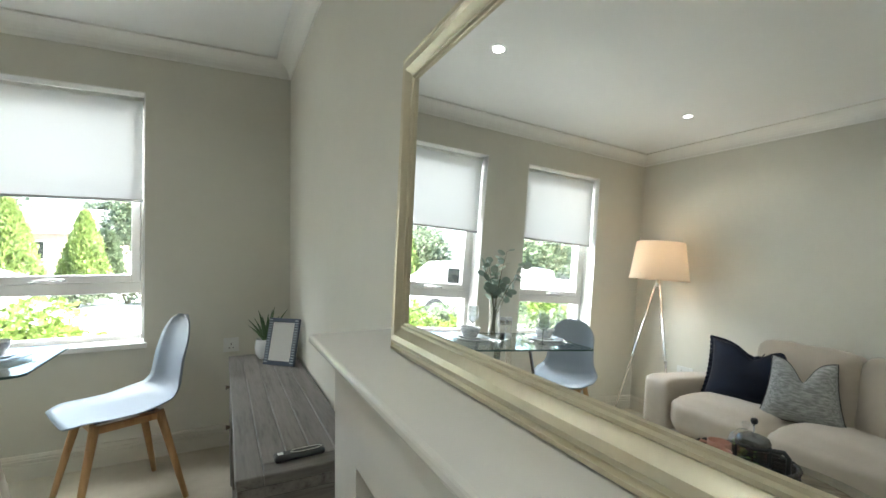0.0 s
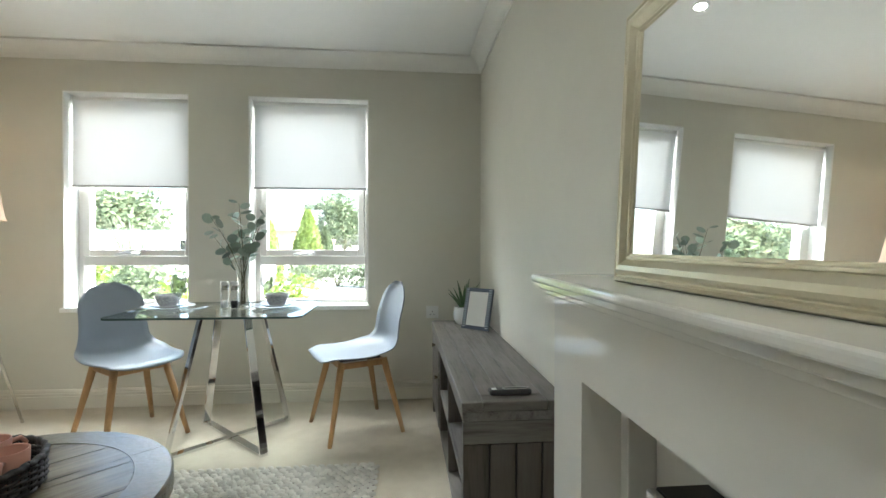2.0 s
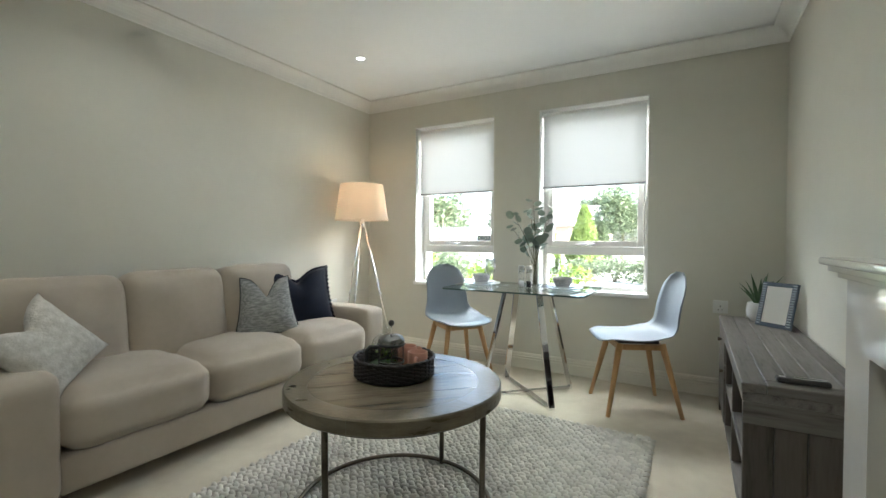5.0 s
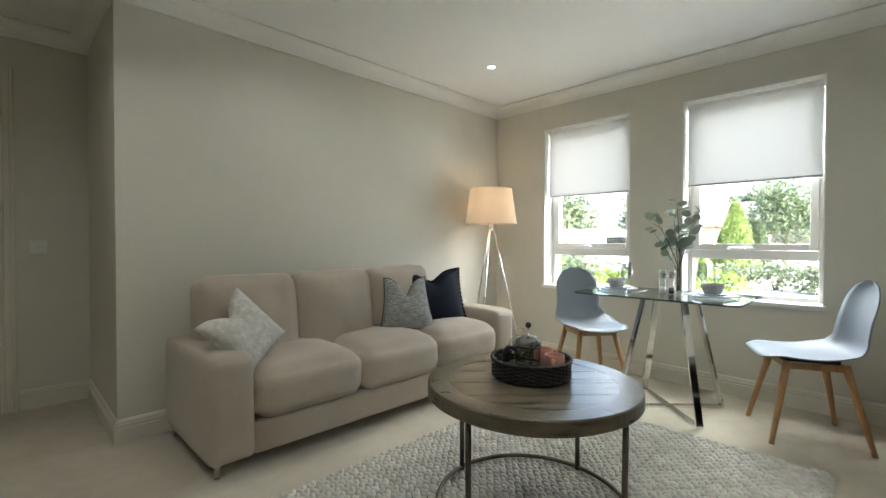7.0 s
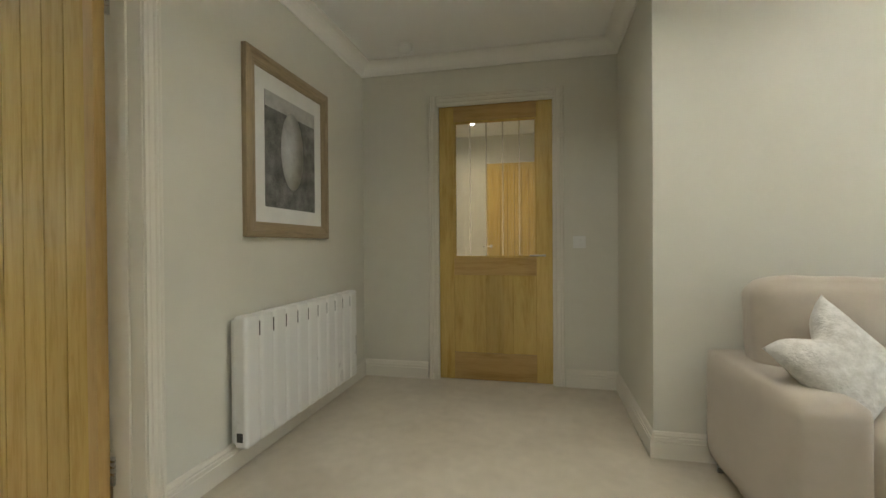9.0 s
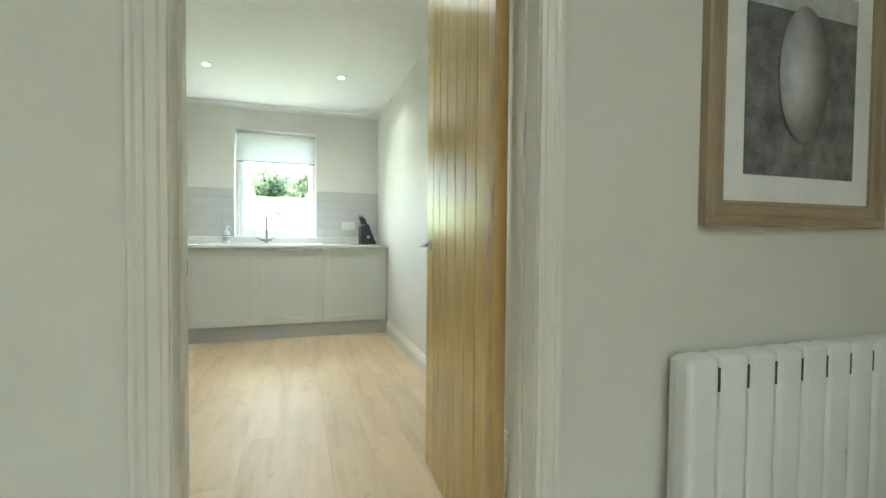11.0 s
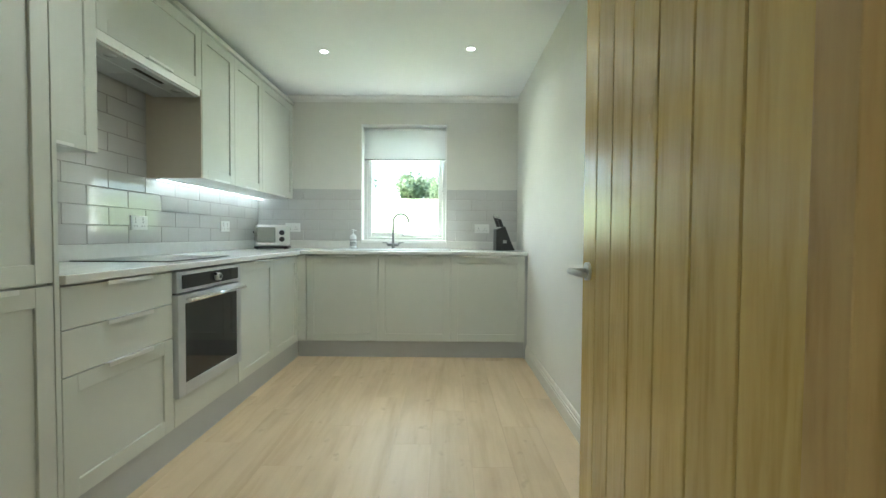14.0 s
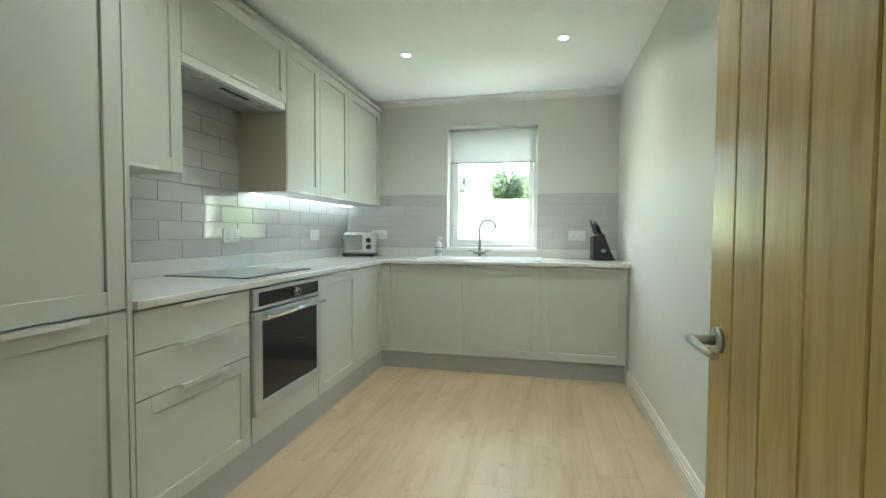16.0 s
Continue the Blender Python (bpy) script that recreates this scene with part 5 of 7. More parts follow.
def rounded_slab(bm, x0, y0, x1, y1, z0, z1, r, n=6):
    loop = []
    for cx, cy, a0 in ((x1 - r, y1 - r, 0), (x0 + r, y1 - r, 90), (x0 + r, y0 + r, 180), (x1 - r, y0 + r, 270)):
        for k in range(n + 1):
            a = radians(a0 + 90 * k / n)
            loop.append((cx + r * math.cos(a), cy + r * math.sin(a)))
    a = [bm.verts.new((x, y, z0)) for x, y in loop]
    b = [bm.verts.new((x, y, z1)) for x, y in loop]
    return a, b, len(loop)


GX0, GX1, GY0, GY1 = -0.862, 0.112, 2.672, 3.30
bm = bmesh.new()
a, b, m = rounded_slab(bm, GX0, GY0, GX1, GY1, DZ - 0.010, DZ, 0.055)
bm.faces.new(b)
bm.faces.new(a[::-1])
part("glass_top", bm, M_TABLEGLASS, dt, "clear glass top")
bm = bmesh.new()
a, b, m = rounded_slab(bm, GX0 - 0.0005, GY0 - 0.0005, GX1 + 0.0005, GY1 + 0.0005, DZ - 0.010, DZ, 0.055)
for k in range(m):
    bm.faces.new((a[k], a[(k + 1) % m], b[(k + 1) % m], b[k]))
part("glass_edge", bm, M_GLASSEDGE, dt, "dark green polished edge")
for sx in (-1, 1):
    for sy in (-1, 1):
        foot, top = Vector((DX + sx * 0.24, DY + sy * 0.235, 0.008)), Vector((DX + sx * 0.118, DY + sy * 0.118, DZ - 0.011))
        part("leg", bar(bmesh.new(), foot, top, 0.040, 0.014, (sy, -sx, 0)), M_CHROME, dt, "flat chrome leg")
        part("pad", lathe(bmesh.new(), [(0, DZ - 0.0105), (0.022, DZ - 0.0105), (0.022, DZ - 0.016), (0, DZ - 0.016)], 16, (top.x, top.y, 0)), M_CHROME, dt)
for s in (1, -1):
    part("floor_bar", bar(bmesh.new(), (DX - 0.245, DY - s * 0.24, 0.008 + 0.001 * s), (DX + 0.245, DY + s * 0.24, 0.008 + 0.001 * s), 0.040, 0.014, (-s, 1, 0)), M_CHROME, dt, "crossed chrome floor bar")


def place_setting(x, y, s):
    pl = thing("dinner_plate", "white dinner plate laid on the glass table", "plate", pose(x, y, DZ + 0.0005), "place settings")
    part("plate", lathe(bmesh.new(), [(0, 0), (0.085, 0), (0.135, 0.013), (0.136, 0.016), (0.085, 0.004), (0, 0.004)], 36), M_CERAM, pl)
    sp_ = thing("side_plate", "smaller white plate stacked on the dinner plate", "plate", pose(x, y, DZ + 0.0115), "place settings")
    part("plate", lathe(bmesh.new(), [(0, 0), (0.07, 0), (0.104, 0.012), (0.105, 0.015), (0.07, 0.004), (0, 0.004)], 36), M_CERAM, sp_)
    bo = thing("bowl", "patterned grey bowl standing on the stacked plates", "bowl", pose(x, y, DZ + 0.0165), "place settings")
    part("bowl_body", lathe(bmesh.new(), [(0, 0), (0.040, 0), (0.048, 0.006), (0.064, 0.045), (0.066, 0.062), (0.063, 0.062), (0.060, 0.045), (0.044, 0.010), (0, 0.008)], 36), M_CERAMPAT, bo)
    part("rim", tube(bmesh.new(), [(0.0645 * math.cos(a), 0.0645 * math.sin(a), 0.0625) for a in [2 * math.pi * k / 36 for k in range(37)]], 0.0018, 6), M_CERAM, bo)
    kn = thing("knife", "steel table knife beside the plate", "knife", pose(x + s * 0.165, y - 0.02, DZ + 0.001, 0, 0, 4))
    part("blade", B(-0.008, 0.0, 0, 0.008, 0.11, 0.002, bevel=0.0008), M_CHROME, kn)
    part("handle", B(-0.006, -0.09, 0, 0.006, 0.0, 0.005, bevel=0.002), M_CHROME, kn)
    fk = thing("fork", "steel table fork beside the plate", "fork", pose(x - s * 0.165, y - 0.02, DZ + 0.001, 0, 0, -4))
    part("handle", B(-0.005, -0.09, 0, 0.005, 0.045, 0.004, bevel=0.0015), M_CHROME, fk)
    part("head", B(-0.011, 0.045, 0, 0.011, 0.062, 0.003, bevel=0.001), M_CHROME, fk)
    for k in range(4):
        part("tine", B(-0.0105 + k * 0.006, 0.0615, 0, -0.0075 + k * 0.006, 0.10, 0.002), M_CHROME, fk)


place_setting(-0.70, 3.02, -1)
place_setting(-0.10, 3.02, 1)


M_WINE = glass("wine_glass_clear", (0.68, 0.71, 0.73), 0.0, 0.20, 1.2)


def wine_glass(x, y):
    g = thing("wine_glass", "clear stemmed wine glass standing on the glass table", "wine glass", pose(x, y, DZ + 0.0005), "wine glasses")
    part("bowl", lathe(bmesh.new(), [(0.004, 0.085), (0.020, 0.092), (0.036, 0.115), (0.040, 0.145), (0.034, 0.200), (0.033, 0.202)], 28), M_WINE, g)
    part("stem", lathe(bmesh.new(), [(0.0, 0.0), (0.034, 0.001), (0.033, 0.003), (0.008, 0.006), (0.0038, 0.014), (0.0036, 0.080), (0.005, 0.088), (0, 0.090)], 24), M_WINE, g)
    return g


wine_glass(-0.565, 2.86)
wine_glass(-0.20, 3.17)


def mill(x, y, material, label):
    m = thing("pepper_mill", label, "mill", pose(x, y, DZ + 0.0005), "salt and pepper mills")
    part("body", lathe(bmesh.new(), [(0.024, 0.0), (0.0245, 0.004), (0.021, 0.05), (0.020, 0.085), (0.021, 0.105)], 20), M_POT, m, "clear acrylic body")
    part("filling", lathe(bmesh.new(), [(0, 0.004), (0.018, 0.004), (0.018, 0.045), (0, 0.045)], 16), material, m)
    part("cap", lathe(bmesh.new(), [(0.022, 0.105), (0.022, 0.148), (0.018, 0.153), (0, 0.154)], 20), M_STEEL, m, "brushed steel cap")


mill(-0.385, 3.0, M_CERAM, "clear salt mill with a steel cap on the table")
mill(-0.325, 2.985, M_BLACK, "clear pepper mill with a steel cap on the table")

va = thing("flower_vase", "tall flared glass vase of eucalyptus stems on the table", "vase", pose(-0.31, 3.075, DZ + 0.0005))
part("glass", lathe(bmesh.new(), [(0, 0.004), (0.034, 0.004), (0.037, 0.0), (0.038, 0.012), (0.030, 0.09), (0.031, 0.16), (0.044, 0.268)], 28), M_POT, va, "clear flared glass")
rnd = random.Random(12)
for k in range(7):
    a = k * 0.92 + 0.3
    lean = rnd.uniform(0.06, 0.19)
    top = rnd.uniform(0.42, 0.60)
    pts = []
    for j in range(7):
        s = j / 6
        pts.append(Vector((math.cos(a) * lean * s * s * (1 if s > .4 else 0.6) + 0.012 * math.cos(a + 2) * (1 - s), math.sin(a) * lean * s * s + 0.012 * math.sin(a + 2) * (1 - s), 0.015 + (top - 0.015) * s)))
    st = part("stem", tube(bmesh.new(), pts, [0.0025] * 5 + [0.0018, 0.001], 5), M_STEM, va)
    for j in range(10):
        s = 0.52 + 0.48 * j / 9
        i = min(5, int(s * 6))
        p = pts[i].lerp(pts[i + 1], s * 6 - i)
        b = rnd.uniform(0, 6.28)
        out = Vector((math.cos(b), math.sin(b), rnd.uniform(-0.1, 0.8))).normalized()
        r = rnd.uniform(0.022, 0.036) * (1.15 - 0.45 * (s - .5))
        c = p + out * (r + 0.006)
        nrm = out.cross(Vector((rnd.uniform(-1, 1), rnd.uniform(-1, 1), rnd.uniform(-1, 1)))).normalized()
        w = out.cross(nrm)
        bm = bmesh.new()
        cen = bm.verts.new(c + nrm * 0.003)
        rim = [bm.verts.new(c + out * r * math.cos(q) + w * r * 0.88 * math.sin(q)) for q in [2 * math.pi * e / 9 for e in range(9)]]
        for e in range(9):
            bm.faces.new((cen, rim[e], rim[(e + 1) % 9])).smooth = True
        part("leaf", bm, M_EUC, st)


# ---------------------------------------------------------------- dining chairs
def shell_chair(at, label):
    """Moulded plastic shell on four splayed beech legs; faces local +x."""
    c = thing("dining_chair", label, "chair", at, "chairs at the glass table")
    prof = []
    for k in range(15):                      # seat from front lip to the turn
        s = k / 14
        prof.append((0.235 - 0.375 * s, 0.452 - 0.012 * math.sin(s * math.pi) - (0.022 * (1 - s * 6) if s < 1 / 6 else 0)))
    cx, cz, r = -0.140, 0.452 + 0.100, 0.100
    for k in range(1, 7):
        a = radians(-90 - 78 * k / 6)
        prof.append((cx + r * math.cos(a), cz + r * math.sin(a)))
    lx, lz = prof[-1]
    for k in range(1, 13):
        s = k / 12
        prof.append((lx - 0.048 * s - 0.012 * s * s, lz + 0.322 * s))
    n, wn_ = len(prof), 14
    bm = bmesh.new()
    top, bot = [], []
    for i, (x, z) in enumerate(prof):
        s = i / (n - 1)
        if s < 0.40:
            half = 0.20 + 0.025 * math.sin(s / 0.4 * math.pi / 2)
            half *= 1 if s > 0.12 else math.sqrt(max(0.05, 1 - ((0.12 - s) / 0.125) ** 2)) * 0.28 + 0.72
        else:
            q = (s - 0.40) / 0.60
            half = 0.222 - 0.070 * q - 0.016 * math.sin(min(1, q * 1.3) * math.pi)
            if q > 0.66:
                half *= max(0.02, 1 - ((q - 0.66) / 0.345) ** 2.8) ** 0.5
        px_, pz_ = prof[max(0, i - 1)]
        nx_, nz_ = prof[min(n - 1, i + 1)]
        tx, tz = nx_ - px_, nz_ - pz_
        ln = math.hypot(tx, tz)
        nrm = Vector((tz / ln, 0, -tx / ln))
        rowt, rowb = [], []
        for j in range(wn_ + 1):
            v = j / wn_ * 2 - 1
            curl = 0.030 * abs(v) ** 2.5 * (0.7 + 0.9 * max(0, min(1, (s - 0.3) * 4)) * (1 - max(0, s - 0.75) * 3.2))
            p = Vector((x, v * half, z)) + nrm * curl
            rowt.append(bm.verts.new(p + nrm * 0.0035))
            rowb.append(bm.verts.new(p - nrm * 0.0035))
        top.append(rowt)
        bot.append(rowb)
    for i in range(n - 1):
        for j in range(wn_):
            bm.faces.new((top[i][j], top[i][j + 1], top[i + 1][j + 1], top[i + 1][j])).smooth = True
            bm.faces.new((bot[i][j], bot[i + 1][j], bot[i + 1][j + 1], bot[i][j + 1])).smooth = True
        for j in (0, wn_):
            bm.faces.new((top[i][j], top[i + 1][j], bot[i + 1][j], bot[i][j])).smooth = True
    for i in (0, n - 1):
        for j in range(wn_):
            bm.faces.new((top[i][j], top[i][j + 1], bot[i][j + 1], bot[i][j])).smooth = True
    part("seat_shell", bm, M_CHAIR, c, "pale blue-grey moulded shell")
    for sx in (-1, 1):
        for sy in (-1, 1):
            part("leg", tube(bmesh.new(), [(sx * 0.215, sy * 0.205, 0.0), (sx * 0.125, sy * 0.125, 0.425)], [0.012, 0.020], 10), M_BEECH, c, "tapered beech leg")
    for sy in (-1, 1):
        part("side_rail", bar(bmesh.new(), (-0.125, sy * 0.125, 0.404), (0.125, sy * 0.125, 0.404), 0.022, 0.030, (0, 1, 0)), M_BEECH, c)
    for sx in (-1, 1):
        part("cross_rail", bar(bmesh.new(), (sx * 0.125, -0.125, 0.404), (sx * 0.125, 0.125, 0.404), 0.022, 0.030, (1, 0, 0)), M_BEECH, c)
    bm = bmesh.new()
    box(bm, -0.12, -0.09, 0.418, 0.12, 0.09, 0.4365)
    part("fixing_plate", bm, M_BLACK, c)
    return c


ch = shell_chair(pose(0.345, 3.055, 0, 0, 0, 205), "pale blue-grey plastic shell chair on splayed beech legs")
copy_thing(ch, pose(-0.905, 3.02, 0, 0, 0, -38))


# ---------------------------------------------------------------- kitchen
UX, UB, WT = 0.41, -5.09, 0.915          # unit faces along x and at the back, worktop height
DB, DT = 0.145, 0.878                    # door bottoms and tops


def shaker(parent, name, face, a0, a1, z0, z1, rail=0.062, plain=False):
    """A shaker front. face is ('x', plane) looking to -x or ('y', plane) looking to +y; a0..a1 along the other axis."""
    ax, pl = face
    s = -1 if ax == "x" else 1

    def bx(bm, u0, u1, c0, c1, d0, d1, bevel=0.0):
        if ax == "x":
            return box(bm, pl + s * d0, u0, c0, pl + s * d1, u1, c1, bevel=bevel)
        return box(bm, u0, pl + s * d0, c0, u1, pl + s * d1, c1, bevel=bevel)
    a0, a1 = min(a0, a1) + 0.0015, max(a0, a1) - 0.0015
    z0, z1 = z0 + 0.0015, z1 - 0.0015
    if plain:
        return part(name, bx(bmesh.new(), a0, a1, z0, z1, -0.020, 0.0, 0.0018), M_CAB, parent)
    front = part(name, bx(bmesh.new(), a0 + rail - 0.002, a1 - rail + 0.002, z0 + rail - 0.002, z1 - rail + 0.002, -0.018, -0.010), M_CAB, parent)
    for u0, u1 in ((a0, a0 + rail), (a1 - rail, a1)):
        part("stile", bx(bmesh.new(), u0, u1, z0, z1, -0.020, 0.0, 0.0015), M_CAB, front)
    for c0, c1 in ((z1 - rail, z1), (z0, z0 + rail)):
        part("rail", bx(bmesh.new(), a0 + rail, a1 - rail, c0, c1, -0.020, -0.0004, 0.001), M_CAB, front)
    return front


def edge_pull(parent, face, a0, a1, z, down=False):
    """Slim metal lip handle on the top (or bottom) edge of a front."""
    ax, pl = face
    s = -1 if ax == "x" else 1
    bm = bmesh.new()
    h = -0.014 if not down else 0.014
    for d0, d1, c0, c1 in ((-0.015, 0.018, z, z + 0.0018), (0.016, 0.018, z + min(h, 0), z + max(h, 0.0018))):
        if ax == "x":
            box(bm, pl + s * d0, a0, c0, pl + s * d1, a1, c1)
        else:
            box(bm, a0, pl + s * d0, c0, a1, pl + s * d1, c1)
    return part("edge_pull", bm, M_PULL, parent, "slim brushed metal edge pull")


XF, YF = ("x", UX), ("y", UB)
# tall unit beside the worktop
tu = thing("tall_cabinet", "tall pale sage shaker cabinet with two doors", "cabinet")
part("carcass", B(UX + 0.021, -2.733, 0.14, KE - 0.002, -2.137, 2.306), M_CAB, tu)
part("end_panel", B(UX - 0.002, -2.752, 0.0, KE - 0.002, -2.7335, 2.306, bevel=0.001), M_CAB, tu)
d = shaker(tu, "cabinet_door", XF, -2.733, -2.137, DB, 0.886)
edge_pull(d, XF, -2.60, -2.38, 0.886)
shaker(tu, "cabinet_door", XF, -2.733, -2.137, 0.892, 2.304)
part("plinth", B(UX + 0.014, -2.733, 0.0, UX + 0.031, -2.137, 0.139), M_PLINTH, tu)

# drawers
du = thing("drawer_unit", "pale sage three-drawer base unit", "drawer unit")
part("carcass", B(UX + 0.021, -3.349, 0.14, KE - 0.002, -2.756, WT - 0.031), M_CAB, du)
for (z0, z1, plain) in ((0.731, DT, True), (0.573, 0.731, True), (DB, 0.573, False)):
    d = shaker(du, "drawer_front", XF, -3.349, -2.756, z0, z1, plain=plain)
    edge_pull(d, XF, -3.19, -2.94, z1)
# oven
ov = thing("oven", "built-in stainless steel and black glass single oven", "oven")
O0, O1 = -3.985, -3.354
part("body", B(UX + 0.02, O0 + 0.01, 0.285, KE - 0.05, O1 - 0.01, 0.868), M_BLACK, ov)
part("control_panel", B(UX - 0.018, O0, 0.775, UX + 0.019, O1, 0.876, bevel=0.003), M_OVEN, ov)
part("control_glass", B(UX - 0.0205, O0 + 0.035, 0.792, UX - 0.0185, O1 - 0.035, 0.858, bevel=0.0006), M_BLACKGLASS, ov, "black control strip")
kb = part("knob", tube(bmesh.new(), [(UX - 0.0206, -3.70, 0.825), (UX - 0.044, -3.70, 0.825)], [0.022, 0.020], 20), M_STEEL, ov)
part("knob_face", tube(bmesh.new(), [(UX - 0.0442, -3.70, 0.825), (UX - 0.0465, -3.70, 0.825)], 0.012, 16), M_BLACK, kb)
bm = bmesh.new()
box(bm, UX - 0.022, O0, 0.285, UX + 0.019, O0 + 0.058, 0.765, bevel=0.002)
box(bm, UX - 0.022, O1 - 0.058, 0.285, UX + 0.019, O1, 0.765, bevel=0.002)
box(bm, UX - 0.022, O0 + 0.058, 0.285, UX + 0.019, O1 - 0.058, 0.345, bevel=0.002)
box(bm, UX - 0.022, O0 + 0.058, 0.722, UX + 0.019, O1 - 0.058, 0.765, bevel=0.002)
od = part("oven_door", bm, M_OVEN, ov, "stainless door frame")
part("door_glass", B(UX - 0.0215, O0 + 0.058, 0.345, UX - 0.010, O1 - 0.058, 0.722), M_BLACKGLASS, od, "dark oven window")
bm = tube(bmesh.new(), [(UX - 0.060, O0 + 0.03, 0.742), (UX - 0.060, O1 - 0.03, 0.742)], 0.011, 12)
for y in (O0 + 0.07, O1 - 0.07):
    tube(bm, [(UX - 0.022, y, 0.742), (UX - 0.060, y, 0.742)], 0.008, 8)
part("bar_handle", bm, M_CHROME, od, "bright bar handle")
shaker(ov, "filler_panel", XF, O0, O1, DB, 0.282, plain=True)
# two doors towards the corner
bu = thing("base_cabinet", "pale sage shaker base unit beside the oven", "base unit")
part("carcass", B(UX + 0.021, -5.69, 0.14, KE - 0.002, -3.990, WT - 0.031), M_CAB, bu)
for a, b in ((-4.552, -3.990), (-5.075, -4.552)):
    d = shaker(bu, "cabinet_door", XF, a, b, DB, DT)
    if a > -5:
        edge_pull(d, XF, -4.42, -4.18, DT)
# back run
for k, (a, b, nm) in enumerate(((-0.272, 0.341, "sage shaker base unit in the corner run"), (-0.890, -0.272, "sage shaker base unit under the sink"), (-1.522, -0.890, "sage shaker base unit against the plain wall"))):
    u = thing("base_cabinet", "pale " + nm, "base unit")
    part("carcass", B(a + 0.001, KS + 0.002, 0.14, b - 0.001, UB - 0.021, WT - 0.031), M_CAB, u)
    d = shaker(u, "cabinet_door", YF, a, b, DB, DT)
    edge_pull(d, YF, (a + b) / 2 - 0.11, (a + b) / 2 + 0.11, DT)
cp = thing("corner_post", "pale sage corner filler between the two runs", "filler")
part("post", B(0.343, UB - 0.019, DB, UX + 0.018, UB + 0.0135, DT), M_CAB, cp)
pl = thing("plinth", "grey plinth board under the kitchen units", "plinth")
part("board", B(UX + 0.014, -5.12, 0.0, UX + 0.031, -2.754, 0.139), M_PLINTH, pl)
part("board", B(-1.535, UB - 0.052, 0.0, UX + 0.0135, UB - 0.035, 0.139), M_PLINTH, pl)
part("end_strip", B(KW + 0.001, UB - 0.060, 0.0, -1.523, UB - 0.004, WT - 0.031), M_PLINTH, pl)

wt = thing("worktop", "white stone L-shaped worktop with a low upstand", "worktop")
part("slab", B(UX - 0.022, KS + 0.002, WT - 0.030, KE - 0.002, -2.753, WT, bevel=0.004, seg=2), M_WORKTOP, wt)
part("slab", B(KW + 0.001, KS + 0.002, WT - 0.030, UX - 0.0225, UB + 0.022, WT, bevel=0.004, seg=2), M_WORKTOP, wt)
part("upstand", B(KE - 0.016, KS + 0.016, WT, KE - 0.002, -2.753, 0.995, bevel=0.002), M_WORKTOP, wt)
part("upstand", B(KW + 0.001, KS + 0.002, WT, KE - 0.0165, KS + 0.016, 0.995, bevel=0.002), M_WORKTOP, wt)
hb = thing("induction_hob", "black glass hob set into the worktop over the oven", "hob")
part("glass_plate", B(0.478, -4.03, WT + 0.0005, 0.955, -3.43, WT + 0.006, bevel=0.002), M_BLACKGLASS, hb)
for cx, cy, r in ((0.60, -3.57, 0.08), (0.60, -3.88, 0.10), (0.83, -3.57, 0.10), (0.83, -3.88, 0.08)):
    part("zone_ring", tube(bmesh.new(), [(cx + r * math.cos(a), cy + r * math.sin(a), WT + 0.006) for a in [2 * math.pi * k / 32 for k in range(33)]], 0.0008, 4), M_PLINTH, hb, "thin grey ring")

# sink, tap
sk = thing("kitchen_sink", "white inset sink with a drainer under the window", "sink")
bm = bmesh.new()
for x0, y0, x1, y1 in ((-0.90, -5.61, 0.14, -5.585), (-0.90, -5.20, 0.14, -5.175), (-0.90, -5.585, -0.875, -5.20), (0.115, -5.585, 0.14, -5.20), (-0.40, -5.585, -0.375, -5.20)):
    box(bm, x0, y0, WT + 0.0006, x1, y1, WT + 0.010, bevel=0.003)
part("rim", bm, M_CERAM, sk)
part("bowl_floor", B(-0.375, -5.585, WT + 0.0006, 0.115, -5.20, WT + 0.002), M_PLINTH, sk)
part("drainer", B(-0.875, -5.585, WT + 0.0006, -0.40, -5.20, WT + 0.004), M_CERAM, sk)
bm = bmesh.new()
for k in range(8):
    box(bm, -0.85, -5.56 + k * 0.044, WT + 0.004, -0.43, -5.545 + k * 0.044, WT + 0.007, bevel=0.001)
part("drainer_ribs", bm, M_CERAM, sk)
tp = thing("kitchen_tap", "brushed steel swan-neck mixer tap behind the sink", "tap", pose(-0.335, -5.640, WT))
bm = bmesh.new()
pts = [(0, 0, 0), (0, 0, 0.05), (0, 0, 0.16), (0, 0, 0.27)]
for k in range(1, 10):
    a = math.pi - math.pi * 0.92 * k / 9
    pts.append((-0.075 - 0.075 * math.cos(a), 0.02 * k / 9, 0.27 + 0.075 * math.sin(a)))
pts.append((pts[-1][0] - 0.004, 0.022, pts[-1][2] - 0.03))
tube(bm, pts, [0.018, 0.014] + [0.0105] * (len(pts) - 2), 12)
M_TAP = mat("grey_brushed_steel", (0.30, 0.30, 0.295), (0.25, 0.25, 0.245), 6, 0.3, 1.0)
part("spout", bm, M_TAP, tp)
bm = tube(bmesh.new(), [(-0.055, 0, 0.045), (0.055, 0, 0.045)], 0.014, 12)
part("cross_body", bm, M_TAP, tp)
for s in (-1, 1):
    part("lever", tube(bmesh.new(), [(s * 0.055, 0, 0.045), (s * 0.058, 0.004, 0.062), (s * 0.105, 0.022, 0.066)], [0.010, 0.007, 0.005], 8), M_TAP, tp)
so = thing("soap_dispenser", "white pump soap bottle with a dark printed band", "soap bottle", pose(0.05, -5.615, WT))
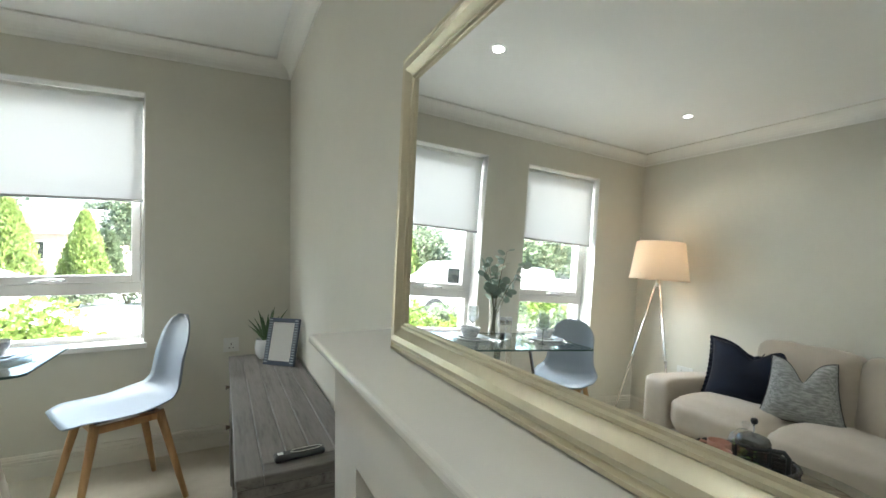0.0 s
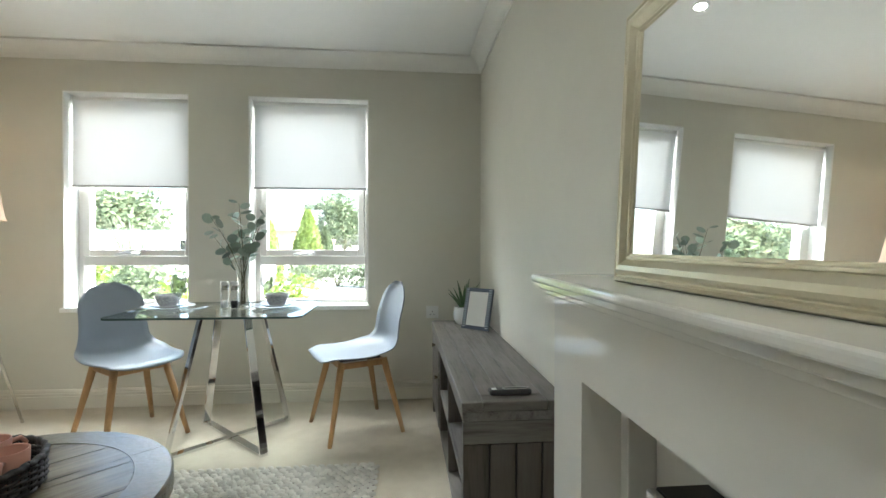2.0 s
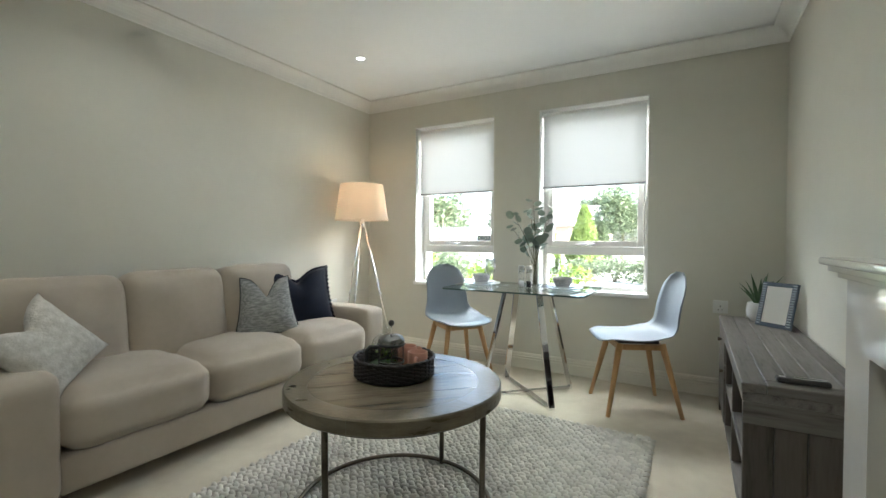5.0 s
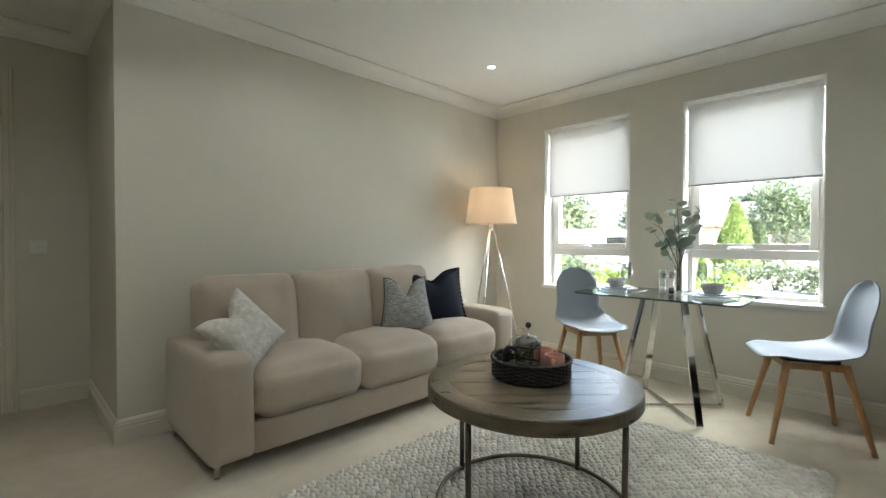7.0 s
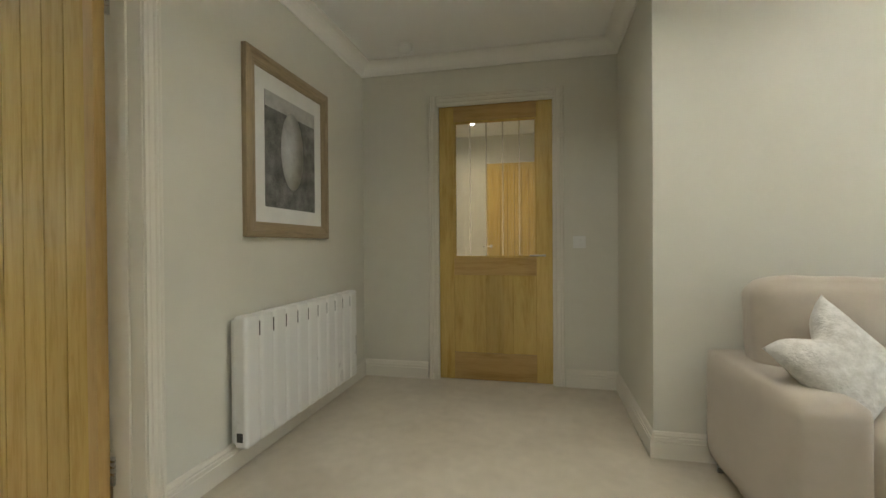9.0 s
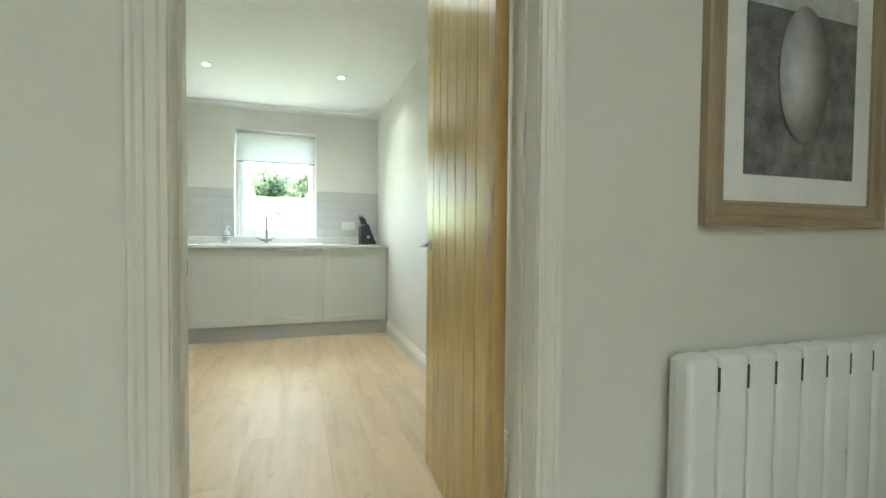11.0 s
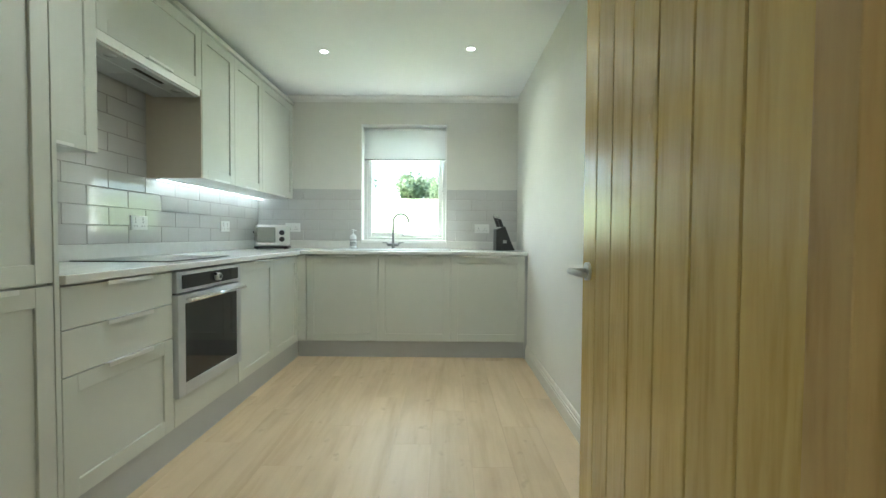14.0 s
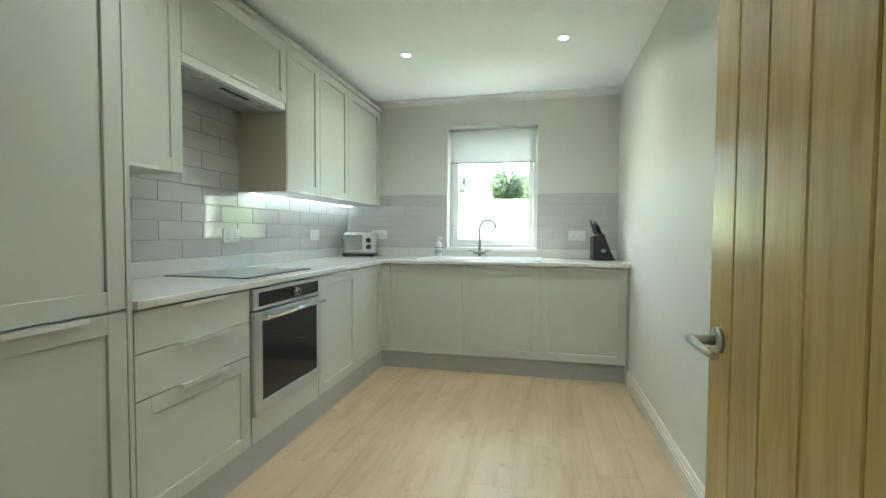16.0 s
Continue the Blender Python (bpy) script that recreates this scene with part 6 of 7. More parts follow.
part("bottle", lathe(bmesh.new(), [(0, 0), (0.030, 0), (0.032, 0.006), (0.032, 0.115), (0.024, 0.135), (0.011, 0.140), (0.011, 0.15), (0, 0.15)], 20), M_CERAM, so)
bm = bmesh.new()
for z in (0.035, 0.048, 0.061, 0.085):
    lathe(bm, [(0.0324, z), (0.0326, z + 0.001), (0.0326, z + 0.005), (0.0324, z + 0.006)], 20)
part("label_bars", bm, M_BLACK, so, "dark printed bars")
bm = tube(bmesh.new(), [(0, 0, 0.15), (0, 0, 0.18)], 0.006, 8)
tube(bm, [(0.010, 0, 0.182), (-0.034, 0.004, 0.178)], [0.009, 0.005], 8)
part("pump", bm, M_CERAM, so)
to = thing("toaster", "chrome two-slot toaster with black feet in the corner", "toaster", pose(0.80, -5.50, WT, 0, 0, 12) @ Matrix.Scale(1.22, 4))
part("shell", B(-0.13, -0.09, 0.022, 0.10, 0.09, 0.185, bevel=0.022, seg=3), M_PULL, to)
part("end_cap", B(0.10, -0.088, 0.02, 0.106, 0.088, 0.18, bevel=0.002), M_STEEL, to)
part("front_panel", B(-0.045, 0.0902, 0.05, 0.085, 0.0935, 0.165, bevel=0.001), M_CHROME, to)
part("base", B(-0.135, -0.095, 0.006, 0.106, 0.095, 0.0215, bevel=0.003), M_BLACK, to)
for y in (-0.032, 0.032):
    part("slot", B(-0.10, y - 0.012, 0.1853, 0.075, y + 0.012, 0.1862), M_GAP, to)
for z in (0.075, 0.125):
    part("dial", tube(bmesh.new(), [(-0.092, 0.0905, z), (-0.092, 0.112, z)], [0.020, 0.017], 16), M_BLACK, to)
part("lever", B(0.107, -0.015, 0.12, 0.13, 0.015, 0.135, bevel=0.003), M_BLACK, to)
for x in (-0.11, 0.085):
    for y in (-0.075, 0.075):
        part("foot", lathe(bmesh.new(), [(0, 0), (0.010, 0), (0.010, 0.006), (0, 0.006)], 10, (x, y, 0)), M_BLACK, to)
kn = thing("knife_block", "slanted black knife block full of black-handled knives", "knife block", pose(-1.395, -5.53, WT, 0, 0, 8) @ Matrix.Scale(1.14, 4))
bm = bmesh.new()
pf_ = [(-0.075, 0.0), (0.085, 0.0), (0.055, 0.055), (0.0, 0.20), (-0.075, 0.175)]
a = [bm.verts.new((-x, -0.05, z)) for x, z in pf_]
b = [bm.verts.new((-x, 0.05, z)) for x, z in pf_]
for k in range(5):
    bm.faces.new((a[k], a[(k + 1) % 5], b[(k + 1) % 5], b[k]))
bm.faces.new(a[::-1])
bm.faces.new(b)
bmesh.ops.bevel(bm, geom=list(bm.edges), offset=0.004, segments=1, affect="EDGES")
part("block", bm, M_BLACK, kn)
part("badge", B(-0.012, 0.0503, 0.06, 0.018, 0.0512, 0.085), M_STEEL, kn, "small pale badge")
for i in range(2):
    for j in range(3):
        o = Vector((0.012 + 0.034 * i, -0.03 + 0.03 * j, 0.186 + 0.008 * i))
        hdl = part("knife_handle", tube(bmesh.new(), [o, o + Vector((0.022, 0, 0.060)), o + Vector((0.036, 0, 0.098 - 0.012 * j))], [0.010, 0.009, 0.011], 8, flat=0.7), M_BLACK, kn)
        e = o + Vector((0.037, 0, 0.1 - 0.012 * j))
        part("end_cap", tube(bmesh.new(), [e, e + Vector((0.002, 0, 0.006))], 0.0112, 8), M_CHROME, hdl)

# wall units
PX = 0.66


def wall_unit(y0, y1, z0, label, pull=True, door=True):
    u = thing("wall_cabinet", label, "wall unit", None, "kitchen wall units")
    part("carcass", B(PX + 0.021, y0 + 0.0005, z0, KE - 0.0005, y1 - 0.0005, 2.306), M_CAB, u)
    d = shaker(u, "cabinet_door", ("x", PX), y0, y1, z0 - 0.004, 2.304)
    if pull:
        edge_pull(d, ("x", PX), (y0 + y1) / 2 - 0.10, (y0 + y1) / 2 + 0.10, z0 - 0.006, True)
    return u


UZ = 1.400
wall_unit(-3.246, -2.753, UZ, "pale sage shaker wall unit beside the tall cabinet")
hu = wall_unit(-4.070, -3.246, 1.935, "pale sage shaker bridging unit over the hood")
e1 = wall_unit(-4.493, -4.072, UZ, "pale sage shaker wall unit beside the hood")
part("side_panel", B(PX + 0.002, -4.0712, UZ - 0.004, KE - 0.009, -4.0708 + 0.012, 1.934), M_TAUPE, e1, "taupe end panel")
wall_unit(-4.970, -4.493, UZ, "pale sage shaker wall unit over the worktop")
wall_unit(-5.690, -4.970, UZ, "pale sage shaker wall unit in the corner")
co = thing("cornice_strip", "pale sage cornice strip along the tops of the wall units", "cornice")
part("strip", B(PX - 0.018, -5.69, 2.3065, PX + 0.040, -2.754, 2.336, bevel=0.002), M_CAB, co)
part("strip", B(UX - 0.018, -2.752, 2.3065, UX + 0.040, -2.137, 2.336, bevel=0.002), M_CAB, co)
ho = thing("cooker_hood", "grey steel built-in cooker hood under the bridging unit", "cooker hood")
part("casing", B(PX + 0.022, -4.056, 1.885, KE - 0.06, -3.25, 1.9345, bevel=0.003), M_OVEN, ho)
part("front_lip", B(PX + 0.004, -4.056, 1.890, PX + 0.0215, -3.25, 1.9345, bevel=0.002), M_PULL, ho)
for k in range(2):
    part("grease_filter", B(PX + 0.13, -4.02 + k * 0.385, 1.882, KE - 0.09, -3.655 + k * 0.385, 1.8846), M_OVEN, ho, "fine metal filter")
part("vent_slot", B(PX + 0.06, -3.80, 1.8825, PX + 0.085, -3.58, 1.8846), M_GAP, ho)
for y in (-3.93, -3.42):
    part("hood_lamp", lathe(bmesh.new(), [(0, 1.882), (0.026, 1.882), (0.028, 1.8846)], 16, (PX + 0.075, y, 0)), M_CERAM, ho)
ls = thing("led_strip_light", "lit white strip light under the wall units", "strip light")
part("channel", B(KE - 0.075, -5.66, UZ - 0.010, KE - 0.050, -4.09, UZ - 0.0005, bevel=0.001), M_STEEL, ls)
part("diffuser", B(KE - 0.073, -5.655, UZ - 0.0125, KE - 0.052, -4.095, UZ - 0.0102), M_LED, ls, "glowing diffuser")
# cable hanging from the handle of the open door
cb = thing("door_cord", "thin pale cord and tags hanging from the door handle", "cord")
part("cord", tube(bmesh.new(), [(-1.25, -2.425, 0.925), (-1.255, -2.43, 0.80), (-1.262, -2.435, 0.55), (-1.258, -2.43, 0.30), (-1.254, -2.43, 0.16)], 0.002, 5), M_PLINTH, cb)
for y in (-2.425, -2.45):
    part("tag", B(-1.2535, y - 0.003, 0.80, -1.2505, y + 0.003, 0.88), M_IRON, cb)

# ---------------------------------------------------------------- outdoors
gr = bmesh.new()
box(gr, -600, 3.85, -0.9, 600, 900, -0.30)
box(gr, -600, -900, -0.9, 600, -6.05, -0.30)
M_GROUND = mat("pale_gravel_drive", (0.50, 0.485, 0.45), (0.42, 0.405, 0.37), 3, 0.9, bump=0.5, bscale=40)
structure("ground", gr, M_GROUND, "pale gravel and paving outside the windows", "ground")
M_GRASS = mat("mown_grass", (0.17, 0.22, 0.10), (0.24, 0.28, 0.15), 5, 0.9, bump=0.8, bscale=60)
bk = bmesh.new()
v = [bk.verts.new(p) for p in ((-30, -7.2, -0.31), (30, -7.2, -0.31), (30, -13.0, 2.0), (-30, -13.0, 2.0), (30, -60, 3.0), (-30, -60, 3.0), (-30, -60, -0.31), (30, -60, -0.31))]
for f in ((0, 1, 2, 3), (3, 2, 4, 5), (5, 4, 7, 6), (0, 3, 5, 6), (1, 7, 4, 2), (0, 6, 7, 1)):
    bk.faces.new([v[i] for i in f])
structure("grass_bank", bk, M_GRASS, "sunlit mown grass bank behind the kitchen", "grass bank")

LEAFY = {}


def leaf_mat(name, c1, c2):
    if name not in LEAFY:
        m = LEAFY[name] = mat(name, c1, c2, 3, 0.6, rand=0.35)
        N, L = m.node_tree.nodes, m.node_tree.links
        p = N["Principled BSDF"]
        thin, mx = N.new("ShaderNodeBsdfTranslucent"), N.new("ShaderNodeMixShader")
        L.new(p.inputs["Base Color"].links[0].from_socket, thin.inputs[0])
        mx.inputs[0].default_value = 0.42
        L.new(p.outputs[0], mx.inputs[1])
        L.new(thin.outputs[0], mx.inputs[2])
        L.new(mx.outputs[0], N["Material Output"].inputs[0])
    return LEAFY[name]


def foliage(points, size, seed, aim=None):
    """Small pointed leaves at the points given, as one mesh."""
    r = np.random.RandomState(seed)
    n = len(points)
    u = r.normal(size=(n, 3))
    u[:, 2] = np.abs(u[:, 2]) * 0.6 + (0.8 if aim else 0)
    u /= np.linalg.norm(u, axis=1)[:, None]
    w = np.cross(u, r.normal(size=(n, 3)))
    w /= np.linalg.norm(w, axis=1)[:, None]
    s = (size * r.uniform(0.6, 1.4, n))[:, None]
    P = np.asarray(points)
    verts = np.stack([P, P + u * s * 0.5 + w * s * 0.32, P + u * s, P + u * s * 0.5 - w * s * 0.32], 1).reshape(-1, 3)
    faces = np.arange(4 * n).reshape(-1, 4)
    me = bpy.data.meshes.new("crown")
    me.from_pydata(verts.tolist(), [], faces.tolist())
    return me


def leafy(name, label, category, x, y, z0, points, size, material, seed, trunk=None):
    t = thing(name, label, category, pose(x, y, z0))
    me = foliage(points, size, seed, category == "conifer")
    me.materials.append(material)
    ob = new("crown", me)
    ob.parent = t
    tagged(ob, kind="stuff")
    if trunk:
        part("trunk", trunk, M_STEM, t)
    return t


def blob_points(n, rx, ry, rz, seed, clumps=14, cz=0.0):
    r = np.random.RandomState(seed)
    cs = r.normal(size=(clumps, 3))
    cs /= np.linalg.norm(cs, axis=1)[:, None]
    cs *= r.uniform(0.35, 0.95, clumps)[:, None]
    k = r.randint(0, clumps, n)
    p = r.normal(size=(n, 3))
    p /= np.linalg.norm(p, axis=1)[:, None]
    p = cs[k] * 0.72 + p * (r.uniform(0.25, 0.42, clumps)[k])[:, None] * r.uniform(0.75, 1.0, n)[:, None]
    p *= np.array([rx, ry, rz])
    p[:, 2] += cz
    return p


def bush(x, y, rx, rz, seed, material, n=2600, size=0.09, label="leafy green garden shrub", cz=None):
    p = blob_points(n, rx, rx * 0.9, rz, seed, 18, rz * 0.8 if cz is None else cz)
    p = p[p[:, 2] > 0.0]
    stems = bmesh.new()
    for k in range(4):
        a = k * 1.6 + seed
        tube(stems, [(0, 0, -0.02), (0.3 * rx * math.cos(a), 0.3 * rx * math.sin(a), rz * 0.9)], [0.03, 0.012], 5)
    return leafy("shrub", label, "shrub", x, y, -0.30, p, size, material, seed, stems)


def conifer(x, y, r, h, seed, material):
    rs = np.random.RandomState(seed)
    n = 11000
    t = rs.uniform(0, 1, n) ** 0.75
    a = rs.uniform(0, 6.283, n)
    prof = np.where(t < 0.25, 0.82 + 0.72 * t, (1 - t) / 0.75) ** 0.8
    rad_ = r * prof * (1 + 0.10 * np.sin(a * 5 + t * 9) + rs.uniform(-.1, .04, n))
    p = np.stack([rad_ * np.cos(a), rad_ * np.sin(a), 0.05 + t * h], 1)
    tr_ = tube(bmesh.new(), [(0, 0, -0.02), (0, 0, h * 0.85)], [0.09, 0.02], 7)
    return leafy("conifer", "clipped golden-green cone-shaped conifer in the garden", "conifer", x, y, -0.30, p, 0.13, material, seed, tr_)


def tree(x, y, h, r, seed, material, label="airy green garden tree", n=6500, size=0.14):
    rs = random.Random(seed)
    tk = bmesh.new()
    tube(tk, [(0, 0, -0.02), (0.05, 0, h * 0.35), (0.02, 0.06, h * 0.8)], [0.11, 0.08, 0.03], 7)
    for k in range(9):
        a, z = k * 2.4, h * (0.28 + 0.06 * k)
        tube(tk, [(0.03, 0, z), (0.5 * r * math.cos(a), 0.5 * r * math.sin(a), z + 0.10 * h), (0.85 * r * math.cos(a), 0.85 * r * math.sin(a), z + 0.16 * h)], [0.04, 0.022, 0.008], 5)
    p = blob_points(n, r, r, h * 0.40, seed, 34, h * 0.60)
    return leafy("tree", label, "tree", x, y, -0.30, p, size, material, seed, tk)


L_GOLD = leaf_mat("golden_conifer_leaf", (0.15, 0.205, 0.055), (0.25, 0.315, 0.10))
L_BRIGHT = leaf_mat("bright_shrub_leaf", (0.115, 0.175, 0.026), (0.20, 0.265, 0.055))
L_MID = leaf_mat("mid_green_leaf", (0.085, 0.115, 0.060), (0.15, 0.185, 0.105))
L_GREY = leaf_mat("grey_green_leaf", (0.115, 0.145, 0.088), (0.19, 0.225, 0.145))
conifer(-4.35, 16.0, 0.80, 2.85, 1, L_GOLD)
conifer(-3.10, 18.0, 0.62, 2.60, 2, L_GOLD)
conifer(-2.72, 19.5, 0.42, 2.0, 3, L_MID)
bush(-0.95, 6.4, 0.80, 0.56, 4, L_BRIGHT, 4200, 0.075, "bright yellow-green feathery shrub below the window")
tree(-2.45, 23.5, 4.3, 1.75, 5, L_MID)
tree(-0.6, 26.0, 3.4, 1.7, 6, L_GREY, "rounded grey-green garden tree")
for k, (x, y, r, z, m) in enumerate(((-1.6, 15.5, 0.9, 0.55, L_GREY), (-0.4, 15.0, 1.0, 0.5, L_MID), (1.0, 16.0, 1.1, 0.5, L_GREY), (-2.6, 15.0, 0.8, 0.45, L_GREY), (0.5, 13.2, 0.6, 0.35, L_GREY),
                                 (-4.6, 8.2, 1.0, 0.82, L_BRIGHT), (-3.3, 7.6, 0.85, 0.74, L_MID), (-5.8, 8.6, 1.0, 0.7, L_GREY), (-2.6, 8.6, 0.7, 0.45, L_GREY), (-7.2, 9.0, 1.2, 0.8, L_MID), (-2.0, 6.3, 0.65, 0.60, L_BRIGHT), (-3.0, 6.0, 0.7, 0.64, L_GREY))):
    bush(x, y, r, z, 20 + k, m, 1900, 0.085)
for k, (x, y, h, r, m) in enumerate(((-7.2, 13.5, 3.3, 1.7, L_MID), (-9.4, 14.5, 4.0, 1.9, L_MID), (-12.5, 15.0, 4.5, 2.2, L_GREY), (-6.0, 17.5, 3.4, 1.3, L_GREY), (-16, 48, 8.5, 4, L_MID), (-9, 56, 8.0, 4, L_GREY), (-20, 30, 6, 3, L_MID), (3.5, 40, 6.5, 3.2, L_MID), (8, 30, 6, 3, L_GREY), (-2, 60, 7, 4.5, L_GREY))):
    tree(x, y, h, r, 50 + k, m, "mid-green garden tree beyond the window", 3200, 0.16 if y < 20 else 0.42)
# pampas plumes outside the first window
pg = thing("pampas_grass", "arching pampas grass with pale plumes outside the window", "grass", pose(-5.0, 10.2, -0.30))
rnd = random.Random(9)
bm = bmesh.new()
for k in range(70):
    a, ln, sp_ = rnd.uniform(0, 6.28), rnd.uniform(1.2, 2.0), rnd.uniform(0.3, 0.9)
    tube(bm, [(0.1 * math.cos(a), 0.1 * math.sin(a), 0), (0.45 * sp_ * math.cos(a), 0.45 * sp_ * math.sin(a), ln * 0.75), (0.8 * sp_ * math.cos(a), 0.8 * sp_ * math.sin(a), ln), (1.15 * sp_ * math.cos(a), 1.15 * sp_ * math.sin(a), ln * 0.82)], [0.012, 0.01, 0.008, 0.003], 4)
tagged(part("blades", bm, L_GREY, pg), kind="stuff")
# bungalow across the way
M_ROOF = mat("grey_roof_tile", (0.16, 0.155, 0.15), (0.21, 0.20, 0.19), 4, 0.8, bump=0.6, bscale=12)
M_BRICK = mat("pale_brown_brick", (0.32, 0.24, 0.19), (0.26, 0.19, 0.15), 8, 0.9, bump=0.4, bscale=30)
hs = thing("bungalow", "brick bungalow with a grey tiled pitched roof", "house", pose(-11.5, 41, -0.30))
part("wall", B(-5, -3, 0, 5.5, 3, 2.6), M_BRICK, hs)
bm = bmesh.new()
v = [bm.verts.new(p) for p in ((-5.5, -3.5, 2.5), (6.0, -3.5, 2.5), (6.0, 3.5, 2.5), (-5.5, 3.5, 2.5), (-5.5, 0, 4.5), (6.0, 0, 4.5))]
for f in ((0, 1, 5, 4), (3, 4, 5, 2), (0, 4, 3), (1, 2, 5), (0, 3, 2, 1)):
    bm.faces.new([v[i] for i in f])
part("roof", bm, M_ROOF, hs)
part("gable_wing", B(0.5, -5.5, 0, 3.5, -3.001, 2.6), M_BRICK, hs)
bm = bmesh.new()
v = [bm.verts.new(p) for p in ((0.1, -5.9, 2.5), (3.9, -5.9, 2.5), (2.0, -5.9, 3.9), (0.1, -1.2, 2.5), (3.9, -1.2, 2.5), (2.0, -1.2, 3.9))]
for f in ((0, 1, 2), (0, 2, 5, 3), (1, 4, 5, 2), (0, 3, 4, 1), (3, 5, 4)):
    bm.faces.new([v[i] for i in f])
part("gable_roof", bm, M_ROOF, hs)
for x in (-3.6, -1.2, 4.4):
    wd = part("window", B(x - 0.6, -3.03, 0.9, x + 0.6, -3.001, 2.1), M_SILL, hs)
    part("pane", B(x - 0.53, -3.04, 0.97, x + 0.53, -3.031, 2.03), M_BLACKGLASS, wd)
wd = part("window", B(1.4, -5.53, 0.9, 2.6, -5.501, 2.1), M_SILL, hs)
part("pane", B(1.47, -5.54, 0.97, 2.53, -5.531, 2.03), M_BLACKGLASS, wd)
hs2 = copy_thing(hs, pose(6.5, 46, -0.30, 0, 0, -12))
# low white vehicle on the drive
M_VAN = mat("white_car_paint", (0.80, 0.80, 0.79), (0.77, 0.77, 0.76), 2, 0.15, coat=0.5)
vn = thing("parked_van", "white van parked on the drive outside", "van", pose(-5.35, 12.4, -0.30, 0, 0, 4))
bm = bmesh.new()
prof = [(-2.4, 0.35), (2.3, 0.35), (2.42, 0.5), (2.40, 0.95), (1.75, 1.05), (1.25, 1.62), (1.0, 1.70), (-2.3, 1.70), (-2.4, 1.6)]
a = [bm.verts.new((x, -0.88, z)) for x, z in prof]
b = [bm.verts.new((x, 0.88, z)) for x, z in prof]
m = len(prof)
for k in range(m):
    bm.faces.new((a[k], a[(k + 1) % m], b[(k + 1) % m], b[k]))
bm.faces.new(a[::-1])
bm.faces.new(b)
bmesh.ops.bevel(bm, geom=list(bm.edges), offset=0.07, segments=3, affect="EDGES")
part("body", bm, M_VAN, vn)
part("side_window", B(0.55, -0.892, 1.08, 1.2, -0.882, 1.5, bevel=0.003), M_BLACKGLASS, vn)
part("roof_rail", B(-2.0, -0.8, 1.705, 0.9, -0.77, 1.74, bevel=0.005), M_STEEL, vn)
for x in (-1.5, 1.5):
    for y in (-0.80, 0.80):
        wh = part("wheel", tube(bmesh.new(), [(x, y - 0.1, 0.32), (x, y + 0.1, 0.32)], 0.32, 20), M_BLACK, vn)
        part("rim", tube(bmesh.new(), [(x, y + (0.101 if y > 0 else -0.101), 0.32), (x, y + (0.106 if y > 0 else -0.106), 0.32)], 0.19, 16), M_STEEL, wh)
# bushes above the grass bank
for k, (x, y, r, z) in enumerate(((-1.28, -13.4, 1.0, 0.55), (-2.5, -13.9, 1.0, 0.8), (0.12, -14.0, 0.60, 0.55), (-0.5, -16.5, 1.0, 0.7), (-3.4, -14.2, 1.2, 0.9), (2.2, -14.4, 1.2, 0.9))):
    t = bush(x, y, r, z, 80 + k, L_GREY if k % 2 else L_MID, 3600, 0.10, "green shrub at the top of the grass bank")
    t.location.z = 1.95

# ---------------------------------------------------------------- kitchen floor planks and wall tiles, piece by piece
PLANK_MESH = {}


def plank(parent, x0, x1, y0, y1):
    key = (round(x1 - x0, 4), round(y1 - y0, 4))
    if key not in PLANK_MESH:
        PLANK_MESH[key] = mesh_of("plank", B(-key[0] / 2, -key[1] / 2, -0.008, key[0] / 2, key[1] / 2, 0.0, bevel=0.0003), M_PLANK)
    ob = new("plank", PLANK_MESH[key])
    ob.parent = parent
    ob.location = ((x0 + x1) / 2, (y0 + y1) / 2, 0.0)


PWD, PLN, G = 0.192, 1.285, 0.0002
x, col = KW, 0
while x < UX + 0.05:
    y = SY - 0.08 + (0.0, 0.43, 0.86, 0.21, 0.64)[col % 5]
    x1 = min(x + PWD, UX + 0.06)
    while y > KS + 0.5:
        ya, yb = max(y - PLN, KS + 0.45), min(y, SY - 0.08)
        if yb - ya > 0.02:
            plank(kfloor, x + G, x1 - G, ya + G, yb - G)
        y -= PLN
    x += PWD
    col += 1

TILE_MESH = {}


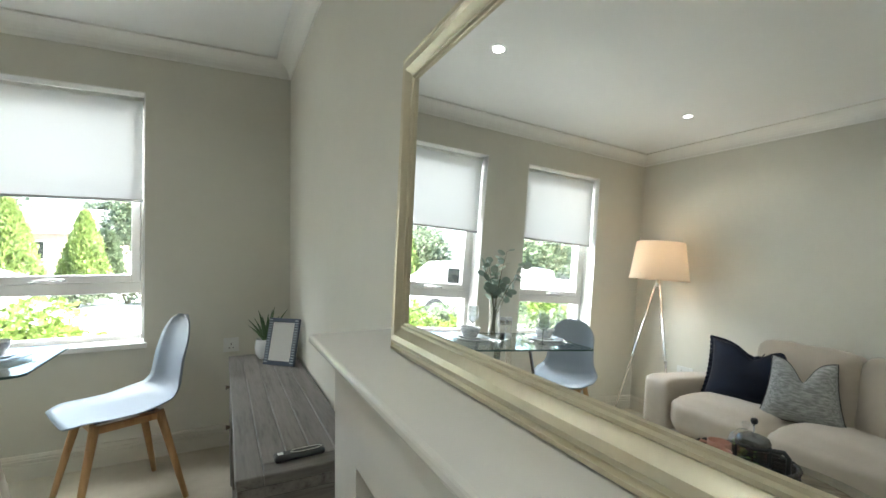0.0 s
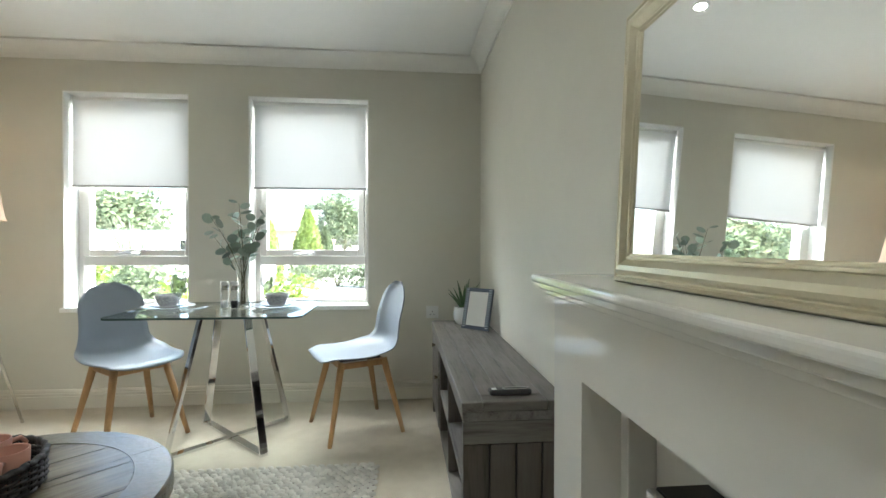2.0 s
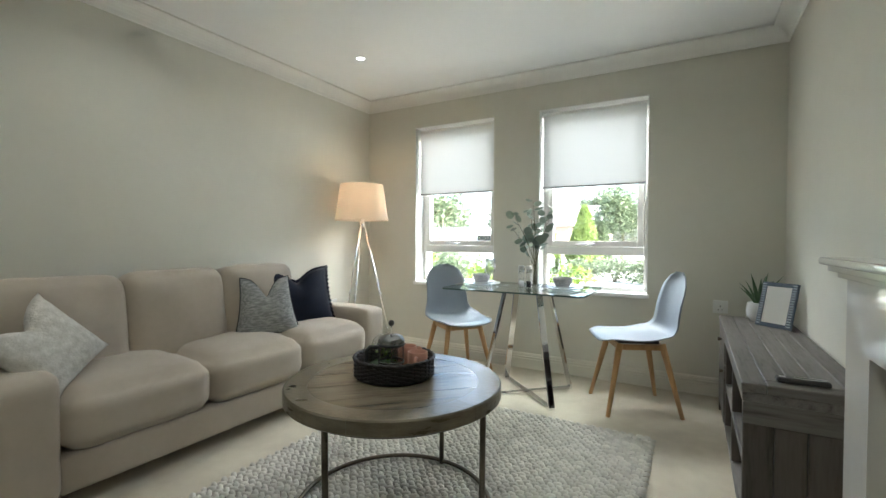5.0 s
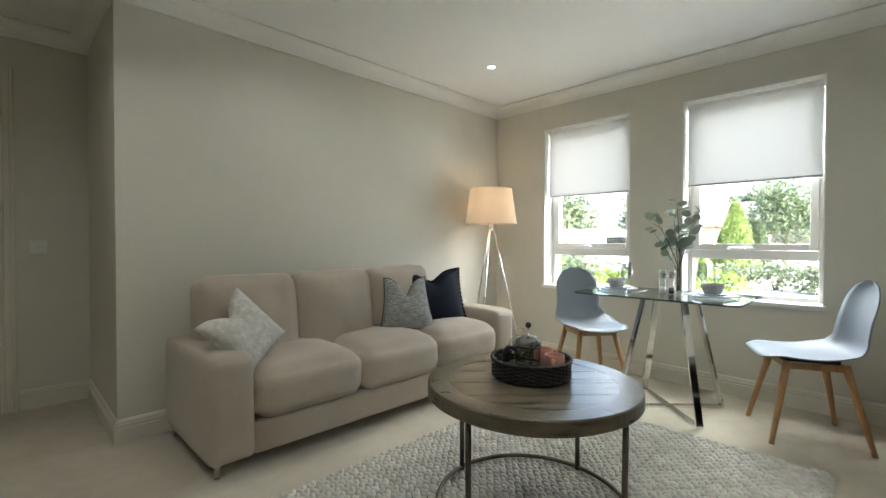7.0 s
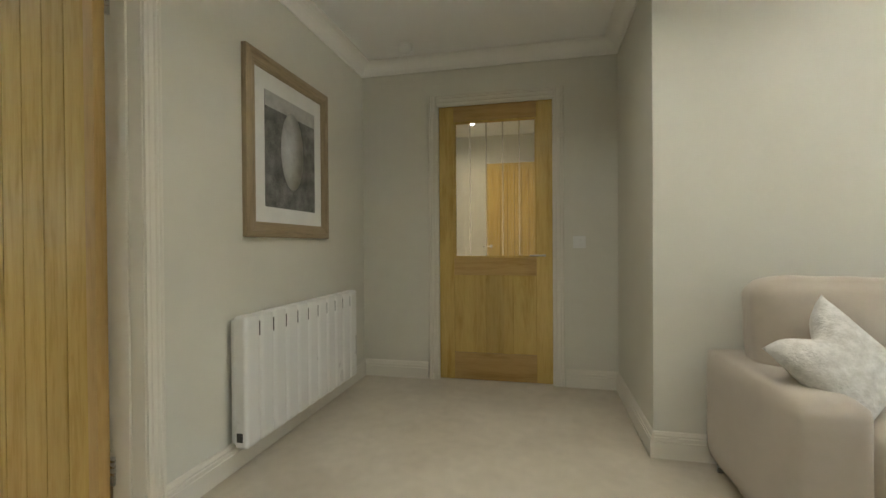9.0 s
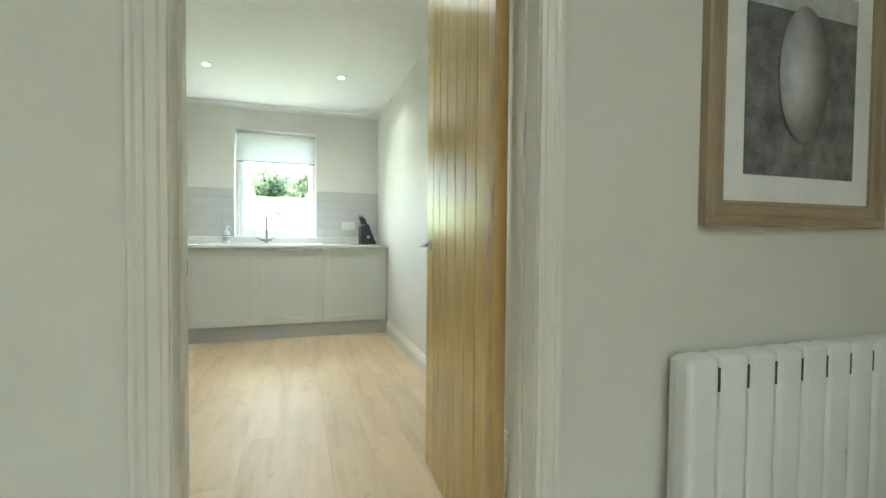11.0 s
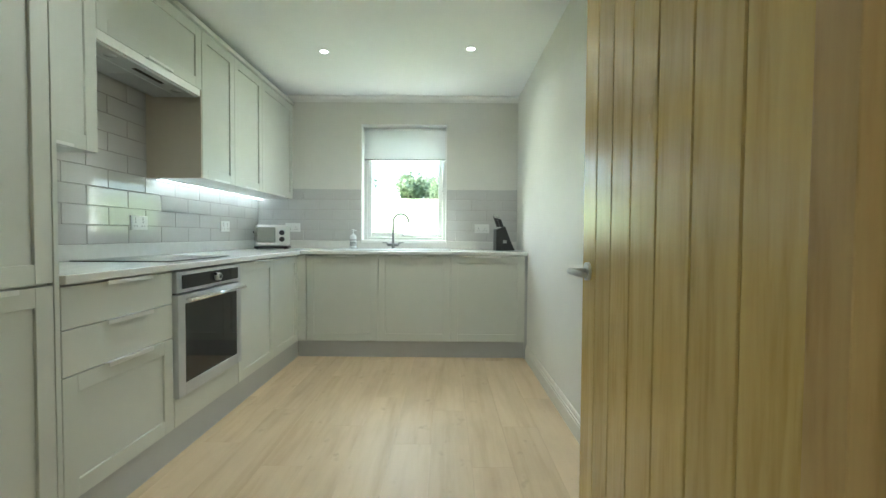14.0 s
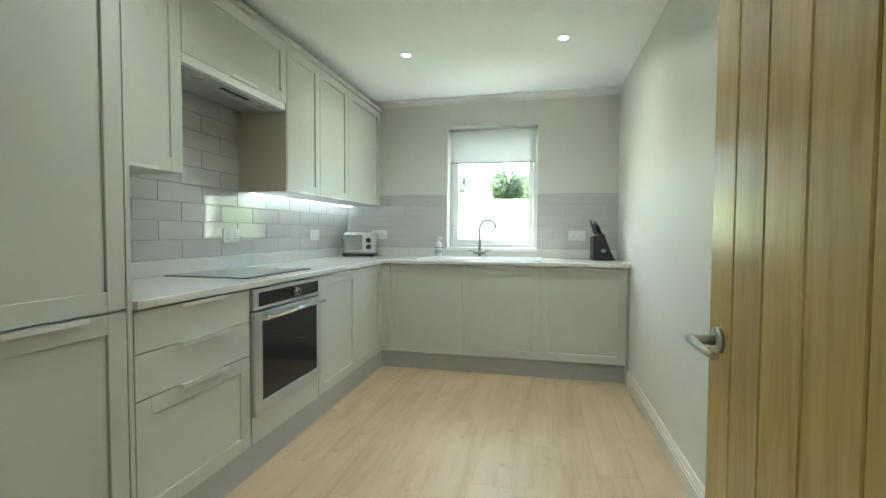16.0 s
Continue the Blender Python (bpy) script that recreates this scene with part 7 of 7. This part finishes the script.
def tile(parent, axis, plane, a0, a1, z0, z1):
    w, h = round(a1 - a0, 3), round(z1 - z0, 3)
    if w < 0.012 or h < 0.01:
        return
    key = (axis, w, h)
    if key not in TILE_MESH:
        bm = B(-0.003, -w / 2, -h / 2, 0.0035, w / 2, h / 2, bevel=0.0022, seg=2) if axis == "x" else B(-w / 2, -0.003, -h / 2, w / 2, 0.0035, h / 2, bevel=0.0022, seg=2)
        TILE_MESH[key] = mesh_of("tile", bm, M_TILE)
    ob = new("tile", TILE_MESH[key])
    ob.parent = parent
    ob.location = (plane, (a0 + a1) / 2, (z0 + z1) / 2) if axis == "x" else ((a0 + a1) / 2, plane, (z0 + z1) / 2)


TW, TH, TG = 0.30, 0.10, 0.003
sb = structure("splashback", B(KE - 0.0055, KS + 0.003, 0.995, KE + 0.001, -2.754, 1.96), M_GROUT, "pale grey glazed metro tiles in brick bond", "splashback")
sb2 = structure("splashback", B(KW + 0.001, KS - 0.001, 0.995, KWIN[0], KS + 0.0055, 1.50), M_GROUT, "pale grey glazed metro tiles beside the window", "splashback")
sb3 = structure("splashback", B(KWIN[1], KS - 0.001, 0.995, KE - 0.006, KS + 0.0055, 1.50), M_GROUT, "pale grey glazed metro tiles beside the window", "splashback")
for r in range(10):
    z0 = 0.995 + r * (TH + 0.001)
    y_end = -2.754
    y = KS + 0.004 - (TW / 2 if r % 2 else 0)
    while y < y_end:
        a0, a1 = max(y, KS + 0.009), min(y + TW, y_end)
        if r >= 4:
            a0, a1 = max(a0, -4.071), min(a1, -3.2 if r >= 5 else y_end)
        if a1 - a0 > 0.012:
            tile(sb, "x", KE - 0.007, a0 + TG / 2, a1 - TG / 2, z0 + TG / 2, min(z0 + TH, 1.955) + 0.001 - TG / 2)
        y += TW
    if r < 5:
        for parent, lo_, hi_ in ((sb2, KW + 0.001, KWIN[0]), (sb3, KWIN[1], KE - 0.0105)):
            x = KW - (TW / 2 if r % 2 else 0)
            while x < hi_:
                a0, a1 = max(x, lo_), min(x + TW, hi_)
                if a1 - a0 > 0.012:
                    tile(parent, "y", KS + 0.007, a0 + TG / 2, a1 - TG / 2, z0 + TG / 2, z0 + TH + 0.001 - TG / 2)
                x += TW
